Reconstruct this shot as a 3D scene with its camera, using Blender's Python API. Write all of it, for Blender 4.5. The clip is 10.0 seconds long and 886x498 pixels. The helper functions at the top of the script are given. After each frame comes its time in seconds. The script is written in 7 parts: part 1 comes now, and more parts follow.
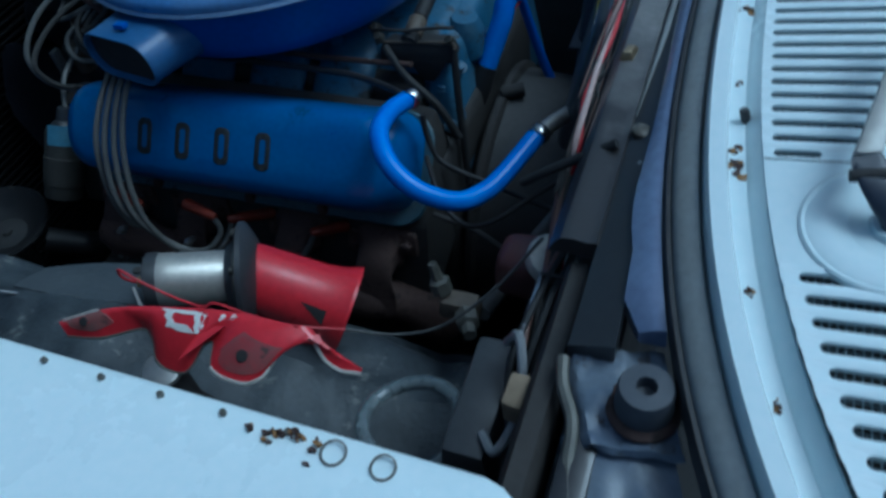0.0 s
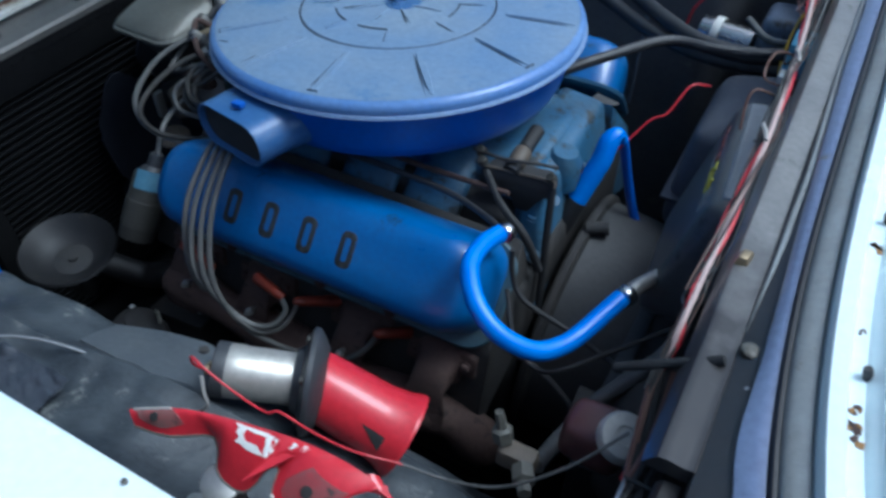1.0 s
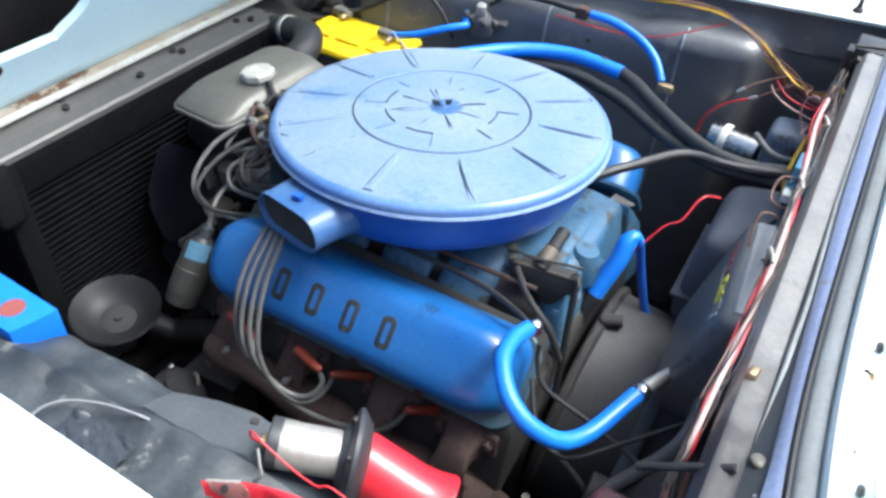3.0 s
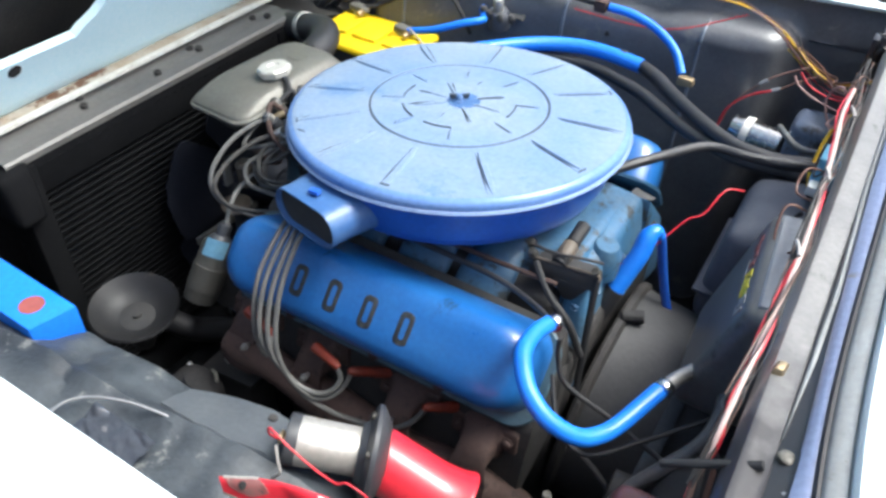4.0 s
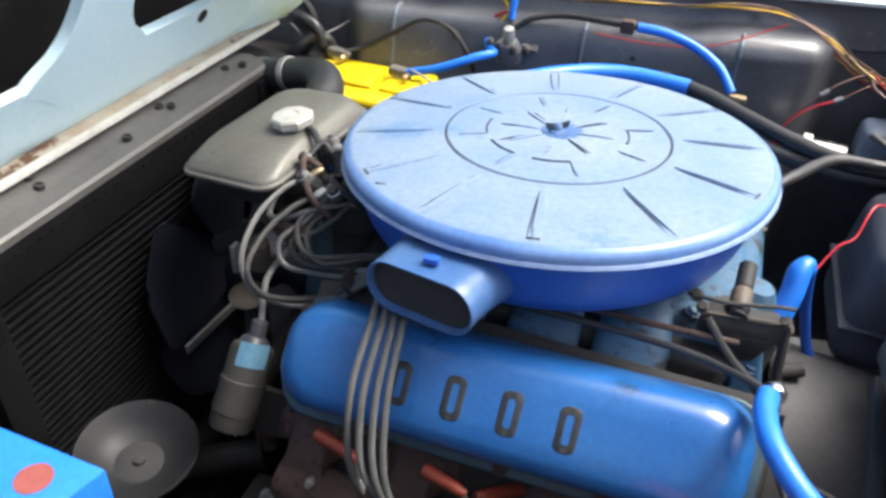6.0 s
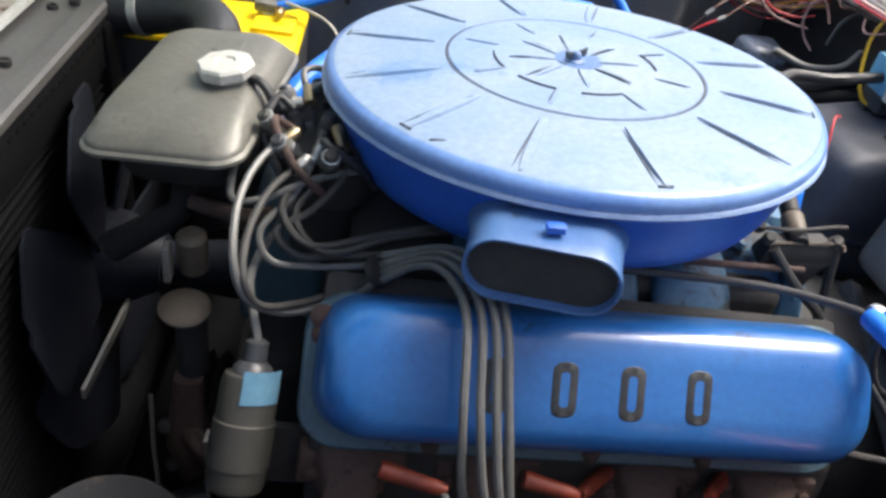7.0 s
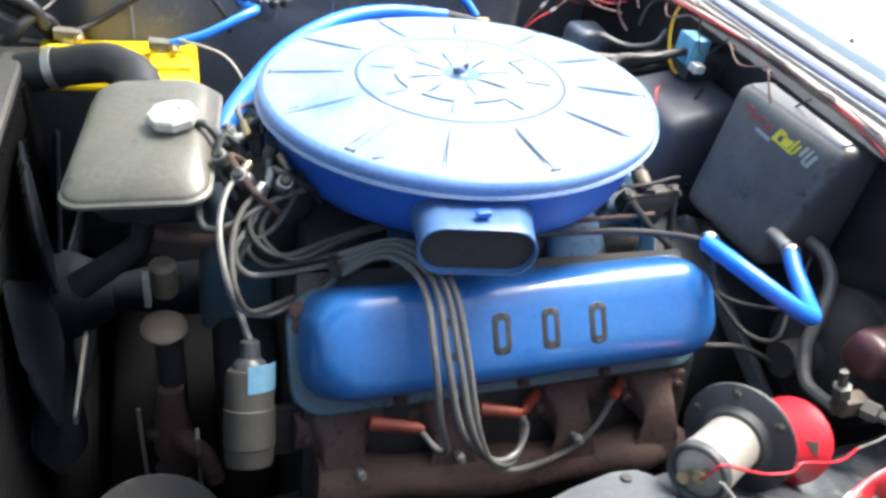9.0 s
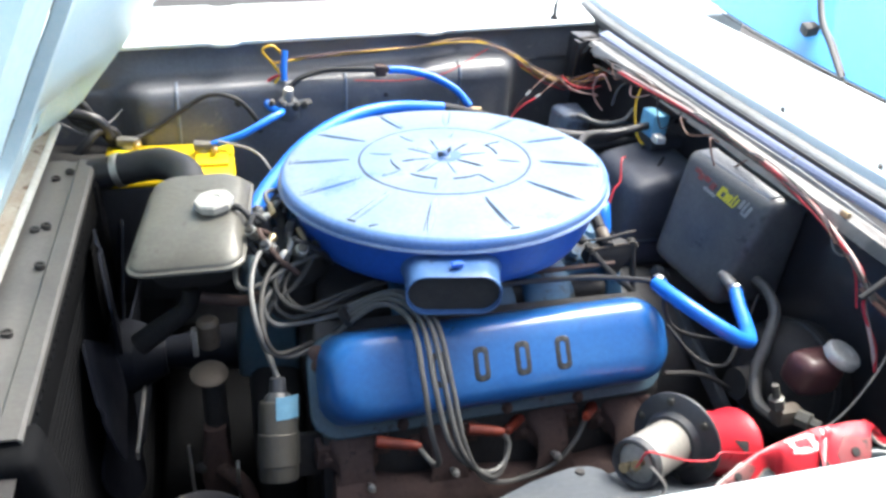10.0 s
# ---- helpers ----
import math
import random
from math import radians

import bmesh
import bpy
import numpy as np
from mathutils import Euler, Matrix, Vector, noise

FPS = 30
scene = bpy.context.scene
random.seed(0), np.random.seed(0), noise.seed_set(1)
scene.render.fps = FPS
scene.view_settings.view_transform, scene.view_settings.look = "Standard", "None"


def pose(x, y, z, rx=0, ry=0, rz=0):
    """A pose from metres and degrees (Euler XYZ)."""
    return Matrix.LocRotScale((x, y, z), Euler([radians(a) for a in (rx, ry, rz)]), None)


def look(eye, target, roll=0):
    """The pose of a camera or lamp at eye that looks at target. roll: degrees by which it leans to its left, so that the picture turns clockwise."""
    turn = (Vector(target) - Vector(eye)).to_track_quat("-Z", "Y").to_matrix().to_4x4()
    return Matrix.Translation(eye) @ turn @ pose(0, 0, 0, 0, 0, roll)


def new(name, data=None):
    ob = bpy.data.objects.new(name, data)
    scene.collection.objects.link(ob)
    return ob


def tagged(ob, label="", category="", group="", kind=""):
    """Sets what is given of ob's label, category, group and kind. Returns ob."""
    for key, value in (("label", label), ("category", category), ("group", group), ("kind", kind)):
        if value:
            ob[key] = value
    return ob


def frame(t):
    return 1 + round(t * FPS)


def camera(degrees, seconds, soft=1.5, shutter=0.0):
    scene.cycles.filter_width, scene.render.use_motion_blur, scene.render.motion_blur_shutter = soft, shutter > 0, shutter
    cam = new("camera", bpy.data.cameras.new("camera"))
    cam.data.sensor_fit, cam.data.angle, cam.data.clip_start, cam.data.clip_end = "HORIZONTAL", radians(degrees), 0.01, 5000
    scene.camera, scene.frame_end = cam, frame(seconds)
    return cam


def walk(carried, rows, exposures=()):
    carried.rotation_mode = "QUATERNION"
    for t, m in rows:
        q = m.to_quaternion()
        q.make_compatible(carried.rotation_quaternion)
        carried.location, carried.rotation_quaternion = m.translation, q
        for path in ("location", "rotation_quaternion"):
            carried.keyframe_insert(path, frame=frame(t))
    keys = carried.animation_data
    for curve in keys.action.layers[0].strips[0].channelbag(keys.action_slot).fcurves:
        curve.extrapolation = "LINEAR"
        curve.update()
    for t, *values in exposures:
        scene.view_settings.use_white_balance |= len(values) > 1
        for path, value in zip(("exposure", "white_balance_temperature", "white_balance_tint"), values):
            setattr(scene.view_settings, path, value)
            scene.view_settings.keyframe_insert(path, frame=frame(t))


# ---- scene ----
cam = camera(60.6, 10.0, soft=3.0, shutter=0.3)
PATH = [
    (0, (0.496, -0.688, 1.284), (-0.122, 0.488, -0.211), -10.5),
    (0.5, (0.463, -0.665, 1.309), (-0.151, 0.571, -0.138), -1.1),
    (1, (0.424, -0.655, 1.338), (-0.268, 0.584, -0.072), 0.1),
    (1.5, (0.398, -0.664, 1.393), (-0.407, 0.529, 0.005), -2.5),
    (2, (0.395, -0.684, 1.416), (-0.331, 0.635, 0.1), 3.6),
    (2.5, (0.394, -0.699, 1.42), (-0.313, 0.631, 0.104), 4.3),
    (4, (0.391, -0.696, 1.41), (-0.362, 0.603, 0.089), 2.5),
    (4.5, (0.385, -0.681, 1.394), (-0.412, 0.663, 0.145), 3.7),
    (5, (0.378, -0.663, 1.354), (-0.412, 0.712, 0.136), 4.6),
    (5.5, (0.288, -0.661, 1.311), (-0.444, 0.787, 0.141), 4.6),
    (5.7, (0.219, -0.667, 1.298), (-0.464, 0.815, 0.14), 3.3),
    (6.8, (-0.128, -0.599, 1.196), (0.007, 1.008, 0.014), 9.8),
    (7, (-0.167, -0.589, 1.184), (0.07, 0.99, -0.02), 11.2),
    (7.5, (-0.27, -0.594, 1.17), (0.217, 1.004, 0.071), 10.3),
    (8, (-0.311, -0.609, 1.161), (0.262, 0.944, 0.039), 9.6),
    (8.5, (-0.312, -0.636, 1.17), (0.254, 0.886, 0.003), 9.4),
    (9, (-0.267, -0.682, 1.265), (0.347, 0.801, 0.072), 10.5),
    (9.5, (-0.257, -0.765, 1.317), (0.291, 0.813, 0.219), 6.8),
    (9.6, (-0.262, -0.789, 1.326), (0.29, 0.806, 0.252), 6.4),
    (10, (-0.262, -0.837, 1.338), (0.265, 0.793, 0.305), 5.2),
]
# exposure and white balance follow the clip's own camera: dark and blue at first
walk(cam, [(t, look(eye, target, roll)) for t, eye, target, roll in PATH],
     exposures=[(0.0, -1.35, 4350, -10), (0.25, -1.1, 4550, -8), (0.5, -0.81, 4950, -3), (0.9, -0.35, 4920, -1), (1.4, 0.50, 5250, 3), (2.2, 1.22, 5650, 4), (5.0, 1.15, 6250, 6), (5.6, 1.22, 6400, 7), (7.0, 1.25, 6600, 8), (8.2, 1.58, 6450, 7), (9.0, 1.92, 6450, 6), (9.5, 1.97, 6350, 6), (10.0, 1.68, 6300, 6)])

# ---- world and sun ----
SUN_ELEV, SUN_AZ = 60.0, 58.0
world = bpy.data.worlds.new("sky")
scene.world = world
world.use_nodes = True
wn, wl = world.node_tree.nodes, world.node_tree.links
sky = wn.new("ShaderNodeTexSky")
sky.sky_type, sky.sun_disc = "NISHITA", False
sky.sun_elevation, sky.sun_rotation = radians(SUN_ELEV), radians(SUN_AZ)
sky.dust_density, sky.air_density = 7.0, 0.8
wl.new(sky.outputs[0], wn["Background"].inputs[0])
wn["Background"].inputs[1].default_value = 0.15
sun_data = bpy.data.lights.new("sun", "SUN")
sun_data.energy, sun_data.angle, sun_data.color = 2.05, radians(24), (1.0, 0.98, 0.95)
sun = new("sun", sun_data)
_az, _el = radians(SUN_AZ), radians(SUN_ELEV)
_d = Vector((math.sin(_az) * math.cos(_el), math.cos(_az) * math.cos(_el), math.sin(_el)))
sun.matrix_world = look(_d * 5, (0, 0, 0))


# ---- materials ----
def material(name, base, rough=0.5, metal=0.0, second=None, spots=None, scale=12.0, fine=180.0, bump=0.15, amount=0.55, spot_scale=30.0, spot_level=0.62, coat=0.0, rough_var=0.15, bump_dist=0.0008, spec=0.5):
    m = bpy.data.materials.new(name)
    m.use_nodes = True
    nt, ln = m.node_tree.nodes, m.node_tree.links
    b = nt["Principled BSDF"]
    geo = nt.new("ShaderNodeTexCoord")
    n1 = nt.new("ShaderNodeTexNoise")
    n1.inputs["Scale"].default_value, n1.inputs["Detail"].default_value, n1.inputs["Roughness"].default_value = scale, 8, 0.65
    n2 = nt.new("ShaderNodeTexNoise")
    n2.inputs["Scale"].default_value, n2.inputs["Detail"].default_value = fine, 4
    ln.new(geo.outputs["Object"], n1.inputs["Vector"])
    ln.new(geo.outputs["Object"], n2.inputs["Vector"])
    second = second or tuple(c * 0.6 for c in base)
    r1 = nt.new("ShaderNodeValToRGB")
    r1.color_ramp.elements[0].position, r1.color_ramp.elements[1].position = 0.35, 0.68
    r1.color_ramp.elements[0].color, r1.color_ramp.elements[1].color = (*base, 1), (*second, 1)
    mixa = nt.new("ShaderNodeMixRGB")
    mixa.inputs[0].default_value = amount
    mixa.inputs[1].default_value = (*base, 1)
    ln.new(n1.outputs["Fac"], r1.inputs[0])
    ln.new(r1.outputs[0], mixa.inputs[2])
    last = mixa.outputs[0]
    grain = nt.new("ShaderNodeMixRGB")
    grain.blend_type = "OVERLAY"
    grain.inputs[0].default_value = 0.25
    ln.new(last, grain.inputs[1])
    ln.new(n2.outputs["Fac"], grain.inputs[2])
    last = grain.outputs[0]
    if spots:
        n3 = nt.new("ShaderNodeTexNoise")
        n3.inputs["Scale"].default_value, n3.inputs["Detail"].default_value, n3.inputs["Roughness"].default_value = spot_scale, 10, 0.72
        ln.new(geo.outputs["Object"], n3.inputs["Vector"])
        r3 = nt.new("ShaderNodeValToRGB")
        r3.color_ramp.elements[0].position, r3.color_ramp.elements[1].position = spot_level, spot_level + 0.06
        ln.new(n3.outputs["Fac"], r3.inputs[0])
        mixb = nt.new("ShaderNodeMixRGB")
        mixb.inputs[2].default_value = (*spots, 1)
        ln.new(r3.outputs[0], mixb.inputs[0])
        ln.new(last, mixb.inputs[1])
        last = mixb.outputs[0]
    ln.new(last, b.inputs["Base Color"])
    rr = nt.new("ShaderNodeMapRange")
    rr.inputs[3].default_value, rr.inputs[4].default_value = max(0.02, rough - rough_var), min(1, rough + rough_var)
    ln.new(n1.outputs["Fac"], rr.inputs[0])
    ln.new(rr.outputs[0], b.inputs["Roughness"])
    b.inputs["Metallic"].default_value = metal
    b.inputs["Coat Weight"].default_value = coat
    b.inputs["Specular IOR Level"].default_value = spec
    if bump:
        bp = nt.new("ShaderNodeBump")
        bp.inputs["Strength"].default_value, bp.inputs["Distance"].default_value = bump, bump_dist
        ln.new(n2.outputs["Fac"], bp.inputs["Height"])
        ln.new(bp.outputs[0], b.inputs["Normal"])
    return m


M = {}
M["lid"] = material("faded_blue_lid_paint", (0.130, 0.205, 0.335), 0.48, second=(0.250, 0.292, 0.325), spots=(0.098, 0.175, 0.310), scale=4.5, spot_scale=8, spot_level=0.59, bump=0.10, amount=0.8, spec=0.35)
M["lid_edge"] = material("bright_blue_lid_shoulder", (0.085, 0.18, 0.43), 0.32, second=(0.16, 0.26, 0.47), scale=9, bump=0.08, amount=0.8)
M["rim_blue"] = material("pale_worn_bead_paint", (0.17, 0.26, 0.47), 0.36, second=(0.30, 0.38, 0.52), scale=14, bump=0.06, amount=0.8)
M["lid_line"] = material("dark_lid_mark", (0.028, 0.038, 0.055), 0.7)
M["blue"] = material("engine_blue_paint", (0.011, 0.092, 0.310), 0.32, second=(0.028, 0.130, 0.340), spots=(0.012, 0.034, 0.075), scale=7, spot_scale=13, spot_level=0.615, bump=0.12, coat=0.35, amount=0.8)
M["deep_blue"] = material("deep_blue_paint", (0.018, 0.085, 0.42), 0.36, second=(0.025, 0.12, 0.48), scale=8, bump=0.08)
M["dusty_blue"] = material("dusty_blue_cast_iron", (0.032, 0.112, 0.215), 0.5, second=(0.085, 0.125, 0.150), spots=(0.022, 0.028, 0.030), scale=18, spot_scale=26, spot_level=0.545, bump=0.6)
M["hose_blue"] = material("bright_blue_hose_sleeve", (0.02, 0.17, 0.72), 0.35, second=(0.03, 0.24, 0.80), scale=20, bump=0.05)
M["flange_blue"] = material("grimy_blue_flange_paint", (0.048, 0.098, 0.130), 0.5, second=(0.090, 0.120, 0.130), spots=(0.03, 0.035, 0.035), scale=20, spot_scale=30, spot_level=0.58, bump=0.5)
M["dull_blue"] = material("dusty_dull_blue_paint", (0.038, 0.105, 0.27), 0.38, second=(0.085, 0.145, 0.25), spots=(0.022, 0.04, 0.075), scale=14, spot_scale=26, spot_level=0.62, bump=0.25)
M["coil_can"] = material("dull_beige_grey_can", (0.035, 0.0335, 0.028), 0.6, 0.05, second=(0.056, 0.053, 0.044), spots=(0.03, 0.028, 0.024), scale=14, spot_scale=30, spot_level=0.6, bump=0.3)
M["wire_mesh"] = material("galvanised_screen_wire", (0.26, 0.32, 0.35), 0.5, 0.3, bump=0)
M["tan"] = material("greasy_tan_metal", (0.085, 0.068, 0.05), 0.6, second=(0.13, 0.105, 0.08), spots=(0.03, 0.025, 0.02), scale=40, bump=0.4)
M["heater"] = material("scuffed_dark_grey_moulding", (0.060, 0.063, 0.068), 0.36, second=(0.15, 0.148, 0.142), spots=(0.03, 0.03, 0.032), scale=7, spot_scale=20, spot_level=0.6, bump=0.25, amount=0.8)
M["dusty_navy"] = material("dusty_blue_black_plastic", (0.050, 0.056, 0.075), 0.5, second=(0.095, 0.10, 0.115), spots=(0.03, 0.034, 0.046), scale=16, spot_scale=30, spot_level=0.6, bump=0.2, amount=0.9)
M["navy"] = material("blue_black_plastic", (0.024, 0.030, 0.048), 0.42, second=(0.03, 0.038, 0.055), scale=12, bump=0.1)
M["letter"] = material("worn_dark_raised_metal", (0.022, 0.024, 0.026), 0.5, 0.2, second=(0.075, 0.075, 0.07), scale=60)
M["letter_fill"] = material("dull_grey_filling", (0.17, 0.18, 0.17), 0.5, 0.3, second=(0.08, 0.085, 0.085), scale=90, amount=0.8)
M["body"] = material("pale_aqua_car_paint", (0.76, 0.87, 0.89), 0.26, second=(0.80, 0.88, 0.89), spots=(0.66, 0.77, 0.78), scale=4, spot_scale=20, spot_level=0.70, bump=0.03, coat=0.3)
M["lip_white"] = material("chalky_stained_white", (0.52, 0.53, 0.49), 0.65, second=(0.36, 0.33, 0.28), spots=(0.20, 0.13, 0.08), scale=25, spot_scale=40, spot_level=0.62, bump=0.3, amount=0.8)
M["seam_rust"] = material("cream_paint_with_rust_stains", (0.40, 0.37, 0.31), 0.65, second=(0.27, 0.20, 0.13), spots=(0.11, 0.055, 0.03), scale=14, spot_scale=26, spot_level=0.54, bump=0.4, amount=0.9)
M["hood_in"] = material("pale_blue_inner_hood_paint", (0.60, 0.80, 0.86), 0.38, second=(0.66, 0.83, 0.88), spots=(0.30, 0.44, 0.46), scale=6, spot_scale=26, spot_level=0.68, bump=0.05)
M["black"] = material("satin_black_paint", (0.018, 0.018, 0.021), 0.34, second=(0.036, 0.036, 0.039), spots=(0.05, 0.048, 0.045), scale=9, spot_scale=30, spot_level=0.66, bump=0.15, coat=0.2)
M["gloss_black"] = material("dusty_gloss_black_paint", (0.080, 0.085, 0.097), 0.40, second=(0.145, 0.149, 0.157), spots=(0.17, 0.165, 0.155), scale=6, spot_scale=14, spot_level=0.60, bump=0.12, coat=0.15, amount=0.8, rough_var=0.14)
# the ledge's blue is a sky reflection put into the base colour
M["mirror_black"] = material("sky_tinted_gloss_paint", (0.150, 0.185, 0.300), 0.20, second=(0.19, 0.215, 0.310), spots=(0.15, 0.15, 0.145), scale=6, spot_scale=30, spot_level=0.66, bump=0.05, coat=0.9, rough_var=0.08)
M["flange"] = material("dusty_glare_flange_paint", (0.165, 0.162, 0.156), 0.38, second=(0.25, 0.243, 0.228), spots=(0.045, 0.040, 0.035), scale=16, spot_scale=28, spot_level=0.60, bump=0.3, amount=0.85, spec=0.6, coat=0.3)
# sky glare put into the grey; one end darkened brown-black, with a ragged border
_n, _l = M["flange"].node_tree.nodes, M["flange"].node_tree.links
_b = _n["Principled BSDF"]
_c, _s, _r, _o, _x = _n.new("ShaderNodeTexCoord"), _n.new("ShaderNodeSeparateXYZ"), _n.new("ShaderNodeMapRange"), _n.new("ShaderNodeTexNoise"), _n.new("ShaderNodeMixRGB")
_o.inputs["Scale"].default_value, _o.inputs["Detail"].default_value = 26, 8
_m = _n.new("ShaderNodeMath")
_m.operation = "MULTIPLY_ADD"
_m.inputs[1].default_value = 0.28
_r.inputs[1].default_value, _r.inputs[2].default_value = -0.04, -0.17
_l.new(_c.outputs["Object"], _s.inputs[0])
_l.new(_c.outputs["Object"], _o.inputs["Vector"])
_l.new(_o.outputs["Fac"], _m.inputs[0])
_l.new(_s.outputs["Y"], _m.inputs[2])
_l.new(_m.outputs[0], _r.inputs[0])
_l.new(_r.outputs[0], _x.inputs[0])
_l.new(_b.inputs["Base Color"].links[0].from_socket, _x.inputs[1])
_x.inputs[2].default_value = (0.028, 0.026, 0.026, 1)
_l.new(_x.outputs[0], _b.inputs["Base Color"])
M["shelf"] = material("scuffed_grey_blue_paint", (0.11, 0.135, 0.19), 0.36, second=(0.19, 0.215, 0.25), spots=(0.055, 0.05, 0.05), scale=22, spot_scale=36, spot_level=0.56, bump=0.5, amount=0.9)
M["film"] = material("crumpled_dark_plastic_film", (0.035, 0.04, 0.05), 0.2, second=(0.06, 0.065, 0.08), scale=12, bump=0.1)
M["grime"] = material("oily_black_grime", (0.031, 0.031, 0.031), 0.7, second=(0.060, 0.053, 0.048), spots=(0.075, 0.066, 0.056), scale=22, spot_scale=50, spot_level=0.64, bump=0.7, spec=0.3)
M["apron"] = material("dusty_black_sheet", (0.024, 0.029, 0.036), 0.50, second=(0.068, 0.078, 0.087), spots=(0.15, 0.155, 0.15), scale=15, spot_scale=26, spot_level=0.585, bump=0.8, spec=0.4, rough_var=0.25, bump_dist=0.0014, amount=0.95)
M["plate"] = material("grey_blue_sheet", (0.060, 0.068, 0.078), 0.60, second=(0.098, 0.108, 0.115), spots=(0.04, 0.04, 0.04), scale=14, spot_scale=40, spot_level=0.62, bump=0.35, spec=0.3)
M["rubber"] = material("black_rubber_hose", (0.018, 0.018, 0.02), 0.5, second=(0.04, 0.04, 0.042), scale=30, bump=0.2)
M["seal"] = material("chalky_grey_weatherstrip", (0.27, 0.285, 0.29), 0.6, second=(0.20, 0.20, 0.19), spots=(0.13, 0.11, 0.09), scale=18, spot_scale=45, spot_level=0.63, bump=0.4, amount=0.8)
M["wire_grey"] = material("grey_ignition_wire", (0.085, 0.085, 0.082), 0.45, second=(0.15, 0.147, 0.135), scale=40, bump=0.1)
M["wire_dark"] = material("sooty_ignition_wire", (0.032, 0.031, 0.029), 0.7, second=(0.065, 0.062, 0.056), scale=40, bump=0.1)
M["boot"] = material("orange_red_rubber_boot", (0.24, 0.036, 0.016), 0.5, second=(0.11, 0.025, 0.016), scale=40, amount=0.8)
M["rust"] = material("rusty_brown_cast_iron", (0.060, 0.039, 0.034), 0.8, second=(0.112, 0.072, 0.059), spots=(0.038, 0.028, 0.024), scale=30, spot_scale=60, spot_level=0.56, bump=0.9, spec=0.3)
M["rust_light"] = material("yellow_brown_rust", (0.30, 0.17, 0.06), 0.85, second=(0.20, 0.09, 0.035), scale=60, bump=0.4)
M["tank"] = material("dusty_olive_grey_metal", (0.102, 0.099, 0.084), 0.45, 0.15, second=(0.165, 0.16, 0.138), spots=(0.040, 0.035, 0.026), scale=7, spot_scale=11, spot_level=0.60, bump=0.35, amount=0.8)
M["support"] = material("weathered_grey_paint", (0.090, 0.087, 0.082), 0.42, 0.1, second=(0.15, 0.143, 0.13), spots=(0.05, 0.04, 0.032), scale=12, spot_scale=30, spot_level=0.64, bump=0.3)
M["dish"] = material("sooty_black_bowl_paint", (0.011, 0.0115, 0.013), 0.5, second=(0.024, 0.0235, 0.024), spots=(0.050, 0.043, 0.032), scale=14, spot_scale=15, spot_level=0.59, bump=0.3, spec=0.3)
M["fan_black"] = material("dull_blue_black_paint", (0.014, 0.016, 0.022), 0.5, second=(0.021, 0.023, 0.031), scale=30, bump=0.2, spec=0.1)
M["stop_rubber"] = material("faded_grey_rubber", (0.055, 0.062, 0.078), 0.55, second=(0.085, 0.09, 0.10), scale=40, bump=0.3)
M["worn_red"] = material("red_paint_worn_to_metal", (0.20, 0.10, 0.09), 0.5, second=(0.30, 0.03, 0.04), spots=(0.05, 0.045, 0.04), scale=45, spot_scale=60, spot_level=0.58, bump=0.2, amount=1.0)
M["bore"] = material("dark_brown_dust", (0.028, 0.029, 0.031), 0.8, second=(0.055, 0.051, 0.047), scale=20, bump=0.3, spec=0.2)
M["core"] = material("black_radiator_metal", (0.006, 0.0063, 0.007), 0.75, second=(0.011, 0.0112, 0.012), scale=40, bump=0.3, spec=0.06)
M["pit"] = material("pit_black", (0.028, 0.0275, 0.029), 0.8, second=(0.036, 0.034, 0.032), scale=16, bump=0.5, spec=0.15)
M["chrome"] = material("dull_chrome", (0.62, 0.62, 0.60), 0.25, 1.0, second=(0.45, 0.44, 0.42), scale=40, bump=0.05)
M["alu"] = material("dull_aluminium", (0.50, 0.49, 0.46), 0.45, 0.8, second=(0.35, 0.34, 0.31), spots=(0.22, 0.18, 0.12), scale=30, spot_level=0.66, bump=0.2)
M["capm"] = material("dusty_silver_cap", (0.55, 0.54, 0.49), 0.5, 0.35, second=(0.42, 0.41, 0.37), scale=50, bump=0.2)
M["yellow"] = material("yellow_plastic", (0.85, 0.62, 0.01), 0.35, second=(0.78, 0.52, 0.01), scale=20, bump=0.05)
M["red"] = material("red_enamel", (0.55, 0.020, 0.035), 0.32, second=(0.45, 0.02, 0.03), spots=(0.14, 0.02, 0.02), scale=14, spot_scale=40, spot_level=0.68, bump=0.08, coat=0.2)
M["steel"] = material("bare_stained_steel", (0.46, 0.44, 0.39), 0.42, 0.6, second=(0.52, 0.50, 0.46), spots=(0.22, 0.14, 0.07), scale=30, spot_scale=30, spot_level=0.62, bump=0.1)
M["white"] = material("off_white_paint", (0.75, 0.74, 0.70), 0.5, scale=40, amount=0.2)
M["brown"] = material("brown_fluid_plastic", (0.085, 0.035, 0.035), 0.35, second=(0.12, 0.05, 0.045), scale=25, bump=0.08)
M["plastic"] = material("dark_grey_plastic", (0.036, 0.038, 0.043), 0.42, second=(0.065, 0.066, 0.068), scale=14, bump=0.12)
M["ltgrey"] = material("pale_grey_plastic_edge", (0.22, 0.228, 0.24), 0.38, second=(0.24, 0.24, 0.24), scale=30)
M["blue_plastic"] = material("light_blue_plastic", (0.16, 0.42, 0.60), 0.45, second=(0.20, 0.48, 0.64), scale=30)
M["sticker"] = material("dirty_pale_blue_sticker", (0.10, 0.23, 0.33), 0.5, second=(0.15, 0.27, 0.34), scale=60, bump=0.1)
M["cardboard_blue"] = material("blue_printed_cardboard", (0.015, 0.17, 0.75), 0.45, second=(0.02, 0.20, 0.8), scale=30, bump=0.05)
M["card"] = material("tan_cardboard", (0.30, 0.23, 0.15), 0.8, scale=40)
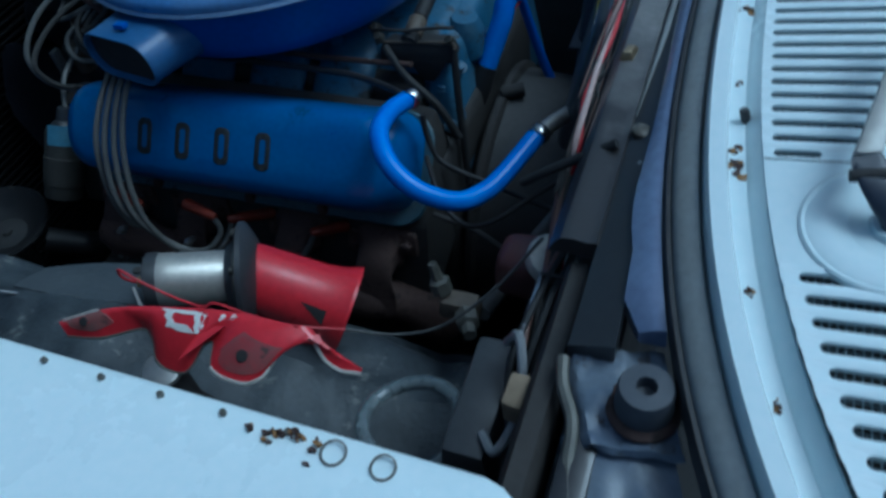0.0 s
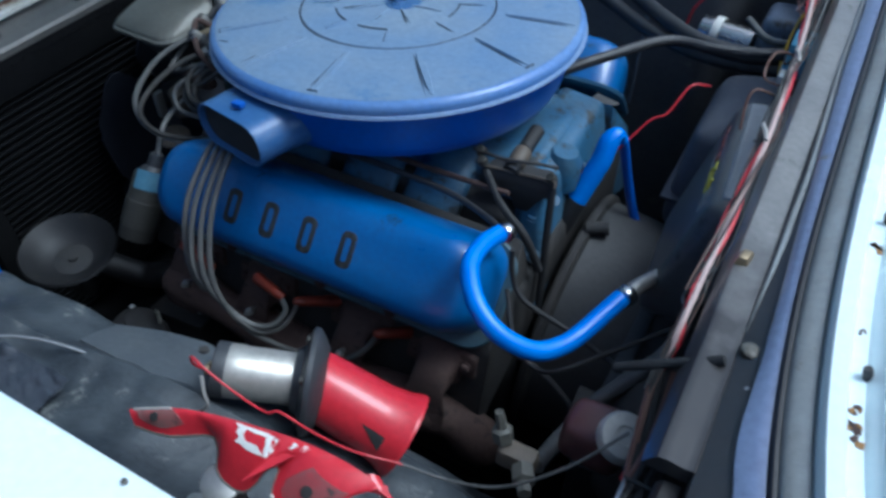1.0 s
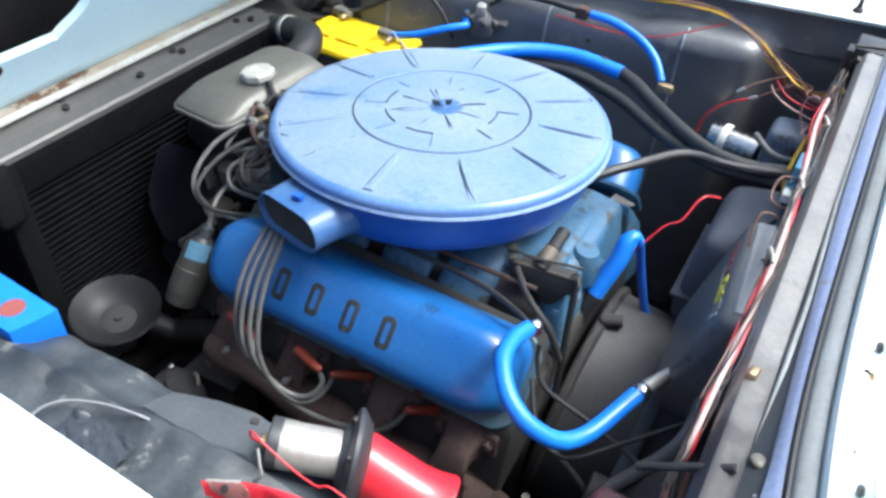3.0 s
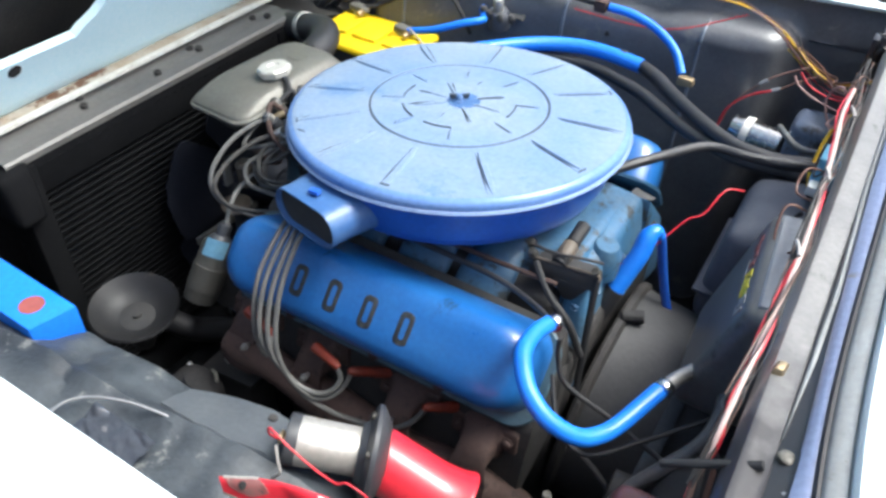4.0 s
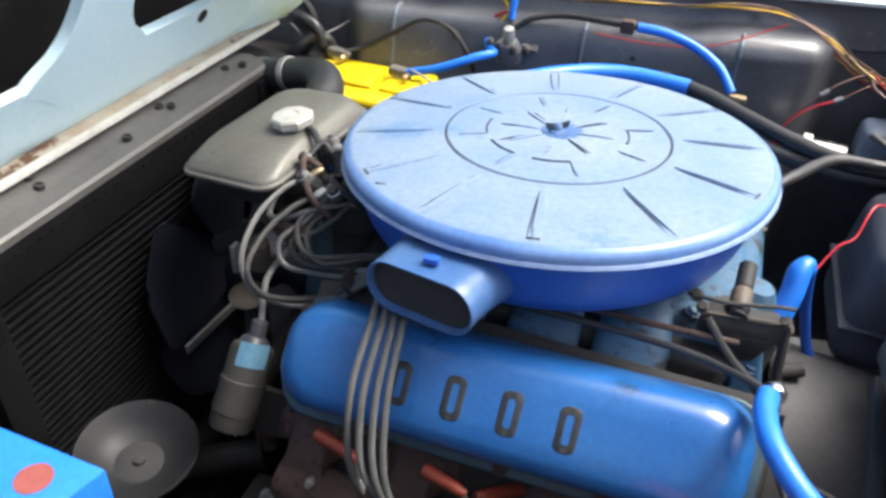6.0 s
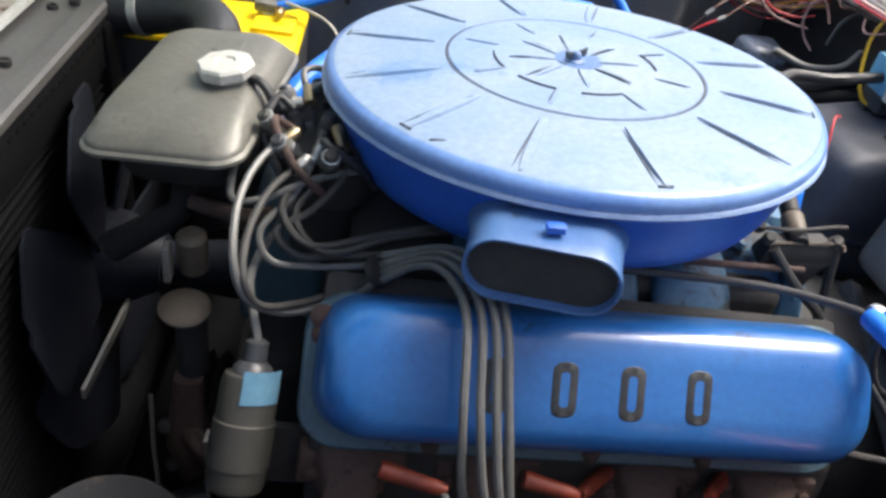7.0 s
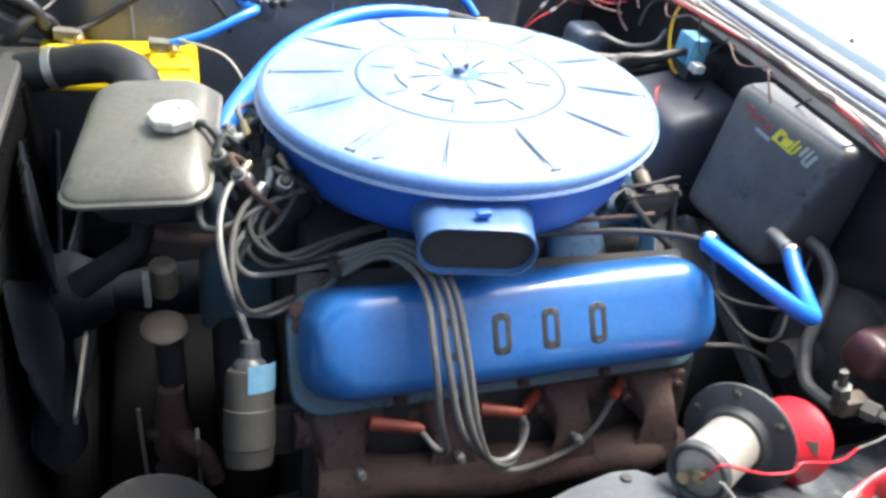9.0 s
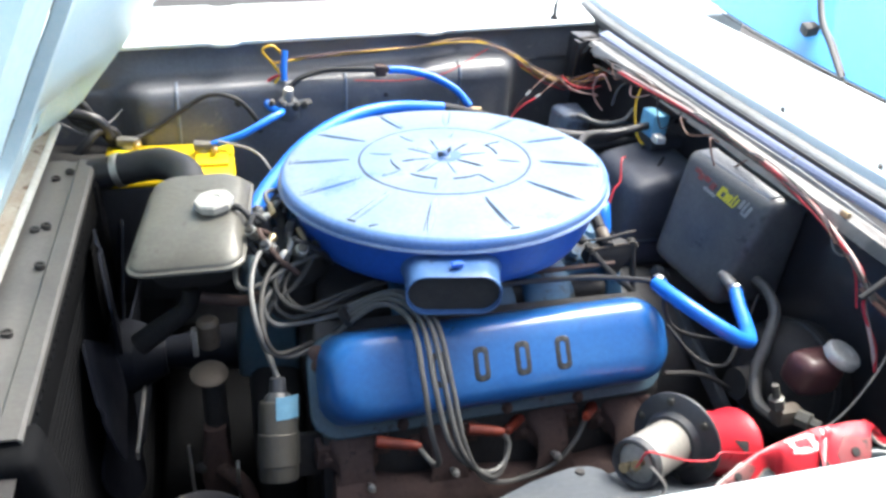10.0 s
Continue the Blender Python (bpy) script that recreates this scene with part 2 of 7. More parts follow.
M["wire_red"] = material("red_wire", (0.50, 0.02, 0.035), 0.4, second=(0.42, 0.02, 0.03), bump=0)
M["wire_pink"] = material("pale_pink_wire", (0.36, 0.22, 0.20), 0.5, second=(0.30, 0.19, 0.17), bump=0)
M["wire_pale"] = material("faded_pink_wire", (0.50, 0.37, 0.34), 0.5, second=(0.42, 0.30, 0.27), bump=0)
M["wire_yellow"] = material("yellow_wire", (0.70, 0.42, 0.02), 0.4, second=(0.62, 0.36, 0.02), bump=0)
M["wire_black"] = material("black_wire", (0.015, 0.015, 0.016), 0.7, second=(0.03, 0.03, 0.03), bump=0)
M["wire_white"] = material("dirty_white_wire", (0.34, 0.32, 0.30), 0.5, second=(0.26, 0.24, 0.22), bump=0)
M["wire_brown"] = material("brown_wire", (0.14, 0.07, 0.05), 0.5, bump=0)
M["arm"] = material("pale_grey_arm_paint", (0.36, 0.36, 0.34), 0.4, 0.2, second=(0.28, 0.27, 0.25), scale=40, bump=0.1)
M["brass"] = material("dull_brass", (0.42, 0.33, 0.20), 0.4, 0.9, second=(0.30, 0.24, 0.16), scale=50, bump=0.1)
M["asphalt"] = material("asphalt", (0.05, 0.05, 0.05), 0.9, second=(0.07, 0.07, 0.068), scale=3, fine=120, bump=0.6)
M["cover_blue"] = material("sky_blue_cloth", (0.05, 0.33, 0.72), 0.6, second=(0.06, 0.38, 0.76), scale=6)
M["trans"] = material("dusty_dark_cast_alloy", (0.043, 0.043, 0.044), 0.6, 0.1, second=(0.080, 0.079, 0.076), spots=(0.12, 0.115, 0.102), scale=12, spot_scale=40, spot_level=0.66, bump=0.5)
M["red_label"] = material("red_label_print", (0.26, 0.07, 0.06), 0.5, bump=0)
M["yellow_label"] = material("yellow_label_print", (0.70, 0.62, 0.05), 0.5, bump=0)
M["clear"] = material("clear_vinyl_tube", (0.35, 0.40, 0.42), 0.15, bump=0)
M["clear"].node_tree.nodes["Principled BSDF"].inputs["Transmission Weight"].default_value = 0.6
M["glass"] = bpy.data.materials.new("windscreen_glass")
M["glass"].use_nodes = True
_g = M["glass"].node_tree.nodes["Principled BSDF"]
_g.inputs["Base Color"].default_value, _g.inputs["Roughness"].default_value, _g.inputs["Transmission Weight"].default_value, _g.inputs["IOR"].default_value = (0.9, 0.95, 0.97, 1), 0.02, 1.0, 1.3


# ---- mesh helpers ----
def obj(name, bm, mat, smooth=True, angle=40):
    me = bpy.data.meshes.new(name)
    bm.to_mesh(me)
    bm.free()
    me.materials.append(mat)
    if smooth:
        me.shade_smooth()
        me.set_sharp_from_angle(angle=radians(angle))
    return new(name, me)


def part(name, bm, mat, parent, label="", smooth=True, angle=40):
    ob = obj(name, bm, mat, smooth, angle)
    ob.parent = parent
    if parent.data is None:
        ob.matrix_parent_inverse = Matrix.Translation(-parent.location)
    if label:
        ob["label"] = label
    return ob


def base(name, at, label, category, group="", kind=""):
    ob = new(name)
    ob.location = at
    ob.empty_display_size = 0.02
    BASES.append(ob)
    return tagged(ob, label, category, group, kind)


BASES = []


def box(a, b, bevel=0.003, segs=2, bm=None):
    bm = bm or bmesh.new()
    lo, hi = [min(p) for p in zip(a, b)], [max(p) for p in zip(a, b)]
    v = [bm.verts.new((lo[0] if i & 1 == 0 else hi[0], lo[1] if i & 2 == 0 else hi[1], lo[2] if i & 4 == 0 else hi[2])) for i in range(8)]
    fs = [bm.faces.new([v[i] for i in f]) for f in ((0, 2, 3, 1), (4, 5, 7, 6), (0, 1, 5, 4), (2, 6, 7, 3), (0, 4, 6, 2), (1, 3, 7, 5))]
    if bevel:
        es = list({e for f in fs for e in f.edges})
        bmesh.ops.bevel(bm, geom=es, offset=bevel, segments=segs, affect="EDGES", profile=0.6)
    return bm


def hexa(bottom, top, bevel=0.004, segs=2):
    """A six-sided body from four bottom and four top corners."""
    bm = bmesh.new()
    v = [bm.verts.new(p) for p in (*bottom, *top)]
    fs = [bm.faces.new([v[i] for i in f]) for f in ((3, 2, 1, 0), (4, 5, 6, 7), (0, 1, 5, 4), (1, 2, 6, 5), (2, 3, 7, 6), (3, 0, 4, 7))]
    if bevel:
        bmesh.ops.bevel(bm, geom=list(bm.edges), offset=bevel, segments=segs, affect="EDGES", profile=0.6)
    bmesh.ops.recalc_face_normals(bm, faces=list(bm.faces))
    return bm


def loft(rings, close=True, caps=True, bm=None):
    """Skin over rings of equally many points."""
    bm = bm or bmesh.new()
    vs = [[bm.verts.new(p) for p in ring] for ring in rings]
    n = len(vs[0])
    for a, b in zip(vs, vs[1:]):
        for i in range(n if close else n - 1):
            j = (i + 1) % n
            bm.faces.new((a[i], a[j], b[j], b[i]))
    if caps and close:
        bm.faces.new(list(reversed(vs[0])))
        bm.faces.new(vs[-1])
    bmesh.ops.recalc_face_normals(bm, faces=list(bm.faces))
    return bm


def axes(direction):
    d = Vector(direction).normalized()
    u = d.orthogonal().normalized()
    return d, u, d.cross(u)


def lathe(origin, direction, profile, segs=32, caps=True, bm=None):
    """profile: (radius, distance along the direction)."""
    d, u, w = axes(direction)
    o = Vector(origin)
    rings = [[o + d * h + (u * math.cos(2 * math.pi * k / segs) + w * math.sin(2 * math.pi * k / segs)) * r for k in range(segs)] for r, h in profile]
    return loft(rings, True, caps, bm)


def smooth_path(pts, per=6):
    pts = [Vector(p) for p in pts]
    if len(pts) < 3:
        return pts
    ext = [pts[0] * 2 - pts[1], *pts, pts[-1] * 2 - pts[-2]]
    out = []
    for i in range(1, len(ext) - 2):
        p0, p1, p2, p3 = ext[i - 1 : i + 3]
        for k in range(per):
            s = k / per
            out.append(0.5 * ((2 * p1) + (p2 - p0) * s + (2 * p0 - 5 * p1 + 4 * p2 - p3) * s * s + (3 * p1 - p0 - 3 * p2 + p3) * s ** 3))
    out.append(ext[-2])
    return out


def tube(pts, r, segs=10, per=6, bm=None, radii=None):
    path = smooth_path(pts, per)
    rings, u = [], None
    for i, p in enumerate(path):
        d = (path[min(i + 1, len(path) - 1)] - path[max(i - 1, 0)]).normalized()
        u = d.orthogonal().normalized() if u is None else (u - d * u.dot(d)).normalized()
        w = d.cross(u)
        rr = r if radii is None else radii(i / (len(path) - 1))
        rings.append([p + (u * math.cos(2 * math.pi * k / segs) + w * math.sin(2 * math.pi * k / segs)) * rr for k in range(segs)])
    return loft(rings, True, True, bm)


def rounded(w, h, r, per=5):
    """A rounded rectangle round the origin, as points (a, b)."""
    out = []
    r = min(r, w / 2 - 1e-4, h / 2 - 1e-4)
    for cx, cy, a0 in ((w / 2 - r, h / 2 - r, 0), (-w / 2 + r, h / 2 - r, 90), (-w / 2 + r, -h / 2 + r, 180), (w / 2 - r, -h / 2 + r, 270)):
        for k in range(per + 1):
            a = radians(a0 + 90 * k / per)
            out.append((cx + r * math.cos(a), cy + r * math.sin(a)))
    return out


def sheet(fn, us, vs, thick, bm=None):
    """A sheet with thickness: fn(u, v) gives the top point."""
    bm = bm or bmesh.new()
    grid = [[bm.verts.new(fn(u, v)) for v in vs] for u in us]
    faces = [bm.faces.new((grid[i][j], grid[i + 1][j], grid[i + 1][j + 1], grid[i][j + 1])) for i in range(len(us) - 1) for j in range(len(vs) - 1)]
    bmesh.ops.recalc_face_normals(bm, faces=faces)
    bmesh.ops.solidify(bm, geom=faces, thickness=thick)
    return bm


def span(a, b, n):
    return [a + (b - a) * k / n for k in range(n + 1)]


def bolt(name, at, direction, r, parent, mat, h=None):
    bm = lathe(at, direction, [(r * 1.35, 0), (r * 1.35, r * 0.3), (r, r * 0.35), (r, (h or r) * 0.95), (r * 0.85, (h or r) * 1.05)], 8)
    return part(name, bm, mat, parent)


def cable(name, pts, r, mat, label, category="cable", group="", segs=9):
    ob = base(name, pts[0], label, category, group)
    part("sleeve", tube(pts, r, segs, 6), mat, ob)
    return ob


# ---- the setting: ground and car body ----
def gasket_x(y):
    return 0.468 + (0.053 if y < 0 else 0.010) * (abs(y) / 0.528) ** 4


def far_edge(x):
    tab = sum(0.012 * max(0.0, 1 - (abs(x - c) / 0.026) ** 4) for c in (0.115, -0.255) if abs(x - c) < 0.026)
    return 0.492 + 0.19 * x - tab


def near_edge(x):
    return -0.556 - (0.0 if x < 0.43 else min(0.09, (x - 0.43) ** 1.4 * 3.2))


ground = tagged(obj("ground", sheet(lambda u, v: (u, v, 0), [-300, -6, 6, 300], [-300, -6, 6, 300], 0.05), M["asphalt"]), "dark grey asphalt ground under the car", "ground", kind="structure")


def make_fender(name, edge, side, label):
    prof = [(0.010, -0.0105), (0.003, -0.0095), (0.0, -0.004), (0.004, 0.0), (0.03, 0.003), (0.12, 0.006), (0.24, -0.004), (0.34, -0.04), (0.40, -0.12), (0.42, -0.35), (0.40, -0.66)]

    def fn(x, k):
        i = int(k)
        d, z = prof[i]
        # rounded folded lip, then the broad top, then the flank
        return (x, edge(x) + side * (d if i > 0 else 0.004), 0.962 + z)

    xs = sorted(set([round(v, 4) for v in span(-1.3, 1.25, 60)] + [round(v, 4) for v in span(-0.34, -0.16, 24)] + [round(v, 4) for v in span(0.03, 0.2, 24)] + [round(v, 4) for v in span(0.40, 0.56, 18)]))
    ob = obj(name, sheet(fn, xs, range(len(prof)), 0.0012), M["body"], angle=50)
    return tagged(ob, label, "car fender", kind="structure")


fender_near = make_fender("fender_driver_side", near_edge, -1, "pale aqua painted car fender with small holes and rust along its lip")
fender_far = make_fender("fender_passenger_side", far_edge, 1, "pale aqua white car fender on the passenger side")

# punched holes and rust stains along the near fender's lip
for hx in (0.178, 0.217, 0.255, 0.293, 0.330):
    bm = lathe((hx, -0.5635, 0.9625), (0, -0.05, 1), [(0.0018, 0.0), (0.0018, 0.0024), (0.0013, 0.0026), (0.0011, 0.0018)], 12)
    part("lip_hole", bm, M["tank"], fender_near, "small dark punched hole with a raised rim")
for hx, r in ((0.3565, 0.0066), (0.382, 0.0064)):
    bm = lathe((hx, -0.5675, 0.9642), (0, -0.05, 1), [(r, 0), (r, 0.0009), (r - 0.0009, 0.0010), (r - 0.0010, 0.0002)], 24, caps=False)
    part("ring_mark", bm, M["tank"], fender_near, "round rust ring left by a washer")
rng = random.Random(4)
for k in range(26):
    cx, cy = 0.331 + rng.gauss(0, 0.010), -0.5615 - abs(rng.gauss(0, 0.005))
    r = rng.uniform(0.0006, 0.0021)
    bm = bmesh.new()
    pts = [bm.verts.new((cx + r * rng.uniform(0.5, 1.4) * math.cos(a), cy + 0.7 * r * rng.uniform(0.5, 1.3) * math.sin(a), 0.9655)) for a in [2 * math.pi * q / 9 for q in range(9)]]
    top = bm.faces.new(pts)
    ext = bmesh.ops.extrude_face_region(bm, geom=[top])
    bmesh.ops.translate(bm, verts=[e for e in ext["geom"] if isinstance(e, bmesh.types.BMVert)], vec=(0, 0, -0.003))
    bmesh.ops.recalc_face_normals(bm, faces=list(bm.faces))
    part("rust_flake", bm, M["rust_light" if k % 3 == 0 else "rust"], fender_near, "flaking patch of brown rust")

# passenger side inner panel: a black pressing with a rounded shoulder and seams
def apron_far(x, k):
    prof = [(0.016, 0.9555), (0.016, 0.932), (0.012, 0.912), (0.003, 0.9035), (-0.010, 0.8990), (-0.024, 0.8965), (-0.033, 0.8925), (-0.038, 0.8840), (-0.041, 0.870), (-0.044, 0.845), (-0.048, 0.81), (-0.054, 0.74), (-0.062, 0.60), (-0.064, 0.345)]
    i = min(int(k), len(prof) - 1)
    d, z = prof[i]
    # the shoulder fades away towards both ends
    e = min(1.0, max(0.0, (x + 0.44) / 0.06)) * min(1.0, max(0.0, (0.315 - x) / 0.05))
    e = e * e * (3 - 2 * e)
    d2 = d if i < 3 else d * e + 0.012 * (1 - e)
    z2 = z - (0 if i < 3 else 0.01 * (1 - e))
    # towards the rear the shoulder swells into a full round bulge
    g = math.exp(-(((x - 0.20) / 0.085) ** 4)) * e
    f = [0, 0, 0, 0.25, 0.6, 1.0, 1.0, 0.7, 0.35, 0.1, 0, 0, 0, 0][i]
    d2, z2 = d2 - 0.016 * g * f, z2 + 0.004 * g * (1.0 if 2 < i < 6 else 0.0) - 0.010 * g * (0, 0, 0, 0, 0, 0.6, 1.0, 1.0, 0.6, 0.3, 0, 0, 0, 0)[i]
    dent = 0.0035 * noise.noise(Vector((x * 9, i * 0.4, 2.7))) + 0.0015 * noise.noise(Vector((x * 26, i * 0.9, 6.1)))
    return (x, 0.492 + 0.19 * x + d2 + dent, z2 + 0.4 * dent)


apron_far_ob = tagged(obj("inner_panel_passenger_side", sheet(apron_far, span(-0.62, 0.50, 90), range(14), 0.0015), M["gloss_black"], angle=60), "glossy black inner fender panel with welded seams", "inner fender", kind="structure")
for sx in (-0.335, -0.055, 0.165):
    pts = []
    for k in range(4, 13):
        p = apron_far(sx, k)
        pts.append((p[0], p[1] - 0.0015, p[2] + 0.001))
    part("seam", tube(pts, 0.0030, 8, 3), M["shelf"], apron_far_ob, "raised grey-blue seam")
for hx, hz, r in ((-0.24, 0.868, 0.006), (-0.20, 0.84, 0.004), (0.02, 0.86, 0.004)):
    bm = lathe((hx, 0.492 + 0.19 * hx - 0.042, hz), (0, -1, 0.1), [(r, 0), (r, 0.003), (r * 0.6, 0.004)], 10)
    part("bolt_head", bm, M["grime"], apron_far_ob)

# driver side inner panel: dented dusty black sheet that falls towards the engine
NEAR_PROF = [(-0.570, 0.955), (-0.545, 0.86), (-0.535, 0.832), (-0.50, 0.818), (-0.46, 0.812), (-0.425, 0.803), (-0.402, 0.792), (-0.395, 0.77), (-0.39, 0.70), (-0.385, 0.55), (-0.385, 0.345)]


def crease(x, y, turn, scale, seed):
    """Sharp folds: the distance from a wandering line."""
    u = x * math.cos(turn) + y * math.sin(turn)
    v = -x * math.sin(turn) + y * math.cos(turn)
    return abs(noise.noise(Vector((u * scale, v * scale * 0.35, seed))))


def apron_near(x, k):
    ks = range(len(NEAR_PROF))
    y, z = float(np.interp(k, ks, [p[0] for p in NEAR_PROF])), float(np.interp(k, ks, [p[1] for p in NEAR_PROF]))
    lie = min(1.0, max(0.0, (k - 2) / 1.2)) * min(1.0, max(0.0, (8.2 - k) / 1.5))
    w = noise.noise(Vector((x * 8, y * 14, 0.3))) * 0.010 + crease(x, y, 0.5, 20, 5.1) * 0.013 + crease(x, y, -0.7, 34, 1.7) * 0.005 + noise.noise(Vector((x * 70, y * 70, 2.1))) * 0.0008
    z += lie * (w - 0.004 - (max(0.0, x - 0.06) * 0.35 if x < 0.3 else 0.084))
    # it sinks below the bracket plate
    z -= 0.016 * math.exp(-(((x - 0.01) / 0.085) ** 4)) * min(1.0, max(0.0, (y + 0.462) / 0.02)) * lie
    # a ridge runs along the sheet
    z += 0.008 * max(0.0, 1 - abs(k - 4.1) / 0.5)
    y += lie * 0.012 * noise.noise(Vector((x * 7, 2.2, k * 0.3)))
    y += (x + 0.05) * 0.12 * min(1.0, max(0.0, k - 3))
    return (x, y, z)


apron_near_ob = tagged(obj("inner_panel_driver_side", sheet(apron_near, span(-0.62, 0.50, 190), span(0, 10, 44), 0.0015), M["apron"], angle=35), "dented dusty black inner fender panel on the driver side", "inner fender", kind="structure")
def tongue(u, v):
    """Sheet bracket with a rounded end."""
    far = float(np.interp(u, [-0.06, -0.012, 0.03, 0.05, 0.062, 0.069, 0.072], [-0.410, -0.395, -0.387, -0.388, -0.395, -0.408, -0.420]))
    return (u, -0.446 + (far + 0.446) * v, 0.812 - 0.017 * v - 0.05 * max(0.0, -u) + 0.0015 * noise.noise(Vector((u * 22, v * 2, 3))))


part("bracket_plate", sheet(tongue, span(-0.06, 0.072, 34), span(0, 1, 8), 0.003), M["plate"], apron_near_ob, "grey-blue sheet bracket with a punched hole")
part("punched_hole", lathe((0.036, -0.3965, 0.7965), (0, 0.25, 1), [(0.0045, 0), (0.0045, 0.0032), (0.003, 0.0034)], 14), M["grime"], apron_near_ob)

# added wall closes the bay below the radiator support and fills the dark corners
front_wall = tagged(obj("front_wall", box((-0.66, -0.95, 0.25), (-0.62, 0.95, 0.84), 0.004), M["pit"]), "added black wall closing the front of the engine bay", "wall", kind="structure")

# added floor hides the bright ground; its black stands in for deep shade
bay_floor = tagged(obj("bay_floor", box((-0.62, -0.52, 0.33), (0.455, 0.52, 0.36), 0.004), M["core"]), "added black floor below the engine, standing in for deep shade", "floor pan", kind="structure")

# firewall and its folded top flange
firewall = tagged(obj("firewall", box((0.452, -0.75, 0.25), (0.47, 0.80, 0.935), 0.004), M["black"]), "satin black firewall behind the engine", "firewall", kind="structure")


def strip(name, rings, mat, label, parent, ys=None):
    """A strip along the bay's rear edge; rings: (offset from the gasket line, height) going round its section."""
    ys = ys or span(-0.66, 0.70, 68)
    return part(name, loft([[(gasket_x(y) + dx, y, z) for dx, z in rings] for y in ys], True, True), mat, parent, label)


# the flange stands nearly straight, the gutter behind it follows the curve of the seal
FLANGE = [(0.414, 0.936), (0.418, 0.944), (0.422, 0.949), (0.428, 0.950), (0.438, 0.9485), (0.443, 0.9495), (0.446, 0.944), (0.446, 0.936)]


def flange_run_z(y):
    """The folded edge is battered: small waves along it."""
    return 0.0012 * noise.noise(Vector((y * 14, 0.4, 3))) + 0.0005 * noise.noise(Vector((y * 60, 2.1, 5)))


def ledge_front(y):
    return float(np.interp(y, [-0.458, -0.405, -0.392, -0.366, -0.31, -0.216, -0.15, 0.08, 0.50], [0.4675, 0.4645, 0.4610, 0.4575, 0.4580, 0.4550, 0.4530, 0.4480, 0.4470]))


part("top_flange", loft([[(x, y, z + (flange_run_z(y) if z > 0.93 else 0)) for x, z in FLANGE] for y in span(-0.400, 0.478, 96)]), M["flange"], firewall, "grey folded flange with sky glare in its paint, brown-black at its near end")
part("lower_flange", loft([[(0.424, y, 0.88), (0.426, y, 0.925), (0.430, y, 0.931), (0.440, y, 0.931), (0.444, y, 0.925), (0.444, y, 0.88)] for y in span(-0.56, -0.401, 8)]), M["grime"], firewall, "oily black end of the flange")
part("dark_slope", loft([[(0.4425, y, 0.936), (0.4435, y, 0.9475), (ledge_front(y) + 0.0005, y, 0.9545), (ledge_front(y) + 0.0005, y, 0.936)] for y in span(-0.470, 0.50, 40)]), M["black"], firewall, "glossy black slope below the ledge")
rings = []
for y in span(-0.458, 0.50, 56):
    a, b = ledge_front(y), gasket_x(y) - 0.0062
    tip = max(0.0, (-0.446 - y) / 0.012)
    a = min(a + 0.010 * tip * tip, b - 0.006)
    rings.append([(a, y, 0.946)] + [(a + (b - a) * q, y, 0.9565 + 0.0075 * math.sin(math.pi * (0.06 + 0.50 * q)) - 0.004 * tip) for q in (0.0, 0.12, 0.28, 0.45, 0.62, 0.8, 0.95)] + [(b, y, 0.946)])
part("glossy_ledge", loft(rings), M["mirror_black"], firewall, "glossy rolled ledge with the sky's blue put into its colour")
bead = []
for y in span(-0.283, 0.49, 44):
    a = ledge_front(y)
    c = a - float(np.interp(y, [-0.283, -0.20, -0.10, 0.49], [0.0130, 0.0068, 0.0028, 0.0018]))
    w = 0.0024 * min(1.0, 0.15 + (y + 0.283) / 0.12)
    top = 0.9475 + 0.007 * (c - 0.4435) / (a - 0.4435)
    bead.append([(c - w, y, top - 0.002), (c - w * 0.6, y, top + 0.0022), (c + w * 0.3, y, top + 0.0028), (c + w * 0.9, y, top + 0.002), (c + w, y, top - 0.002)])
part("edge_bead", loft(bead), M["seal"], firewall, "pale bead along the ledge, tapering to a point")
for cy, cz in ((-0.352, 0.9525), (-0.385, 0.951), (-0.331, 0.953)):
    part("paint_fleck", lathe((0.4555, cy, cz - 0.001), (-0.5, 0, 1), [(0.0022, 0), (0.0016, 0.0012)], 7), M["ltgrey"], firewall, "pale fleck")
part("spring_clip", hexa([(0.421, -0.226, 0.9495), (0.431, -0.224, 0.9495), (0.433, -0.208, 0.9495), (0.423, -0.210, 0.9495)], [(0.423, -0.224, 0.9565), (0.429, -0.223, 0.9560), (0.431, -0.211, 0.9545), (0.425, -0.212, 0.9550)], 0.0015), M["brass"], firewall, "small tarnished spring clip")

cowl = base("cowl", (0.55, 0, 0.95), "pale aqua cowl panel with rows of air slots", "cowl", kind="structure")
strip("seal_lip", [(-0.0060, 0.955), (-0.0060, 0.9665), (-0.0050, 0.9688), (-0.0026, 0.9688), (-0.0022, 0.9665), (-0.0022, 0.955)], M["rubber"], "thin black rubber lip", cowl)
strip("rubber_seal", [(-0.0020, 0.962), (-0.0020, 0.9680), (0.001, 0.9720), (0.007, 0.9752), (0.0112, 0.9762), (0.0122, 0.975), (0.0122, 0.962)], M["seal"], "worn chalky weatherstrip", cowl)
strip("front_rail", [(0.0140, 0.955), (0.0140, 0.984), (0.0155, 0.987), (0.0245, 0.9878), (0.0262, 0.985), (0.0262, 0.955)], M["body"], "", cowl)
strip("gutter", [(0.0264, 0.955), (0.0264, 0.9812), (0.0360, 0.9818), (0.0360, 0.955)], M["body"], "pale gutter with rust spots and dirt", cowl)
strip("gutter_step", [(0.0361, 0.955), (0.0361, 0.9820), (0.0385, 0.9850), (0.0425, 0.9915), (0.0436, 0.9915), (0.0436, 0.955)], M["body"], "pale sloping wall of the gutter", cowl)


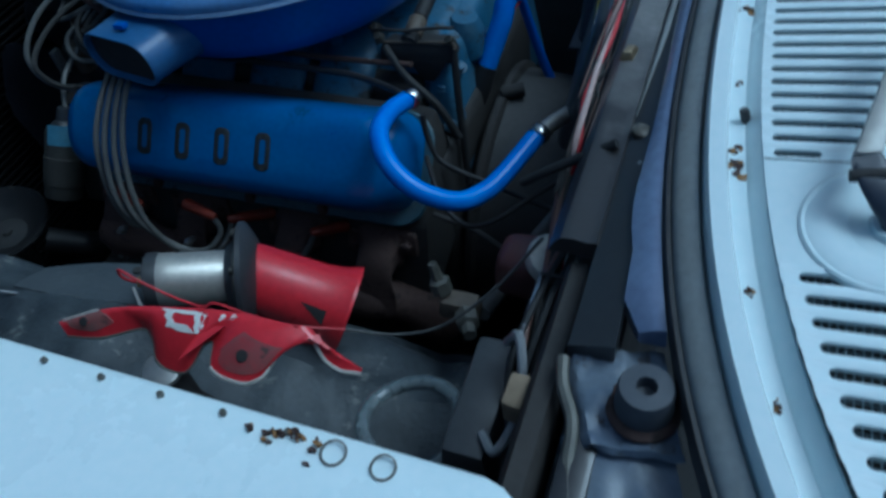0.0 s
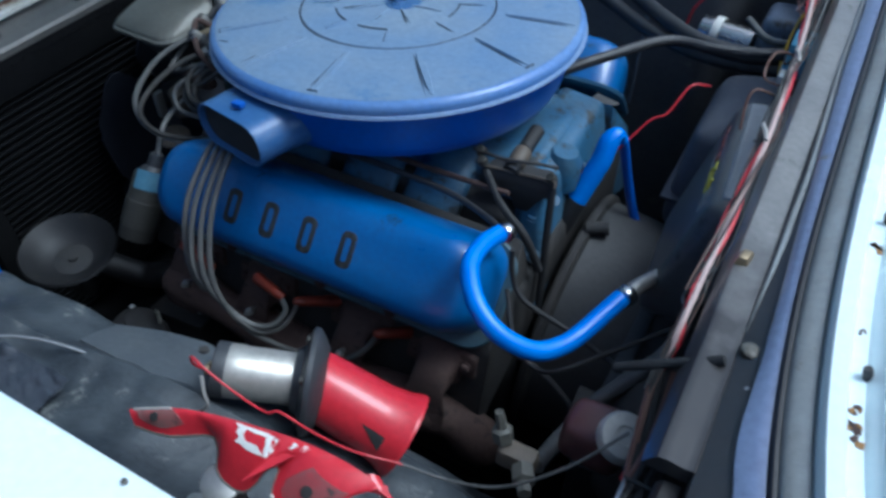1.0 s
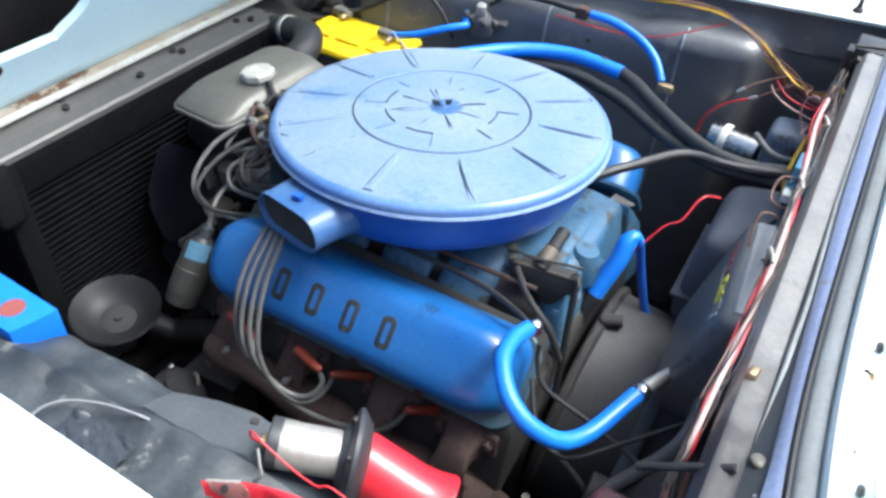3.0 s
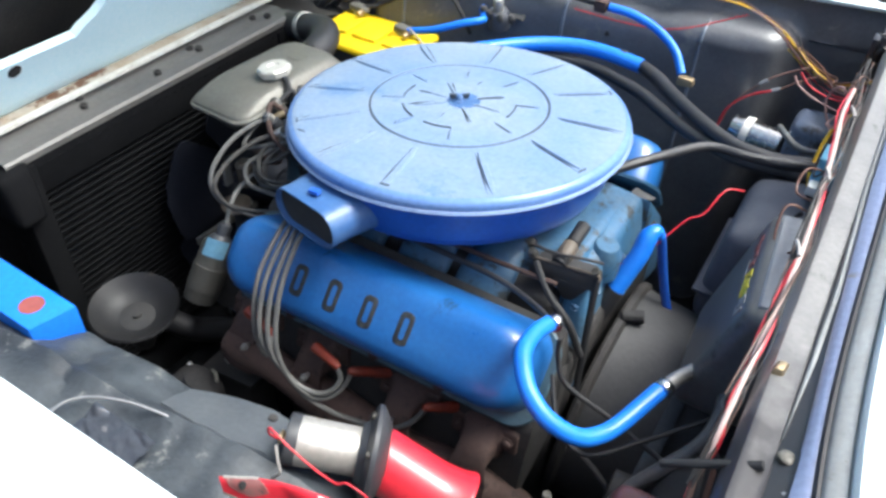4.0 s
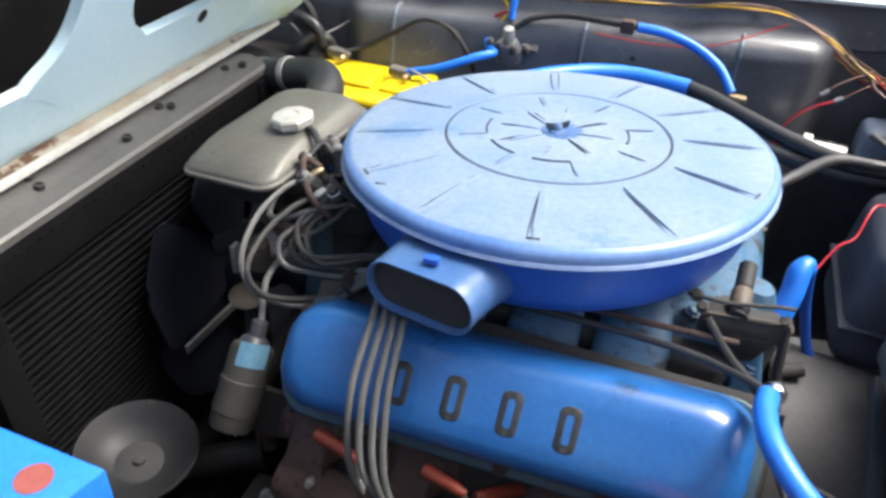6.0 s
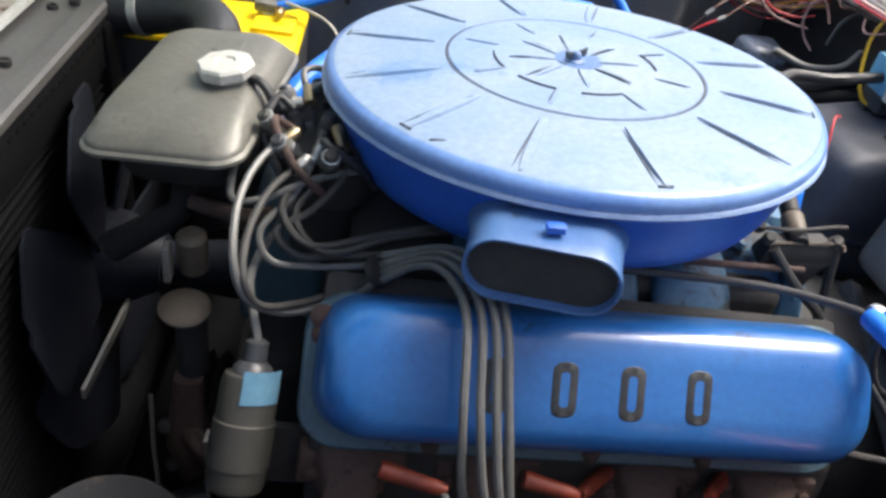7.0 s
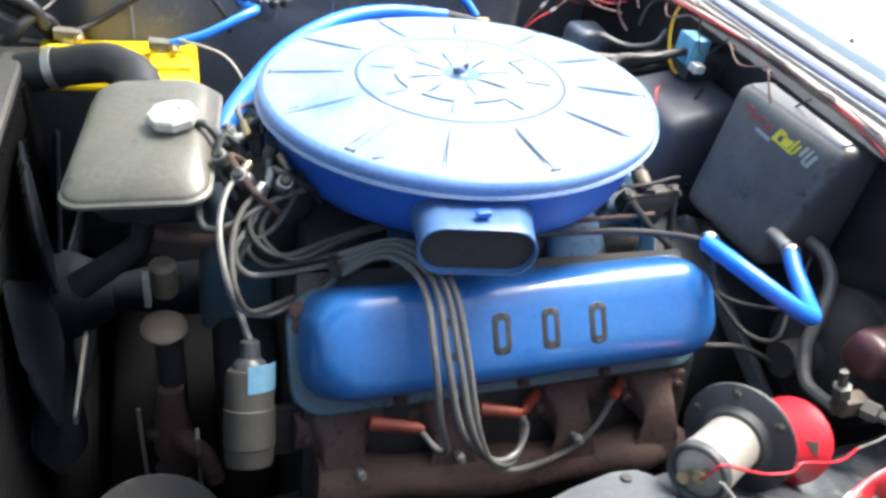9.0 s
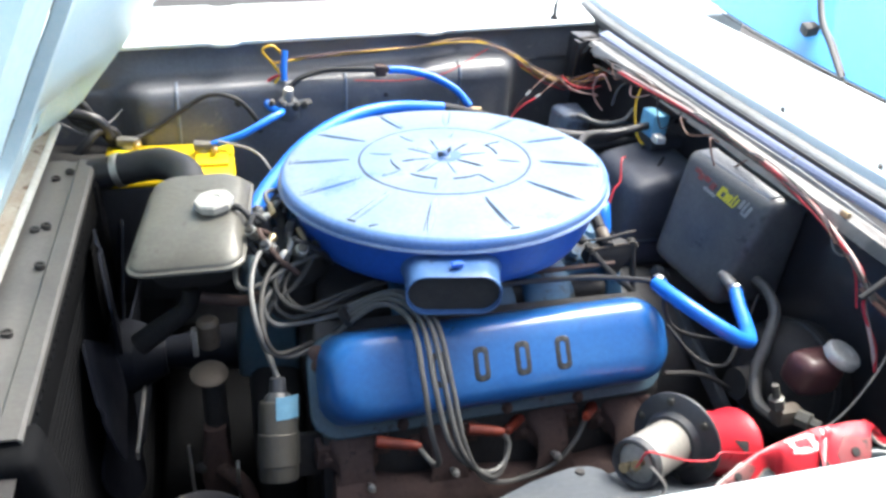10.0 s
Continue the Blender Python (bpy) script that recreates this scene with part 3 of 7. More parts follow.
def cowl_z(x, y):
    return 0.992 + (x - 0.52) * 0.12


def slot_cell(bm, y0, y1, x0, x1, s0, s1, half):
    """One stretch of the panel with a round-ended slot through it."""
    yc = (y0 + y1) / 2
    if s1 is None:
        q = [bm.verts.new((x, y, cowl_z(x, y))) for x, y in ((x0(y0), y0), (x1, y0), (x1, y1), (x0(y1), y1))]
        bm.faces.new(q)
        return
    hole, outer = [], []
    n = 6
    for k in range(n + 1):
        a = radians(90 + 180 * k / n)
        hole.append((s0 + half + half * math.cos(a), yc + half * math.sin(a)))
    for k in range(n + 1):
        a = radians(-90 + 180 * k / n)
        hole.append((s1 - half + half * math.cos(a), yc + half * math.sin(a)))
    for k in range(n + 1):
        yy = y1 + (y0 - y1) * k / n
        outer.append((x0(yy), yy))
    for k in range(n + 1):
        yy = y0 + (y1 - y0) * k / n
        outer.append((x1, yy))
    hv = [bm.verts.new((x, y, cowl_z(x, y) - 0.0006)) for x, y in hole]
    lv = [bm.verts.new((x, y, cowl_z(x, y) - 0.003)) for x, y in hole]
    ov = [bm.verts.new((x, y, cowl_z(x, y) + (0.0009 if abs(y - yc) > half * 1.2 else 0))) for x, y in outer]
    m = len(hole)
    for i in range(m):
        j = (i + 1) % m
        bm.faces.new((ov[i], ov[j], hv[j], hv[i]))
        bm.faces.new((hv[i], hv[j], lv[j], lv[i]))


bm = bmesh.new()
edge_x = lambda y: gasket_x(y) + 0.0428
pitch = 0.0126
k = 0
y = -0.357
while y < 0.40:
    shorter = 0.045 if k == 0 else 0.0
    slot_cell(bm, y, y + pitch, edge_x, 0.625, edge_x(y) + 0.0045, 0.605 - (0.055 if k == 0 else 0), 0.0028)
    y += pitch
    k += 1
ytop = y
for y0 in span(ytop, 0.70, 6)[:-1]:
    slot_cell(bm, y0, y0 + (0.70 - ytop) / 6, edge_x, 0.625, 0, None, 0)
for y0 in span(-0.430, -0.357, 5)[:-1]:
    slot_cell(bm, y0, y0 + 0.073 / 5, edge_x, 0.625, 0, None, 0)
y = -0.430 - pitch
k = 0
while y > -0.60:
    slot_cell(bm, y, y + pitch, edge_x, 0.66, edge_x(y) + 0.0065, 0.60 - (0.028 if k == 0 else 0), 0.0030)
    y -= pitch
    k += 1
for x0, x1 in ((0.625, 0.64),):
    for ya, yb in ((-0.62, -0.1), (-0.1, 0.3), (0.3, 0.7)):
        q = [bm.verts.new((xx, yy, cowl_z(xx, yy))) for xx, yy in ((x0, ya), (x1, ya), (x1, yb), (x0, yb))]
        bm.faces.new(q)
bmesh.ops.remove_doubles(bm, verts=list(bm.verts), dist=0.0002)
bmesh.ops.recalc_face_normals(bm, faces=list(bm.faces))
part("slotted_panel", bm, M["body"], cowl, "pale aqua panel pierced by long round-ended air slots", angle=30)
# wire screen under the slots
wires = bmesh.new()
for y0 in span(-0.615, 0.06, 190):
    xa = edge_x(y0) + 0.001
    loft([[(x, y0 - 0.0004, 0.9840), (x, y0 + 0.0004, 0.9840), (x, y0, 0.9846)] for x in (xa, 0.632)], True, False, wires)
for off in span(0.0, 0.105, 30):
    loft([[(max(edge_x(y0) + 0.001, 0.528 + off) - 0.0004, y0, 0.9842), (max(edge_x(y0) + 0.001, 0.528 + off) + 0.0004, y0, 0.9842), (max(edge_x(y0) + 0.001, 0.528 + off), y0, 0.9848)] for y0 in span(-0.615, 0.06, 14)], True, False, wires)
part("wire_screen", wires, M["wire_mesh"], cowl, "galvanised wire mesh under the slots")
part("plenum", loft([[(edge_x(y) + 0.0012, y, 0.92), (edge_x(y) + 0.0012, y, 0.962), (0.655, y, 0.962), (0.655, y, 0.93)] for y in span(-0.62, 0.70, 20)]), M["grime"], cowl)
# rust spots in the gutter and small studs
for y0, s in ((-0.352, 1.0), (-0.34, 0.5), (-0.44, 0.35), (-0.20, 0.7), (-0.28, 0.3), (0.10, 0.6), (0.28, 0.8), (-0.50, 0.4)):
    for q in range(7):
        cx, cy = gasket_x(y0) + 0.0312 + max(-0.0045, min(0.0040, rng.gauss(0, 0.0028 * s))), y0 + rng.gauss(0, 0.005 * s)
        r = min(0.0030, rng.uniform(0.001, 0.0045) * s)
        bm = bmesh.new()
        pts = [bm.verts.new((cx + r * rng.uniform(0.5, 1.4) * math.cos(a), cy + r * rng.uniform(0.5, 1.3) * math.sin(a), 0.9822)) for a in [2 * math.pi * w / 8 for w in range(8)]]
        top = bm.faces.new(pts)
        ext = bmesh.ops.extrude_face_region(bm, geom=[top])
        bmesh.ops.translate(bm, verts=[e for e in ext["geom"] if isinstance(e, bmesh.types.BMVert)], vec=(0, 0, -0.0025))
        bmesh.ops.recalc_face_normals(bm, faces=list(bm.faces))
        part("rust_spot", bm, M["rust_light" if q % 3 == 0 else "rust"], cowl, "brown rust spot")
for y0 in (-0.315, -0.17, 0.02):
    bolt("stud", (gasket_x(y0) + 0.0365, y0, 0.981), (-0.3, 0, 1), 0.0028, cowl, M["trans"], 0.009)
# wiper pivot: dished ring in the panel, spindle and arm
pivot = base("windscreen_wiper", (0.584, -0.400, 0.99), "windscreen wiper with pale arm on a dark knuckle", "wiper")
part("dished_ring", lathe((0.584, -0.400, 1.0002), (-0.12, 0, 1), [(0.0435, -0.003), (0.0435, 0.0002), (0.0422, 0.0012), (0.0405, 0.0002), (0.0385, 0.0010), (0.030, 0.0012), (0.022, -0.0005), (0.013, -0.001), (0.012, 0.003), (0.004, 0.003)], 56), M["body"], pivot, "pale round dished surround")
part("knuckle", loft([[Vector(c) + Vector((0.0085 * w * p, 0.0075 * w * q, 0.002 * q)) for p, q in rounded(2, 2, 0.8, 4)] for c, w in (((0.584, -0.402, 0.998), 0.8), ((0.582, -0.401, 1.006), 0.95), ((0.577, -0.398, 1.012), 1.05), ((0.571, -0.393, 1.018), 1.0), ((0.565, -0.386, 1.023), 0.9), ((0.563, -0.381, 1.025), 0.6))]), M["navy"], pivot, "dark grey cast knuckle", angle=60)
part("arm", hexa([(0.5575, -0.382, 1.016), (0.5700, -0.378, 1.016), (0.594, -0.25, 1.034), (0.584, -0.25, 1.034)], [(0.5575, -0.384, 1.027), (0.5700, -0.380, 1.027), (0.594, -0.25, 1.043), (0.584, -0.25, 1.043)], 0.0025), M["arm"], pivot, "pale grey metal wiper arm")
part("pin", lathe((0.567, -0.3895, 1.020), (1, 0.15, 0.1), [(0.0032, -0.0095), (0.0032, 0.0105)], 12), M["grime"], pivot)
part("spindle_nut", lathe((0.588, -0.408, 1.0), (0.3, -0.6, 1), [(0.006, 0), (0.006, 0.006), (0.003, 0.008)], 6), M["chrome"], pivot)

# windscreen with a blue cover behind it, and the second wiper
windscreen = base("windscreen", (0.66, 0, 1.0), "curved windscreen glass with blue cover behind it", "windscreen", kind="structure")
part("pane", sheet(lambda u, v: (0.645 + u * 0.62 + 0.10 * (v / 0.7) ** 2, v, 1.008 + u * 0.50), span(0, 1, 8), span(-0.7, 0.72, 20), 0.005), M["glass"], windscreen).visible_shadow = False
part("inner_cover", sheet(lambda u, v: (0.665 + u * 0.62 + 0.10 * (v / 0.7) ** 2, v, 1.004 + u * 0.49), span(0, 1, 8), span(-0.7, 0.72, 20), 0.004), M["cover_blue"], windscreen, "bright blue cloth cover")
wiper2 = base("windscreen_wiper", (0.62, 0.12, 1.0), "dark windscreen wiper lying on the glass", "wiper")
part("blade", tube([(0.622, 0.058, 1.022), (0.662, 0.138, 1.044), (0.706, 0.228, 1.064), (0.79, 0.36, 1.125), (0.88, 0.48, 1.19)], 0.0055, 8, 4), M["rubber"], wiper2, "black rubber blade")
part("arm", tube([(0.616, 0.050, 1.020), (0.650, 0.128, 1.046), (0.694, 0.215, 1.070), (0.78, 0.35, 1.14)], 0.0042, 8, 4), M["plastic"], wiper2)
part("joint", hexa([(0.680, 0.222, 1.030), (0.700, 0.214, 1.034), (0.704, 0.236, 1.040), (0.684, 0.246, 1.036)], [(0.680, 0.222, 1.046), (0.700, 0.214, 1.052), (0.704, 0.236, 1.056), (0.684, 0.246, 1.052)], 0.004), M["plastic"], wiper2)
antenna = base("antenna_base", (0.387, 0.585, 0.965), "small dark aerial base on the pale fender", "aerial")
part("foot", lathe((0.387, 0.585, 0.963), (0, 0, 1), [(0.008, 0), (0.008, 0.004), (0.004, 0.008), (0.003, 0.03)], 14), M["grime"], antenna)
part("mast", tube([(0.387, 0.585, 0.985), (0.40, 0.60, 1.05), (0.42, 0.62, 1.2)], 0.0022, 6), M["rubber"], antenna)

# ---- radiator support, radiator, hood ----
support = base("radiator_support", (-0.49, -0.07, 0.84), "weathered grey radiator support panel with holes", "radiator support", kind="structure")


def supp(u, v):
    z = {0: 0.851, 1: 0.859, 2: 0.862, 3: 0.8625, 4: 0.8595, 5: 0.859, 6: 0.8615, 7: 0.8612, 8: 0.8565, 9: 0.856}[int(v)]
    x = {0: -0.4405, 1: -0.4405, 2: -0.4435, 3: -0.460, 4: -0.463, 5: -0.474, 6: -0.478, 7: -0.495, 8: -0.515, 9: -0.56}[int(v)]
    return (x, u, z)


part("top_panel", sheet(supp, span(-0.325, 0.215, 20), range(10), 0.002), M["support"], support, "ribbed grey sheet with a bright edge")
part("end_wing", sheet(lambda u, v: (-0.445 - v * 0.115, u, 0.845 - 0.25 * (u - 0.215) + 0.01 * v), span(0.216, 0.45, 8), span(0, 1, 5), 0.002), M["grime"], support)
part("end_wing", sheet(lambda u, v: (-0.445 - v * 0.115, u, 0.84 + 0.1 * (u + 0.325) + 0.01 * v), span(-0.56, -0.325, 8), span(0, 1, 5), 0.002), M["grime"], support)
part("corner_bracket", hexa([(-0.415, -0.345, 0.78), (-0.47, -0.345, 0.78), (-0.47, -0.305, 0.78), (-0.415, -0.305, 0.78)], [(-0.43, -0.345, 0.853), (-0.47, -0.345, 0.853), (-0.47, -0.298, 0.858), (-0.43, -0.298, 0.858)], 0.012, 3), M["core"], support, "dark rounded bracket")
for hx, hy in ((-0.482, 0.155), (-0.468, 0.175), (-0.486, 0.02), (-0.475, 0.028), (-0.478, -0.18), (-0.50, -0.17), (-0.468, -0.06)):
    part("hole", lathe((hx, hy, 0.8605), (0.1, 0, 1), [(0.0055, 0), (0.0055, 0.005), (0.0035, 0.0052), (0.0035, 0.003)], 10), M["grime"], support)
part("front_flange", box((-0.446, -0.33, 0.80), (-0.4415, 0.20, 0.8505), 0.001), M["core"], support)
for k in range(34):
    part("crimp", box((-0.4418, -0.318 + k * 0.0152, 0.838), (-0.4402, -0.310 + k * 0.0152, 0.8408), 0), M["core"], support)

radiator = base("radiator", (-0.46, -0.07, 0.40), "black finned radiator behind its support panel", "radiator")
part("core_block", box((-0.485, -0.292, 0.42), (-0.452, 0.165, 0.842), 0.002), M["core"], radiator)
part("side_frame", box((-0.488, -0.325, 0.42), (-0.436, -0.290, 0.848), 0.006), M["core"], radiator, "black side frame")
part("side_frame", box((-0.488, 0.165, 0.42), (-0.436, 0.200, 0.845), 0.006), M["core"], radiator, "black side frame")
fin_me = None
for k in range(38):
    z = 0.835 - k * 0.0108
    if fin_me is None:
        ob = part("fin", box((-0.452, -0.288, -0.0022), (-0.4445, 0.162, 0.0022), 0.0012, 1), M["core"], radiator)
        fin_me = ob.data
    else:
        ob = new("fin", fin_me)
        ob.parent = radiator
        ob.matrix_parent_inverse = Matrix.Translation(-radiator.location)
    ob.location = (0, 0, z)

# hood: hinged at the front and leaning over the bay
hood = base("hood", (-0.54, 0, 0.87), "pale blue raised hood with pressed inner frame and rusty edge", "car hood")
HT = radians(64)


def on_hood(s, y, off=0.0):
    """A point s metres up the open hood; off: towards the engine."""
    return Vector((-0.543 + s * math.cos(HT) + off * math.sin(HT), y, 0.872 + s * math.sin(HT) - off * math.cos(HT)))


def hood_side(s):
    return 0.335 + 0.09 * min(1.0, s / 0.5)


def hood_outline(s):
    return (-0.36 - 0.05 * min(1, s / 0.5), hood_side(s))


part("skin", sheet(lambda s, v: on_hood(s, hood_outline(s)[0] + (hood_outline(s)[1] - hood_outline(s)[0]) * v, -0.035 - 0.05 * math.sin(math.pi * v)), span(-0.02, 1.15, 24), span(0, 1, 16), 0.0015), M["grime"], hood, "dark inner face of the outer skin")
part("outer_skin", sheet(lambda s, v: on_hood(s, hood_outline(s)[0] + (hood_outline(s)[1] - hood_outline(s)[0]) * v, -0.040 - 0.05 * math.sin(math.pi * v)), span(-0.02, 1.15, 24), span(0, 1, 16), 0.0015), M["body"], hood)


def frame_piece(name, fn, us, vs):
    part(name, sheet(fn, us, vs, 0.012), M["hood_in"], hood, "pale blue pressed frame rail")


frame_piece("lower_rail", lambda s, v: on_hood(s, v, 0.006 * min(1.0, s / 0.02)), span(0.0, 0.098, 12), span(-0.36, 0.335, 30))
frame_piece("rib", lambda s, v: on_hood(s, -0.070 + 0.12 * (s - 0.1) + (v - 0.5) * (0.078 + 0.13 * math.exp(-abs(s - 0.098) / (0.022 if s > 0.098 else 0.03)) - (0.0 if s > 0.098 else 0.05 * (0.098 - s) / 0.05)), 0.0066), span(0.048, 1.10, 70), span(0, 1, 8))
frame_piece("side_rail", lambda s, v: on_hood(s, hood_side(s) - (0.085 + 0.30 * min(1.0, max(0.0, (s - 0.10) / 0.06))) * (1 - v), 0.008 * math.sin(math.pi * v) + (0.24 * min(s, 0.6) + 0.032 * min(1.0, s / 0.04)) * v ** 1.5), span(0.0, 1.14, 36), span(0, 1, 10))
frame_piece("side_rail", lambda s, v: on_hood(s, hood_outline(s)[0] + 0.085 * v, 0.008 * math.sin(math.pi * v)), span(0.0, 1.14, 36), span(0, 1, 6))
frame_piece("upper_rail", lambda s, v: on_hood(s, v, 0.005), span(1.06, 1.15, 6), span(-0.41, 0.40, 20))
# rusty flange and white lip along the hinge edge
part("rusty_flange", sheet(lambda s, v: (-0.5465 + s, v, 0.8745 - 0.12 * s + 0.0012 * noise.noise(Vector((v * 50, s * 90, 0)))), span(0, 0.040, 7), span(-0.36, 0.325, 70), 0.0015), M["seam_rust"], hood, "paint flaked to rust along the seam")
part("white_lip", loft([[(-0.5075, v, 0.8680), (-0.5068, v, 0.8718), (-0.5035, v, 0.8724), (-0.5000, v, 0.8705), (-0.4992, v, 0.8655), (-0.5060, v, 0.8650)] for v in span(-0.36, 0.33, 40)]), M["lip_white"], hood, "chalky white folded lip")
for q in range(110):
    v = rng.uniform(-0.36, 0.28)
    p = Vector((-0.5425 + rng.gauss(0, 0.0020), v, 0.8737))
    r = rng.uniform(0.0010, 0.0030)
    part("paint_chip", lathe(p, (0.3, rng.uniform(-0.2, 0.2), 1), [(r, 0), (r * 0.8, 0.0022)], 6), M["grime" if q % 3 else "rust"], hood, "dark chip in the paint")
for s, y in ((0.084, -0.247), (0.083, 0.134)):
    part("hole", lathe(on_hood(s, y, 0.0115), (math.sin(HT), 0, -math.cos(HT)), [(0.0095, 0), (0.0095, 0.0070), (0.007, 0.0073), (0.001, 0.0073)], 18), M["pit"], hood, "round hole with a dark inside")


# ---- the engine ----
engine = base("engine_block", (0, 0, 0.35), "grimy black V8 engine block with blue intake manifold", "engine")
part("block", box((-0.19, -0.17, 0.36), (0.24, 0.17, 0.76), 0.02, 3), M["grime"], engine)
part("cylinder_head", hexa([(-0.185, -0.25, 0.60), (0.238, -0.25, 0.60), (0.238, -0.10, 0.66), (-0.185, -0.10, 0.66)], [(-0.185, -0.222, 0.722), (0.238, -0.222, 0.722), (0.232, -0.143, 0.816), (-0.185, -0.143, 0.816)], 0.008), M["grime"], engine, "oily black cylinder head")
part("cylinder_head", hexa([(-0.185, 0.10, 0.66), (0.238, 0.10, 0.66), (0.238, 0.25, 0.60), (-0.185, 0.25, 0.60)], [(-0.185, 0.122, 0.815), (0.228, 0.122, 0.815), (0.228, 0.222, 0.722), (-0.185, 0.222, 0.722)], 0.008), M["dusty_blue"], engine, "dusty blue cylinder head of the far bank")
part("valley_cover", box((-0.17, -0.118, 0.74), (0.20, 0.12, 0.812), 0.012, 3), M["grime"], engine)
# intake manifold, seen at the rear beside the air cleaner
part("intake_manifold", hexa([(-0.10, -0.10, 0.79), (0.215, -0.105, 0.775), (0.215, 0.11, 0.775), (-0.10, 0.10, 0.79)], [(-0.08, -0.07, 0.832), (0.205, -0.085, 0.835), (0.205, 0.09, 0.835), (-0.08, 0.07, 0.832)], 0.012, 3), M["dusty_blue"], engine, "dusty blue cast intake manifold")
part("rear_runner", hexa([(0.150, -0.135, 0.690), (0.243, -0.135, 0.680), (0.238, 0.130, 0.690), (0.150, 0.130, 0.72)], [(0.165, -0.080, 0.832), (0.222, -0.074, 0.822), (0.222, 0.105, 0.832), (0.165, 0.105, 0.838)], 0.014, 3), M["dusty_blue"], engine, "dusty blue rear casting")
part("casting_rib", hexa([(0.205, -0.115, 0.765), (0.240, -0.110, 0.755), (0.240, -0.085, 0.755), (0.205, -0.08, 0.765)], [(0.205, -0.090, 0.842), (0.222, -0.088, 0.838), (0.222, -0.074, 0.838), (0.205, -0.070, 0.842)], 0.006, 3), M["dusty_blue"], engine)
part("rear_boss", lathe((0.214, -0.012, 0.79), (0.1, 0, 1), [(0.024, 0), (0.021, 0.030), (0.014, 0.042)], 18), M["dusty_blue"], engine)
for rx in (-0.055, 0.035, 0.115):
    part("intake_runner", loft([[Vector((rx + p * w, yy, zz)) + Vector((0, 0.3 * q * h, q * h)) for p, q in rounded(2, 2, 0.9, 4)] for yy, zz, w, h in ((-0.142, 0.788, 0.034, 0.018), (-0.122, 0.805, 0.034, 0.019), (-0.098, 0.818, 0.032, 0.020), (-0.070, 0.822, 0.030, 0.020))]), M["dusty_blue"], engine, "dusty blue runner of the intake", angle=60)
part("water_neck", hexa([(-0.27, -0.05, 0.66), (-0.19, -0.06, 0.66), (-0.19, 0.05, 0.66), (-0.27, 0.05, 0.66)], [(-0.255, -0.04, 0.80), (-0.19, -0.04, 0.80), (-0.19, 0.04, 0.80), (-0.255, 0.04, 0.80)], 0.012, 3), M["flange_blue"], engine, "dirty blue water neck")
part("timing_cover", box((-0.255, -0.12, 0.42), (-0.19, 0.12, 0.68), 0.02, 3), M["pit"], engine)
part("carburettor", lathe((0.0, 0, 0.825), (0, 0, 1), [(0.075, 0), (0.07, 0.02), (0.055, 0.03), (0.062, 0.055)], 24), M["grime"], engine)
for bx, by, bz in ((0.218, -0.095, 0.80), (0.226, -0.06, 0.80), (0.232, -0.115, 0.765), (0.10, -0.085, 0.835), (0.16, -0.08, 0.835), (0.232, 0.02, 0.79)):
    bolt("bolt", (bx, by, bz), (0.3, -0.3, 1), 0.006, engine, M["dusty_blue"])

transmission = base("transmission", (0.35, 0, 0.40), "dusty dark grey cast bell housing behind the engine", "gearbox")
part("bell_housing", lathe((0.245, -0.01, 0.585), (1, 0, -0.05), [(0.152, 0.012), (0.149, 0.06), (0.146, 0.12), (0.138, 0.2)], 48), M["trans"], transmission)
part("mounting_flange", lathe((0.245, -0.01, 0.585), (1, 0, -0.05), [(0.156, 0), (0.159, 0.003), (0.159, 0.010), (0.154, 0.014), (0.150, 0.014)], 48, caps=False), M["grime"], transmission)
for q in range(5):
    t0 = radians(40 + q * 25)
    bolt("bolt", (0.256, -0.01 + 0.1545 * math.cos(t0), 0.585 + 0.1545 * math.sin(t0)), (1, 0, 0), 0.004, transmission, M["grime"])
# ---- valve cover ----
VC0 = Vector((0.0215, -0.225, 0.72))
TA, TN = Vector((0, 0.643, 0.766)), Vector((0, -0.766, 0.643))


def on_cover(x, a, h):
    return Vector((VC0.x + x, VC0.y, VC0.z + 0.030 * x)) + TA * (0.0545 + 0.94 * (a - 0.058)) + TN * h


valve_cover = base("valve_cover", (0.0285, -0.20, 0.74), "glossy blue painted valve cover with raised dark shapes", "valve cover")


def cover_ring(w, h, r, a0, hh):
    return [on_cover(p, a0 + q, hh) for p, q in rounded(w, h, r, 6)]


part("flange", loft([cover_ring(0.432, 0.124, 0.034, 0.0580, 0.0), cover_ring(0.434, 0.126, 0.034, 0.0580, 0.003), cover_ring(0.430, 0.122, 0.032, 0.0580, 0.0055), cover_ring(0.422, 0.114, 0.030, 0.0600, 0.0050)]), M["flange_blue"], valve_cover)
part("cover", loft([cover_ring(0.414, 0.112, 0.034, 0.065, 0.0045), cover_ring(0.412, 0.110, 0.036, 0.065, 0.012), cover_ring(0.406, 0.105, 0.038, 0.065, 0.042), cover_ring(0.398, 0.098, 0.038, 0.065, 0.056), cover_ring(0.384, 0.086, 0.036, 0.065, 0.0645), cover_ring(0.362, 0.066, 0.030, 0.065, 0.0685), cover_ring(0.326, 0.034, 0.015, 0.065, 0.0695)]), M["blue"], valve_cover, angle=60)
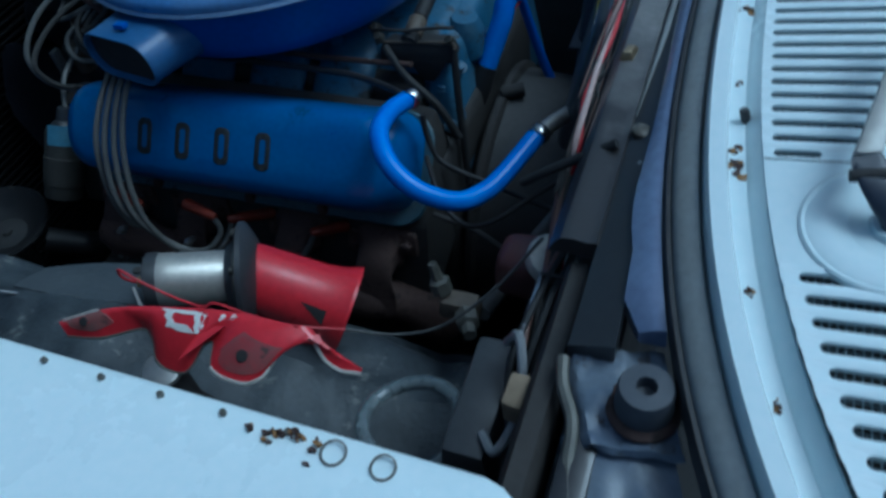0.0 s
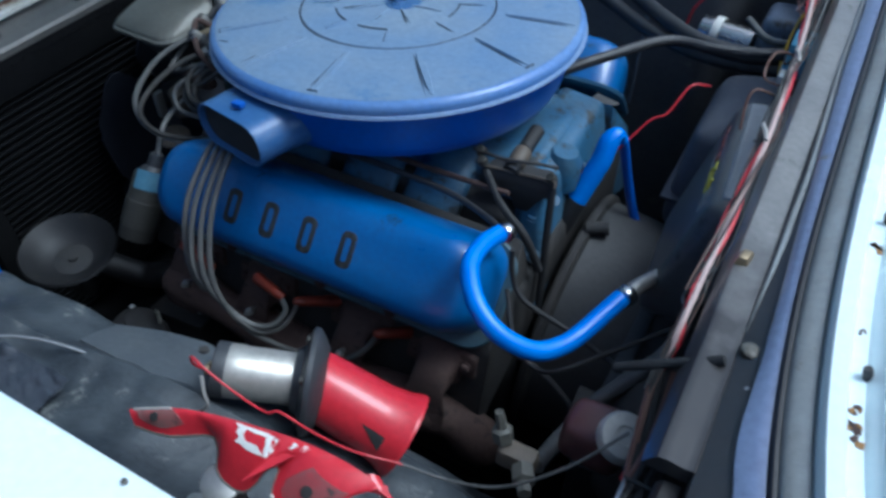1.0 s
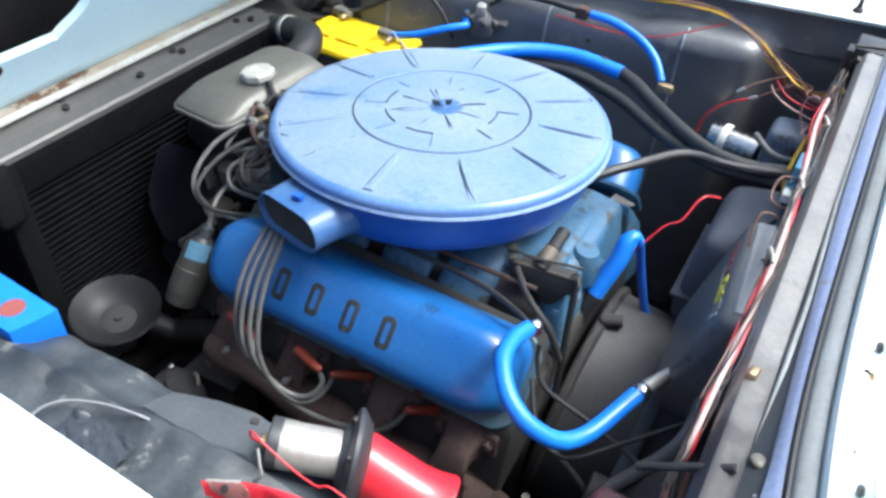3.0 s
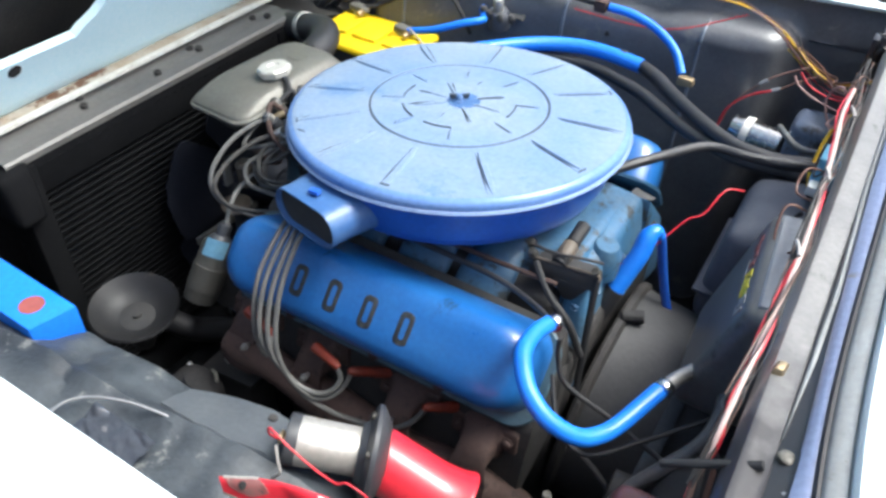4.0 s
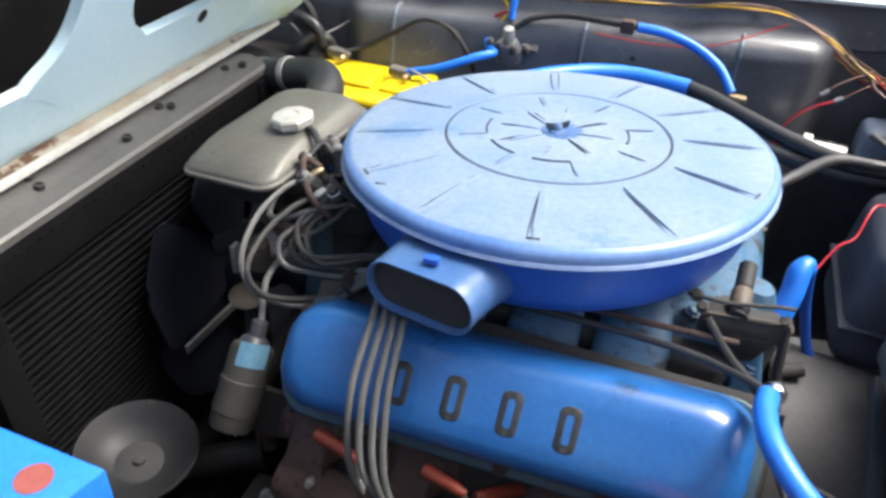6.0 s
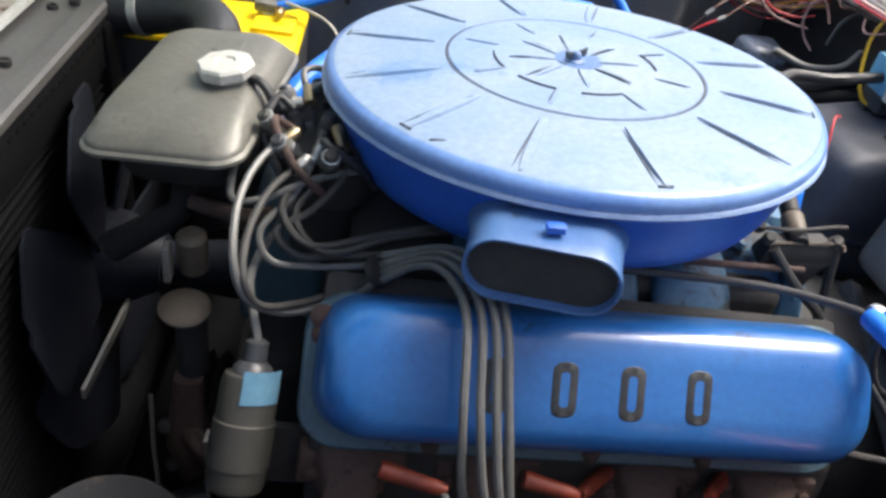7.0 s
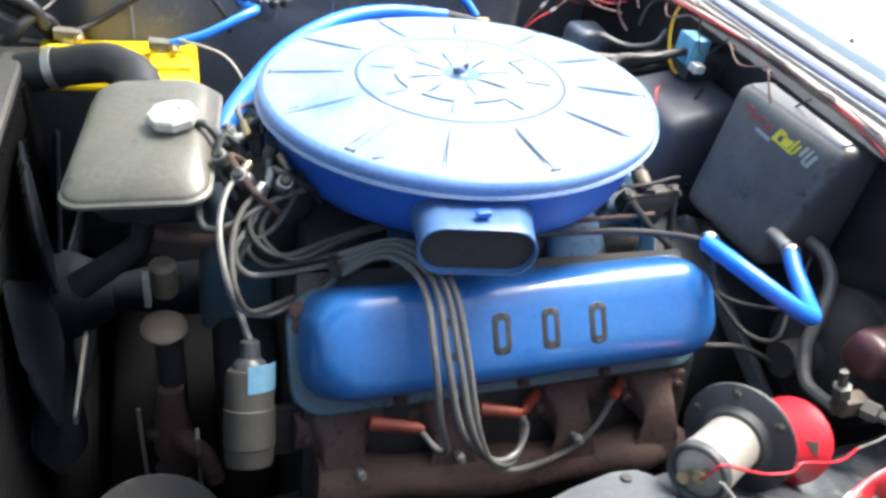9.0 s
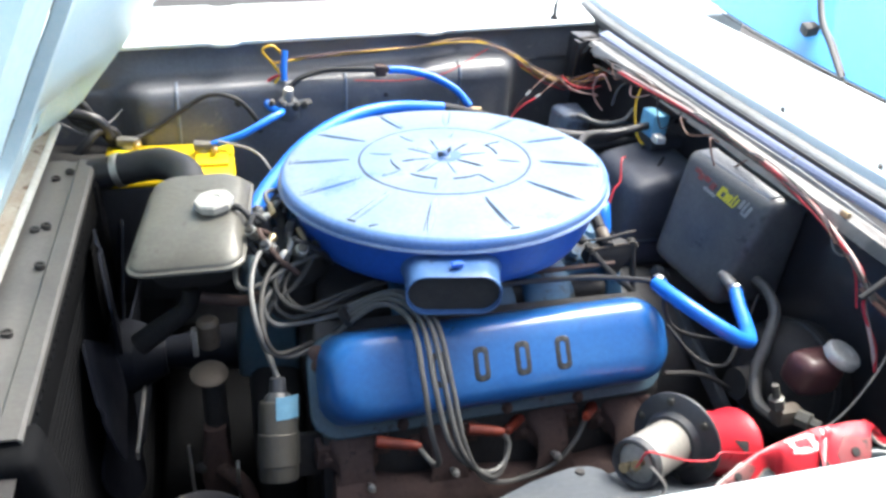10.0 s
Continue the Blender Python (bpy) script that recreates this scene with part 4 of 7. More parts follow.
# four raised marks, each a rounded frame round a light filling
for k, x in enumerate((-0.0825, -0.0345, 0.0135, 0.0615)):
    outer = rounded(0.0190, 0.041, 0.007, 4)
    inner = rounded(0.0065, 0.026, 0.0028, 4)

    def mark(pts, h):
        out = []
        for p, q in pts:
            a = 0.0625 + q
            # the face rolls off towards the lower edge
            drop = 0.0 if a > 0.045 else (0.045 - a) ** 2 * 16
            out.append(on_cover(x + p, a, 0.0675 - drop + h))
        return out

    part("raised_mark", loft([mark(outer, -0.004), mark(outer, 0.0016), mark([(p * 0.9, q * 0.95) for p, q in outer], 0.0024), mark(inner, 0.0022)], True, False), M["letter"], valve_cover, "dark grey raised bar")
    part("mark_filling", loft([mark(inner, -0.003), mark(inner, 0.0005)]), M["letter_fill"], valve_cover, "light worn filling")
for x, a in ((-0.115, 0.002), (0.01, 0.002), (0.10, 0.002), (-0.205, 0.085)):
    bolt("bolt", on_cover(x, a, 0.004), TN, 0.0055, valve_cover, M["rust"])
part("grommet", lathe(on_cover(-0.205, 0.10, 0.003), TN, [(0.009, 0), (0.009, 0.006), (0.006, 0.008)], 14), M["rust"], valve_cover, "rusty plug")

# the second cover stands on the far bank, mostly hidden by the air cleaner
far_cover = base("valve_cover", (0.02, 0.20, 0.74), "blue painted valve cover on the far cylinder bank", "valve cover")


def far_ring(w, h, r, a0, hh):
    return [Vector((p.x - 0.014, 0.004 - p.y, p.z)) for p in cover_ring(w, h, r, a0, hh)]


part("flange", loft([far_ring(0.432, 0.124, 0.034, 0.0580, 0.0), far_ring(0.434, 0.126, 0.034, 0.0580, 0.004), far_ring(0.422, 0.114, 0.030, 0.0600, 0.0055)]), M["dusty_blue"], far_cover)
part("cover", loft([far_ring(0.414, 0.112, 0.034, 0.065, 0.0045), far_ring(0.406, 0.105, 0.038, 0.065, 0.042), far_ring(0.398, 0.098, 0.038, 0.065, 0.056), far_ring(0.384, 0.086, 0.036, 0.065, 0.0645), far_ring(0.326, 0.034, 0.015, 0.065, 0.0695)]), M["blue"], far_cover, angle=60)
part("clamp_plate", hexa([(0.196, 0.118, 0.812), (0.226, 0.128, 0.808), (0.230, 0.136, 0.808), (0.200, 0.138, 0.812)], [(0.196, 0.118, 0.8145), (0.226, 0.128, 0.8105), (0.230, 0.136, 0.8105), (0.200, 0.138, 0.8145)], 0.0008), M["trans"], far_cover, "dull metal clamp plate")

# ---- air cleaner ----
cleaner = base("air_cleaner", (0, 0, 0.86), "large round blue air cleaner with faded dusty lid", "air cleaner")
part("housing", lathe((0, 0, 0), (0, 0, 1), [(0.06, 0.860), (0.155, 0.860), (0.172, 0.862), (0.181, 0.868), (0.187, 0.880), (0.196, 0.909), (0.199, 0.920), (0.202, 0.925)], 96), M["deep_blue"], cleaner, "deep blue tapered bowl")
part("rim", lathe((0, 0, 0), (0, 0, 1), [(0.196, 0.9225), (0.2055, 0.923), (0.2084, 0.9253), (0.2072, 0.9280), (0.200, 0.9290)], 96, caps=False), M["rim_blue"], cleaner, "rolled pale bead")
lid_prof = [(0.2058, 0.9285), (0.2062, 0.9335), (0.2040, 0.9378), (0.1995, 0.9402), (0.192, 0.9417), (0.112, 0.9464), (0.1095, 0.9465), (0.1083, 0.9452), (0.1067, 0.9452), (0.1055, 0.9467), (0.06, 0.9482), (0.035, 0.9487), (0.02, 0.9483), (0.0, 0.9483)]
part("lid", lathe((0, 0, 0), (0, 0, 1), lid_prof[3:-1] + [(0.001, 0.9483)], 120), M["lid"], cleaner, "faded powdery blue steel lid")
part("lid_edge", lathe((0, 0, 0), (0, 0, 1), lid_prof[:4] + [(0.1985, 0.9404), (0.1975, 0.9385)], 120, caps=False), M["lid_edge"], cleaner, "bluer rolled shoulder of the lid")
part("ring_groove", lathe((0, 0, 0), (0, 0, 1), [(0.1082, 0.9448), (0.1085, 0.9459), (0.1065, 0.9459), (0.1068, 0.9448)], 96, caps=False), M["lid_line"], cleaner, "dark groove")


def lid_z(r):
    return float(np.interp(r, [p[0] for p in lid_prof[::-1]], [p[1] for p in lid_prof[::-1]]))


def rib(r0, r1, deg, half, name, mat, up):
    a = radians(deg)
    d, w = Vector((math.cos(a), math.sin(a), 0)), Vector((-math.sin(a), math.cos(a), 0))
    rings = []
    for k in range(5):
        r = r0 + (r1 - r0) * k / 4
        f = half * (0.35 if k in (0, 4) else 1)
        c = d * r
        z = lid_z(r)
        rings.append([c + w * f + Vector((0, 0, z - 0.002)), c + w * f * 0.6 + Vector((0, 0, z + up * (0.3 if k in (0, 4) else 1))), c - w * f * 0.6 + Vector((0, 0, z + up * (0.3 if k in (0, 4) else 1))), c - w * f + Vector((0, 0, z - 0.002))])
    part(name, loft(rings), mat, cleaner)


# twelve pressed ribs, each with its shade painted as a dark line along its foot, then eight stepped strokes and a star
# round the nut
for k, deg in enumerate((104, 137, 168, 197, 224, 250, 278, 311, 343, 374, 404, 434)):
    rib(0.119, 0.195, deg, 0.0050, "lid_rib", M["lid"], 0.0024)
    rib(0.122, 0.194, deg - 1.9, 0.0010, "rib_shade_line", M["lid_line"], 0.0006)
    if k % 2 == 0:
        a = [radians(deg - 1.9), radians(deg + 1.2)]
        part("rib_shade_line", tube([(0.1935 * math.cos(q), 0.1935 * math.sin(q), lid_z(0.1935) + 0.0004) for q in a], 0.0009, 6, 3), M["lid_line"], cleaner)
for k in range(8):
    rib(0.017, 0.055, 45 * k + 1, 0.0030, "centre_rib", M["lid"], 0.0016)
    rib(0.020, 0.050 + 0.006 * (k % 3), 45 * k + (-4 if k % 2 else 3), 0.0011, "rib_shade_line", M["lid_line"], 0.0012)
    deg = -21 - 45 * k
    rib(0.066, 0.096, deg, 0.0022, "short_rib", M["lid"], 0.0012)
    rib(0.067, 0.094, deg - 1.5, 0.0008, "rib_shade_line", M["lid_line"], 0.0007)
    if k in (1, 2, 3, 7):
        part("rib_shade_line", tube([(0.068 * math.cos(radians(deg - q)), 0.068 * math.sin(radians(deg - q)), 0.9485) for q in (1.5, 10, 20, 30)], 0.0009, 6, 3), M["lid_line"], cleaner)
part("paint_smear", lathe((0.004, 0.004, 0.9478), (0, 0, 1), [(0.021, 0.0), (0.020, 0.0009), (0.010, 0.0012)], 18), M["dull_blue"], cleaner, "smear of fresher blue round the nut")
nut_ob = part("wing_nut", lathe((0, 0, 0.947), (0, 0, 1), [(0.010, 0), (0.009, 0.0025), (0.0055, 0.004), (0.0045, 0.008), (0.0025, 0.0095)], 10), M["dull_blue"], cleaner, "dull blue wing nut")
for a0 in (35, 215):
    d, w = Vector((math.cos(radians(a0)), math.sin(radians(a0)), 0)), Vector((-math.sin(radians(a0)), math.cos(radians(a0)), 0))
    part("wing", hexa([d * r + w * q + Vector((0, 0, z)) for r, q, z in ((0.003, -0.0015, 0.9505), (0.011, -0.0015, 0.952), (0.011, 0.0015, 0.952), (0.003, 0.0015, 0.9505))], [d * r + w * q + Vector((0, 0, z)) for r, q, z in ((0.003, -0.001, 0.9565), (0.0125, -0.001, 0.9585), (0.0125, 0.001, 0.9585), (0.003, 0.001, 0.9565))], 0.0007), M["lid_line"], nut_ob)
part("lid_mark", box((-0.124, -0.1512, 0.9392), (-0.113, -0.1494, 0.9422), 0.0006), M["lid_line"], cleaner, "small raised tab")
# snorkel
SD = Vector((-0.22, -0.975, -0.02)).normalized()
SW = Vector((0.975, -0.22, 0)).normalized()
SU = SW.cross(SD).normalized()
if SU.z < 0:
    SU = -SU


def snork(d, w, h, r):
    c = Vector((0, 0, 0.8985)) + SD * d
    return [c + SW * p + SU * q for p, q in rounded(w, h, r, 6)]


part("snorkel", loft([snork(0.165, 0.118, 0.050, 0.024), snork(0.195, 0.104, 0.048, 0.023), snork(0.225, 0.099, 0.046, 0.022), snork(0.2375, 0.100, 0.047, 0.0225), snork(0.2388, 0.0990, 0.0460, 0.022), snork(0.2386, 0.0960, 0.0430, 0.0208), snork(0.232, 0.0945, 0.0420, 0.0203)], True, False), M["dull_blue"], cleaner, "oval dusty blue intake mouth")
# dusty bore, its colour darkened to stand in for shade inside the mouth
part("snorkel_bore", loft([snork(0.2322, 0.0950, 0.0424, 0.0204), snork(0.2315, 0.0938, 0.0414, 0.0200), snork(0.21, 0.092, 0.040, 0.019), snork(0.150, 0.092, 0.040, 0.019)]), M["bore"], cleaner, "dusty brown inside of the intake, darkened as in shade")
part("snorkel_tab", box((-0.052, -0.222, 0.9195), (-0.040, -0.214, 0.9245), 0.001), M["deep_blue"], cleaner)

# the whole cleaner sits a little tilted on the carburettor
cleaner.location, cleaner.rotation_euler = (0.0047, -0.002, 0.8555), (radians(-2.75), radians(-3.1), 0)

# ---- exhaust manifold and spark plug leads ----
exhaust = base("exhaust_manifold", (0.02, -0.27, 0.64), "rusty brown cast iron exhaust manifold", "exhaust manifold")
part("log", tube([(-0.175, -0.256, 0.654), (-0.10, -0.260, 0.648), (0.02, -0.262, 0.636), (0.15, -0.260, 0.633), (0.215, -0.254, 0.625), (0.25, -0.24, 0.58)], 0.025, 16, 8, radii=lambda q: 0.024 + 0.003 * math.sin(q * 22)), M["rust"], exhaust)
for x in (-0.150, -0.045, 0.085, 0.185):
    part("runner", loft([[Vector((x, yy, zz)) + Vector((p * w, 0.35 * q * h, q * h)) for p, q in rounded(2, 2, 0.5, 4)] for yy, zz, w, h in ((-0.222, 0.694, 0.027, 0.020), (-0.236, 0.692, 0.027, 0.020), (-0.240, 0.690, 0.022, 0.016), (-0.256, 0.684, 0.019, 0.016), (-0.268, 0.668, 0.021, 0.017), (-0.274, 0.650, 0.026, 0.018))]), M["rust"], exhaust, "rusty port runner", angle=60)
    for dx, dz in ((-0.030, -0.004), (0.030, 0.006)):
        part("lug", hexa([(x + dx - 0.013, -0.216, 0.676 + dz), (x + dx + 0.013, -0.216, 0.676 + dz), (x + dx + 0.012, -0.236, 0.680 + dz), (x + dx - 0.012, -0.236, 0.680 + dz)], [(x + dx - 0.012, -0.212, 0.708 + dz), (x + dx + 0.012, -0.212, 0.708 + dz), (x + dx + 0.010, -0.230, 0.706 + dz), (x + dx - 0.010, -0.230, 0.706 + dz)], 0.003), M["rust"], exhaust)
        bolt("bolt", (x + dx, -0.233, 0.693 + dz), (0, -1, 0.2), 0.0055, exhaust, M["rust"])
for sx, sz in ((-0.138, 0.672), (-0.042, 0.676), (0.082, 0.678)):
    part("stud", lathe((sx, -0.262, sz), (0.1, -0.8, 0.35), [(0.0034, 0), (0.0034, 0.010), (0.0048, 0.0105), (0.0048, 0.014), (0.0028, 0.015), (0.0028, 0.019)], 8), M["alu"], exhaust, "bright stud")

LEADS = [
    ([(-0.148, -0.156, 0.815), (-0.118, -0.170, 0.848), (-0.100, -0.194, 0.860), (-0.090, -0.232, 0.860), (-0.088, -0.275, 0.825), (-0.082, -0.298, 0.775), (-0.072, -0.302, 0.738), (-0.074, -0.290, 0.720), (-0.088, -0.270, 0.729)], (-0.088, -0.270, 0.729), (-0.134, -0.262, 0.737)),
    ([(-0.146, -0.151, 0.820), (-0.111, -0.166, 0.852), (-0.090, -0.194, 0.862), (-0.080, -0.233, 0.860), (-0.077, -0.278, 0.822), (-0.066, -0.306, 0.770), (-0.042, -0.305, 0.730), (-0.015, -0.300, 0.705), (0.008, -0.290, 0.703), (0.018, -0.275, 0.717), (0.008, -0.268, 0.731)], (0.008, -0.268, 0.731), (-0.030, -0.262, 0.736)),
    ([(-0.145, -0.147, 0.826), (-0.104, -0.163, 0.856), (-0.081, -0.194, 0.863), (-0.071, -0.234, 0.859), (-0.066, -0.279, 0.818), (-0.055, -0.306, 0.765), (-0.034, -0.306, 0.724), (-0.008, -0.300, 0.697), (0.010, -0.287, 0.694), (0.019, -0.270, 0.703), (0.022, -0.257, 0.718)], (0.022, -0.257, 0.718), (0.054, -0.222, 0.701)),
    ([(-0.144, -0.143, 0.832), (-0.096, -0.160, 0.858), (-0.072, -0.194, 0.862), (-0.063, -0.235, 0.857), (-0.057, -0.278, 0.814), (-0.046, -0.304, 0.756), (-0.022, -0.304, 0.705), (0.008, -0.294, 0.678), (0.042, -0.282, 0.666), (0.080, -0.274, 0.670), (0.108, -0.264, 0.692), (0.123, -0.253, 0.719)], (0.123, -0.253, 0.719), (0.147, -0.225, 0.706)),
]
for path, a, b in LEADS:
    lead = base("spark_plug_lead", path[0], "grey ignition lead with an orange rubber boot", "ignition lead", "spark plug leads over the cover")
    part("wire", tube(path, 0.0031, 8, 6), M["wire_grey"], lead)
    a, b = Vector(a), Vector(b)
    part("boot", lathe(a, b - a, [(0.0036, -0.005), (0.0052, 0.0), (0.0060, 0.008), (0.0055, 0.009), (0.0064, 0.016), (0.0060, 0.017), (0.0070, (b - a).length * 0.88), (0.006, (b - a).length * 0.95)], 12), M["boot"], lead, "orange-red rubber boot")

# ---- distributor, loops of leads and the coil ----
distributor = base("distributor", (-0.195, -0.03, 0.78), "dirty distributor with a crown of lead terminals", "distributor")
part("body", lathe((-0.195, -0.035, 0.76), (0, 0, 1), [(0.03, 0), (0.03, 0.05), (0.042, 0.06), (0.043, 0.085), (0.036, 0.10), (0.02, 0.104)], 24), M["grime"], distributor)
dr = random.Random(21)
for k in range(8):
    a = radians(45 * k + 10)
    p = Vector((-0.198 + 0.030 * math.cos(a), -0.045 + 0.036 * math.sin(a), 0.862))
    lean = Vector((math.cos(a) * 0.6 + dr.uniform(-0.2, 0.2), math.sin(a) * 0.6 + dr.uniform(-0.3, 0.2), 1)).normalized()
    tw = part("terminal", lathe(p, lean, [(0.0075, -0.010), (0.0075, 0.012), (0.0088, 0.013), (0.0088, 0.024), (0.0062, 0.026), (0.0058, 0.036), (0.0040, 0.038)], 10), M["plastic" if k % 2 else "coil_can"], distributor, "dusty lead terminal")
    part("ferrule", lathe(p + lean * 0.023, lean, [(0.0066, 0.002), (0.0072, 0.003), (0.0072, 0.011), (0.0050, 0.012)], 10), M["alu"], tw, "bright metal ferrule")
part("terminal", lathe((-0.198, -0.045, 0.862), (0.1, 0, 1), [(0.008, 0), (0.008, 0.02), (0.005, 0.03)], 10), M["plastic"], distributor)
for k in range(6):
    a = radians(60 * k + 35)
    part("short_lead", tube([(-0.198 + 0.03 * math.cos(a), -0.045 + 0.032 * math.sin(a), 0.885), (-0.198 + 0.045 * math.cos(a), -0.050 + 0.045 * math.sin(a), 0.893 + 0.004 * (k % 2)), (-0.195 + 0.050 * math.cos(a + 0.5), -0.055 + 0.05 * math.sin(a + 0.5), 0.876), (-0.19 + 0.045 * math.cos(a + 0.9), -0.055 + 0.045 * math.sin(a + 0.9), 0.85)], 0.0034, 8, 5), M["rubber" if k % 3 else "rust"], distributor, "short dark lead")
LOOPS = [
    [(-0.221, -0.074, 0.885), (-0.240, -0.105, 0.880), (-0.249, -0.145, 0.868), (-0.246, -0.182, 0.845), (-0.236, -0.187, 0.815), (-0.212, -0.168, 0.788), (-0.185, -0.156, 0.787), (-0.163, -0.155, 0.798), (-0.148, -0.156, 0.815)],
    [(-0.210, -0.090, 0.872), (-0.230, -0.118, 0.864), (-0.240, -0.155, 0.852), (-0.239, -0.186, 0.834), (-0.228, -0.182, 0.806), (-0.205, -0.162, 0.792), (-0.180, -0.150, 0.794), (-0.160, -0.150, 0.806), (-0.146, -0.151, 0.820)],
    [(-0.199, -0.079, 0.880), (-0.215, -0.105, 0.852), (-0.236, -0.130, 0.834), (-0.226, -0.142, 0.815), (-0.195, -0.140, 0.812), (-0.165, -0.142, 0.818), (-0.145, -0.147, 0.826)],
    [(-0.187, -0.062, 0.885), (-0.178, -0.090, 0.868), (-0.200, -0.115, 0.846), (-0.224, -0.128, 0.834), (-0.207, -0.137, 0.819), (-0.175, -0.137, 0.823), (-0.144, -0.143, 0.832)],
    [(-0.225, -0.022, 0.885), (-0.248, -0.030, 0.880), (-0.262, -0.065, 0.862), (-0.262, -0.105, 0.845), (-0.240, -0.115, 0.850), (-0.205, -0.100, 0.862), (-0.17, -0.088, 0.868), (-0.135, -0.075, 0.862)],
    [(-0.178, -0.012, 0.888), (-0.165, -0.005, 0.90), (-0.145, -0.012, 0.89), (-0.135, -0.03, 0.862)],
    [(-0.215, -0.012, 0.886), (-0.222, 0.012, 0.898), (-0.205, 0.030, 0.892), (-0.185, 0.035, 0.862)],
]
for k, path in enumerate(LOOPS):
    lead = base("ignition_lead", path[0], "looped grey ignition lead at the distributor" if k % 2 == 0 else "looped dark ignition lead at the distributor", "ignition lead", "loops at the distributor")
    part("wire", tube(path, 0.0030, 8, 6), M["wire_grey" if k % 2 == 0 else "wire_dark"], lead)
    aim = (Vector(path[1]) - Vector(path[0])).normalized()
    part("terminal", lathe(Vector(path[0]) - aim * 0.006, aim, [(0.0034, 0), (0.0050, 0.001), (0.0050, 0.010), (0.0042, 0.011), (0.0042, 0.018), (0.0034, 0.019)], 10), M["alu" if k % 3 else "brass"], lead, "bright metal terminal")
lead = base("coil_lead", (-0.232, -0.175, 0.79), "grey coil lead running down to the ignition coil", "ignition lead")
part("wire", tube([(-0.199, -0.062, 0.886), (-0.203, -0.075, 0.866), (-0.219, -0.102, 0.834), (-0.236, -0.132, 0.812), (-0.240, -0.152, 0.802), (-0.235, -0.170, 0.794), (-0.2275, -0.190, 0.776)], 0.0034, 8, 6), M["wire_grey"], lead)
part("tie", lathe((-0.146, -0.150, 0.823), (1, -0.3, 0.9), [(0.013, -0.003), (0.013, 0.003)], 10), M["wire_black"], lead, "black cable tie")

for k in range(2):
    cable("heaped_lead", [(-0.205 + 0.012 * k, -0.085 - 0.004 * k, 0.868 - 0.004 * k), (-0.222 + 0.010 * k, -0.118, 0.848 - 0.006 * k), (-0.198 + 0.012 * k, -0.140 - 0.003 * k, 0.832 - 0.003 * k), (-0.150 + 0.012 * k, -0.128, 0.838), (-0.105 + 0.01 * k, -0.118, 0.846 - 0.003 * k)], 0.0030, M["wire_dark"], "dusty ignition lead heaped below the air cleaner", "ignition lead", "leads heaped behind the distributor")
coil = base("ignition_coil", (-0.234, -0.246, 0.66), "short dusty grey ignition coil with a torn pale blue sticker", "ignition coil")
CD = Vector((0.06, 0.57, 0.81)).normalized()
C0 = Vector((-0.2345, -0.252, 0.689))
CN = Vector((0, -0.81, 0.57))
part("can", lathe(C0, CD, [(0.0205, 0), (0.0215, 0.003), (0.0215, 0.078), (0.0195, 0.084), (0.0165, 0.085)], 28), M["coil_can"], coil)
part("tower", lathe(C0 + CD * 0.084, CD, [(0.0155, 0), (0.014, 0.006), (0.0090, 0.010), (0.0085, 0.024), (0.006, 0.026)], 20), M["plastic"], coil, "black tower")
part("clamp_band", lathe(C0 + CD * 0.016, CD, [(0.0216, 0), (0.0228, 0.001), (0.0228, 0.034), (0.0216, 0.035)], 28, caps=False), M["coil_can"], coil, "pressed steel clamp band")
part("bracket", hexa([(-0.240, -0.222, 0.655), (-0.180, -0.222, 0.655), (-0.180, -0.216, 0.655), (-0.240, -0.216, 0.655)], [(-0.240, -0.208, 0.705), (-0.180, -0.208, 0.705), (-0.180, -0.202, 0.705), (-0.240, -0.202, 0.705)], 0.001), M["grime"], coil, "grimy strap to the cylinder head")
rings = []
for hh in (0.066, 0.073, 0.081, 0.090):
    rings.append([C0 + CD * hh + (CN * math.cos(radians(a)) + Vector((1, 0, 0)) * math.sin(radians(a))) * r for r, turn in ((0.0226, 1), (0.0220, -1)) for a in ((-8, 8, 24, 40, 56, 70) if turn == 1 else (70, 56, 40, 24, 8, -8))])
part("sticker", loft(rings), M["sticker"], coil, "torn pale blue sticker")

# ---- front of the engine: fan, pulleys and small parts ----
fan = base("cooling_fan", (-0.405, -0.03, 0.62), "dark cooling fan standing behind the radiator", "fan")
FC = Vector((-0.424, 0.06, 0.632))
part("hub", lathe(FC, (1, 0, 0), [(0.05, -0.01), (0.055, 0.0), (0.05, 0.02), (0.05, 0.02), (0.03, 0.06)], 24), M["fan_black"], fan)
part("shaft", lathe(FC, (1, 0, 0), [(0.022, 0.05), (0.024, 0.08), (0.030, 0.11), (0.034, 0.16)], 20), M["fan_black"], fan)
for k in range(6):
    a = radians(60 * k + 100)
    d, w = Vector((0, math.cos(a), math.sin(a))), Vector((0, -math.sin(a), math.cos(a)))
    rings = []
    for j in range(15):
        s = j / 14
        r = 0.045 + 0.155 * s
        half = (0.034 + 0.060 * s) * (1 if s < 0.7 else max(0.12, 1 - ((s - 0.7) / 0.3) ** 2.2))
        c = FC + d * r
        tw = Vector((0.20, 0, 0))
        rings.append([c + (w + tw) * half + Vector((0.002, 0, 0)), c + Vector((0.006, 0, 0)), c - (w + tw) * half + Vector((0.002, 0, 0)), c - (w + tw) * half - Vector((0.001, 0, 0)), c + Vector((0.002, 0, 0)), c + (w + tw) * half - Vector((0.001, 0, 0))])
    part("blade", loft(rings), M["fan_black"], fan, "dark rounded blade")
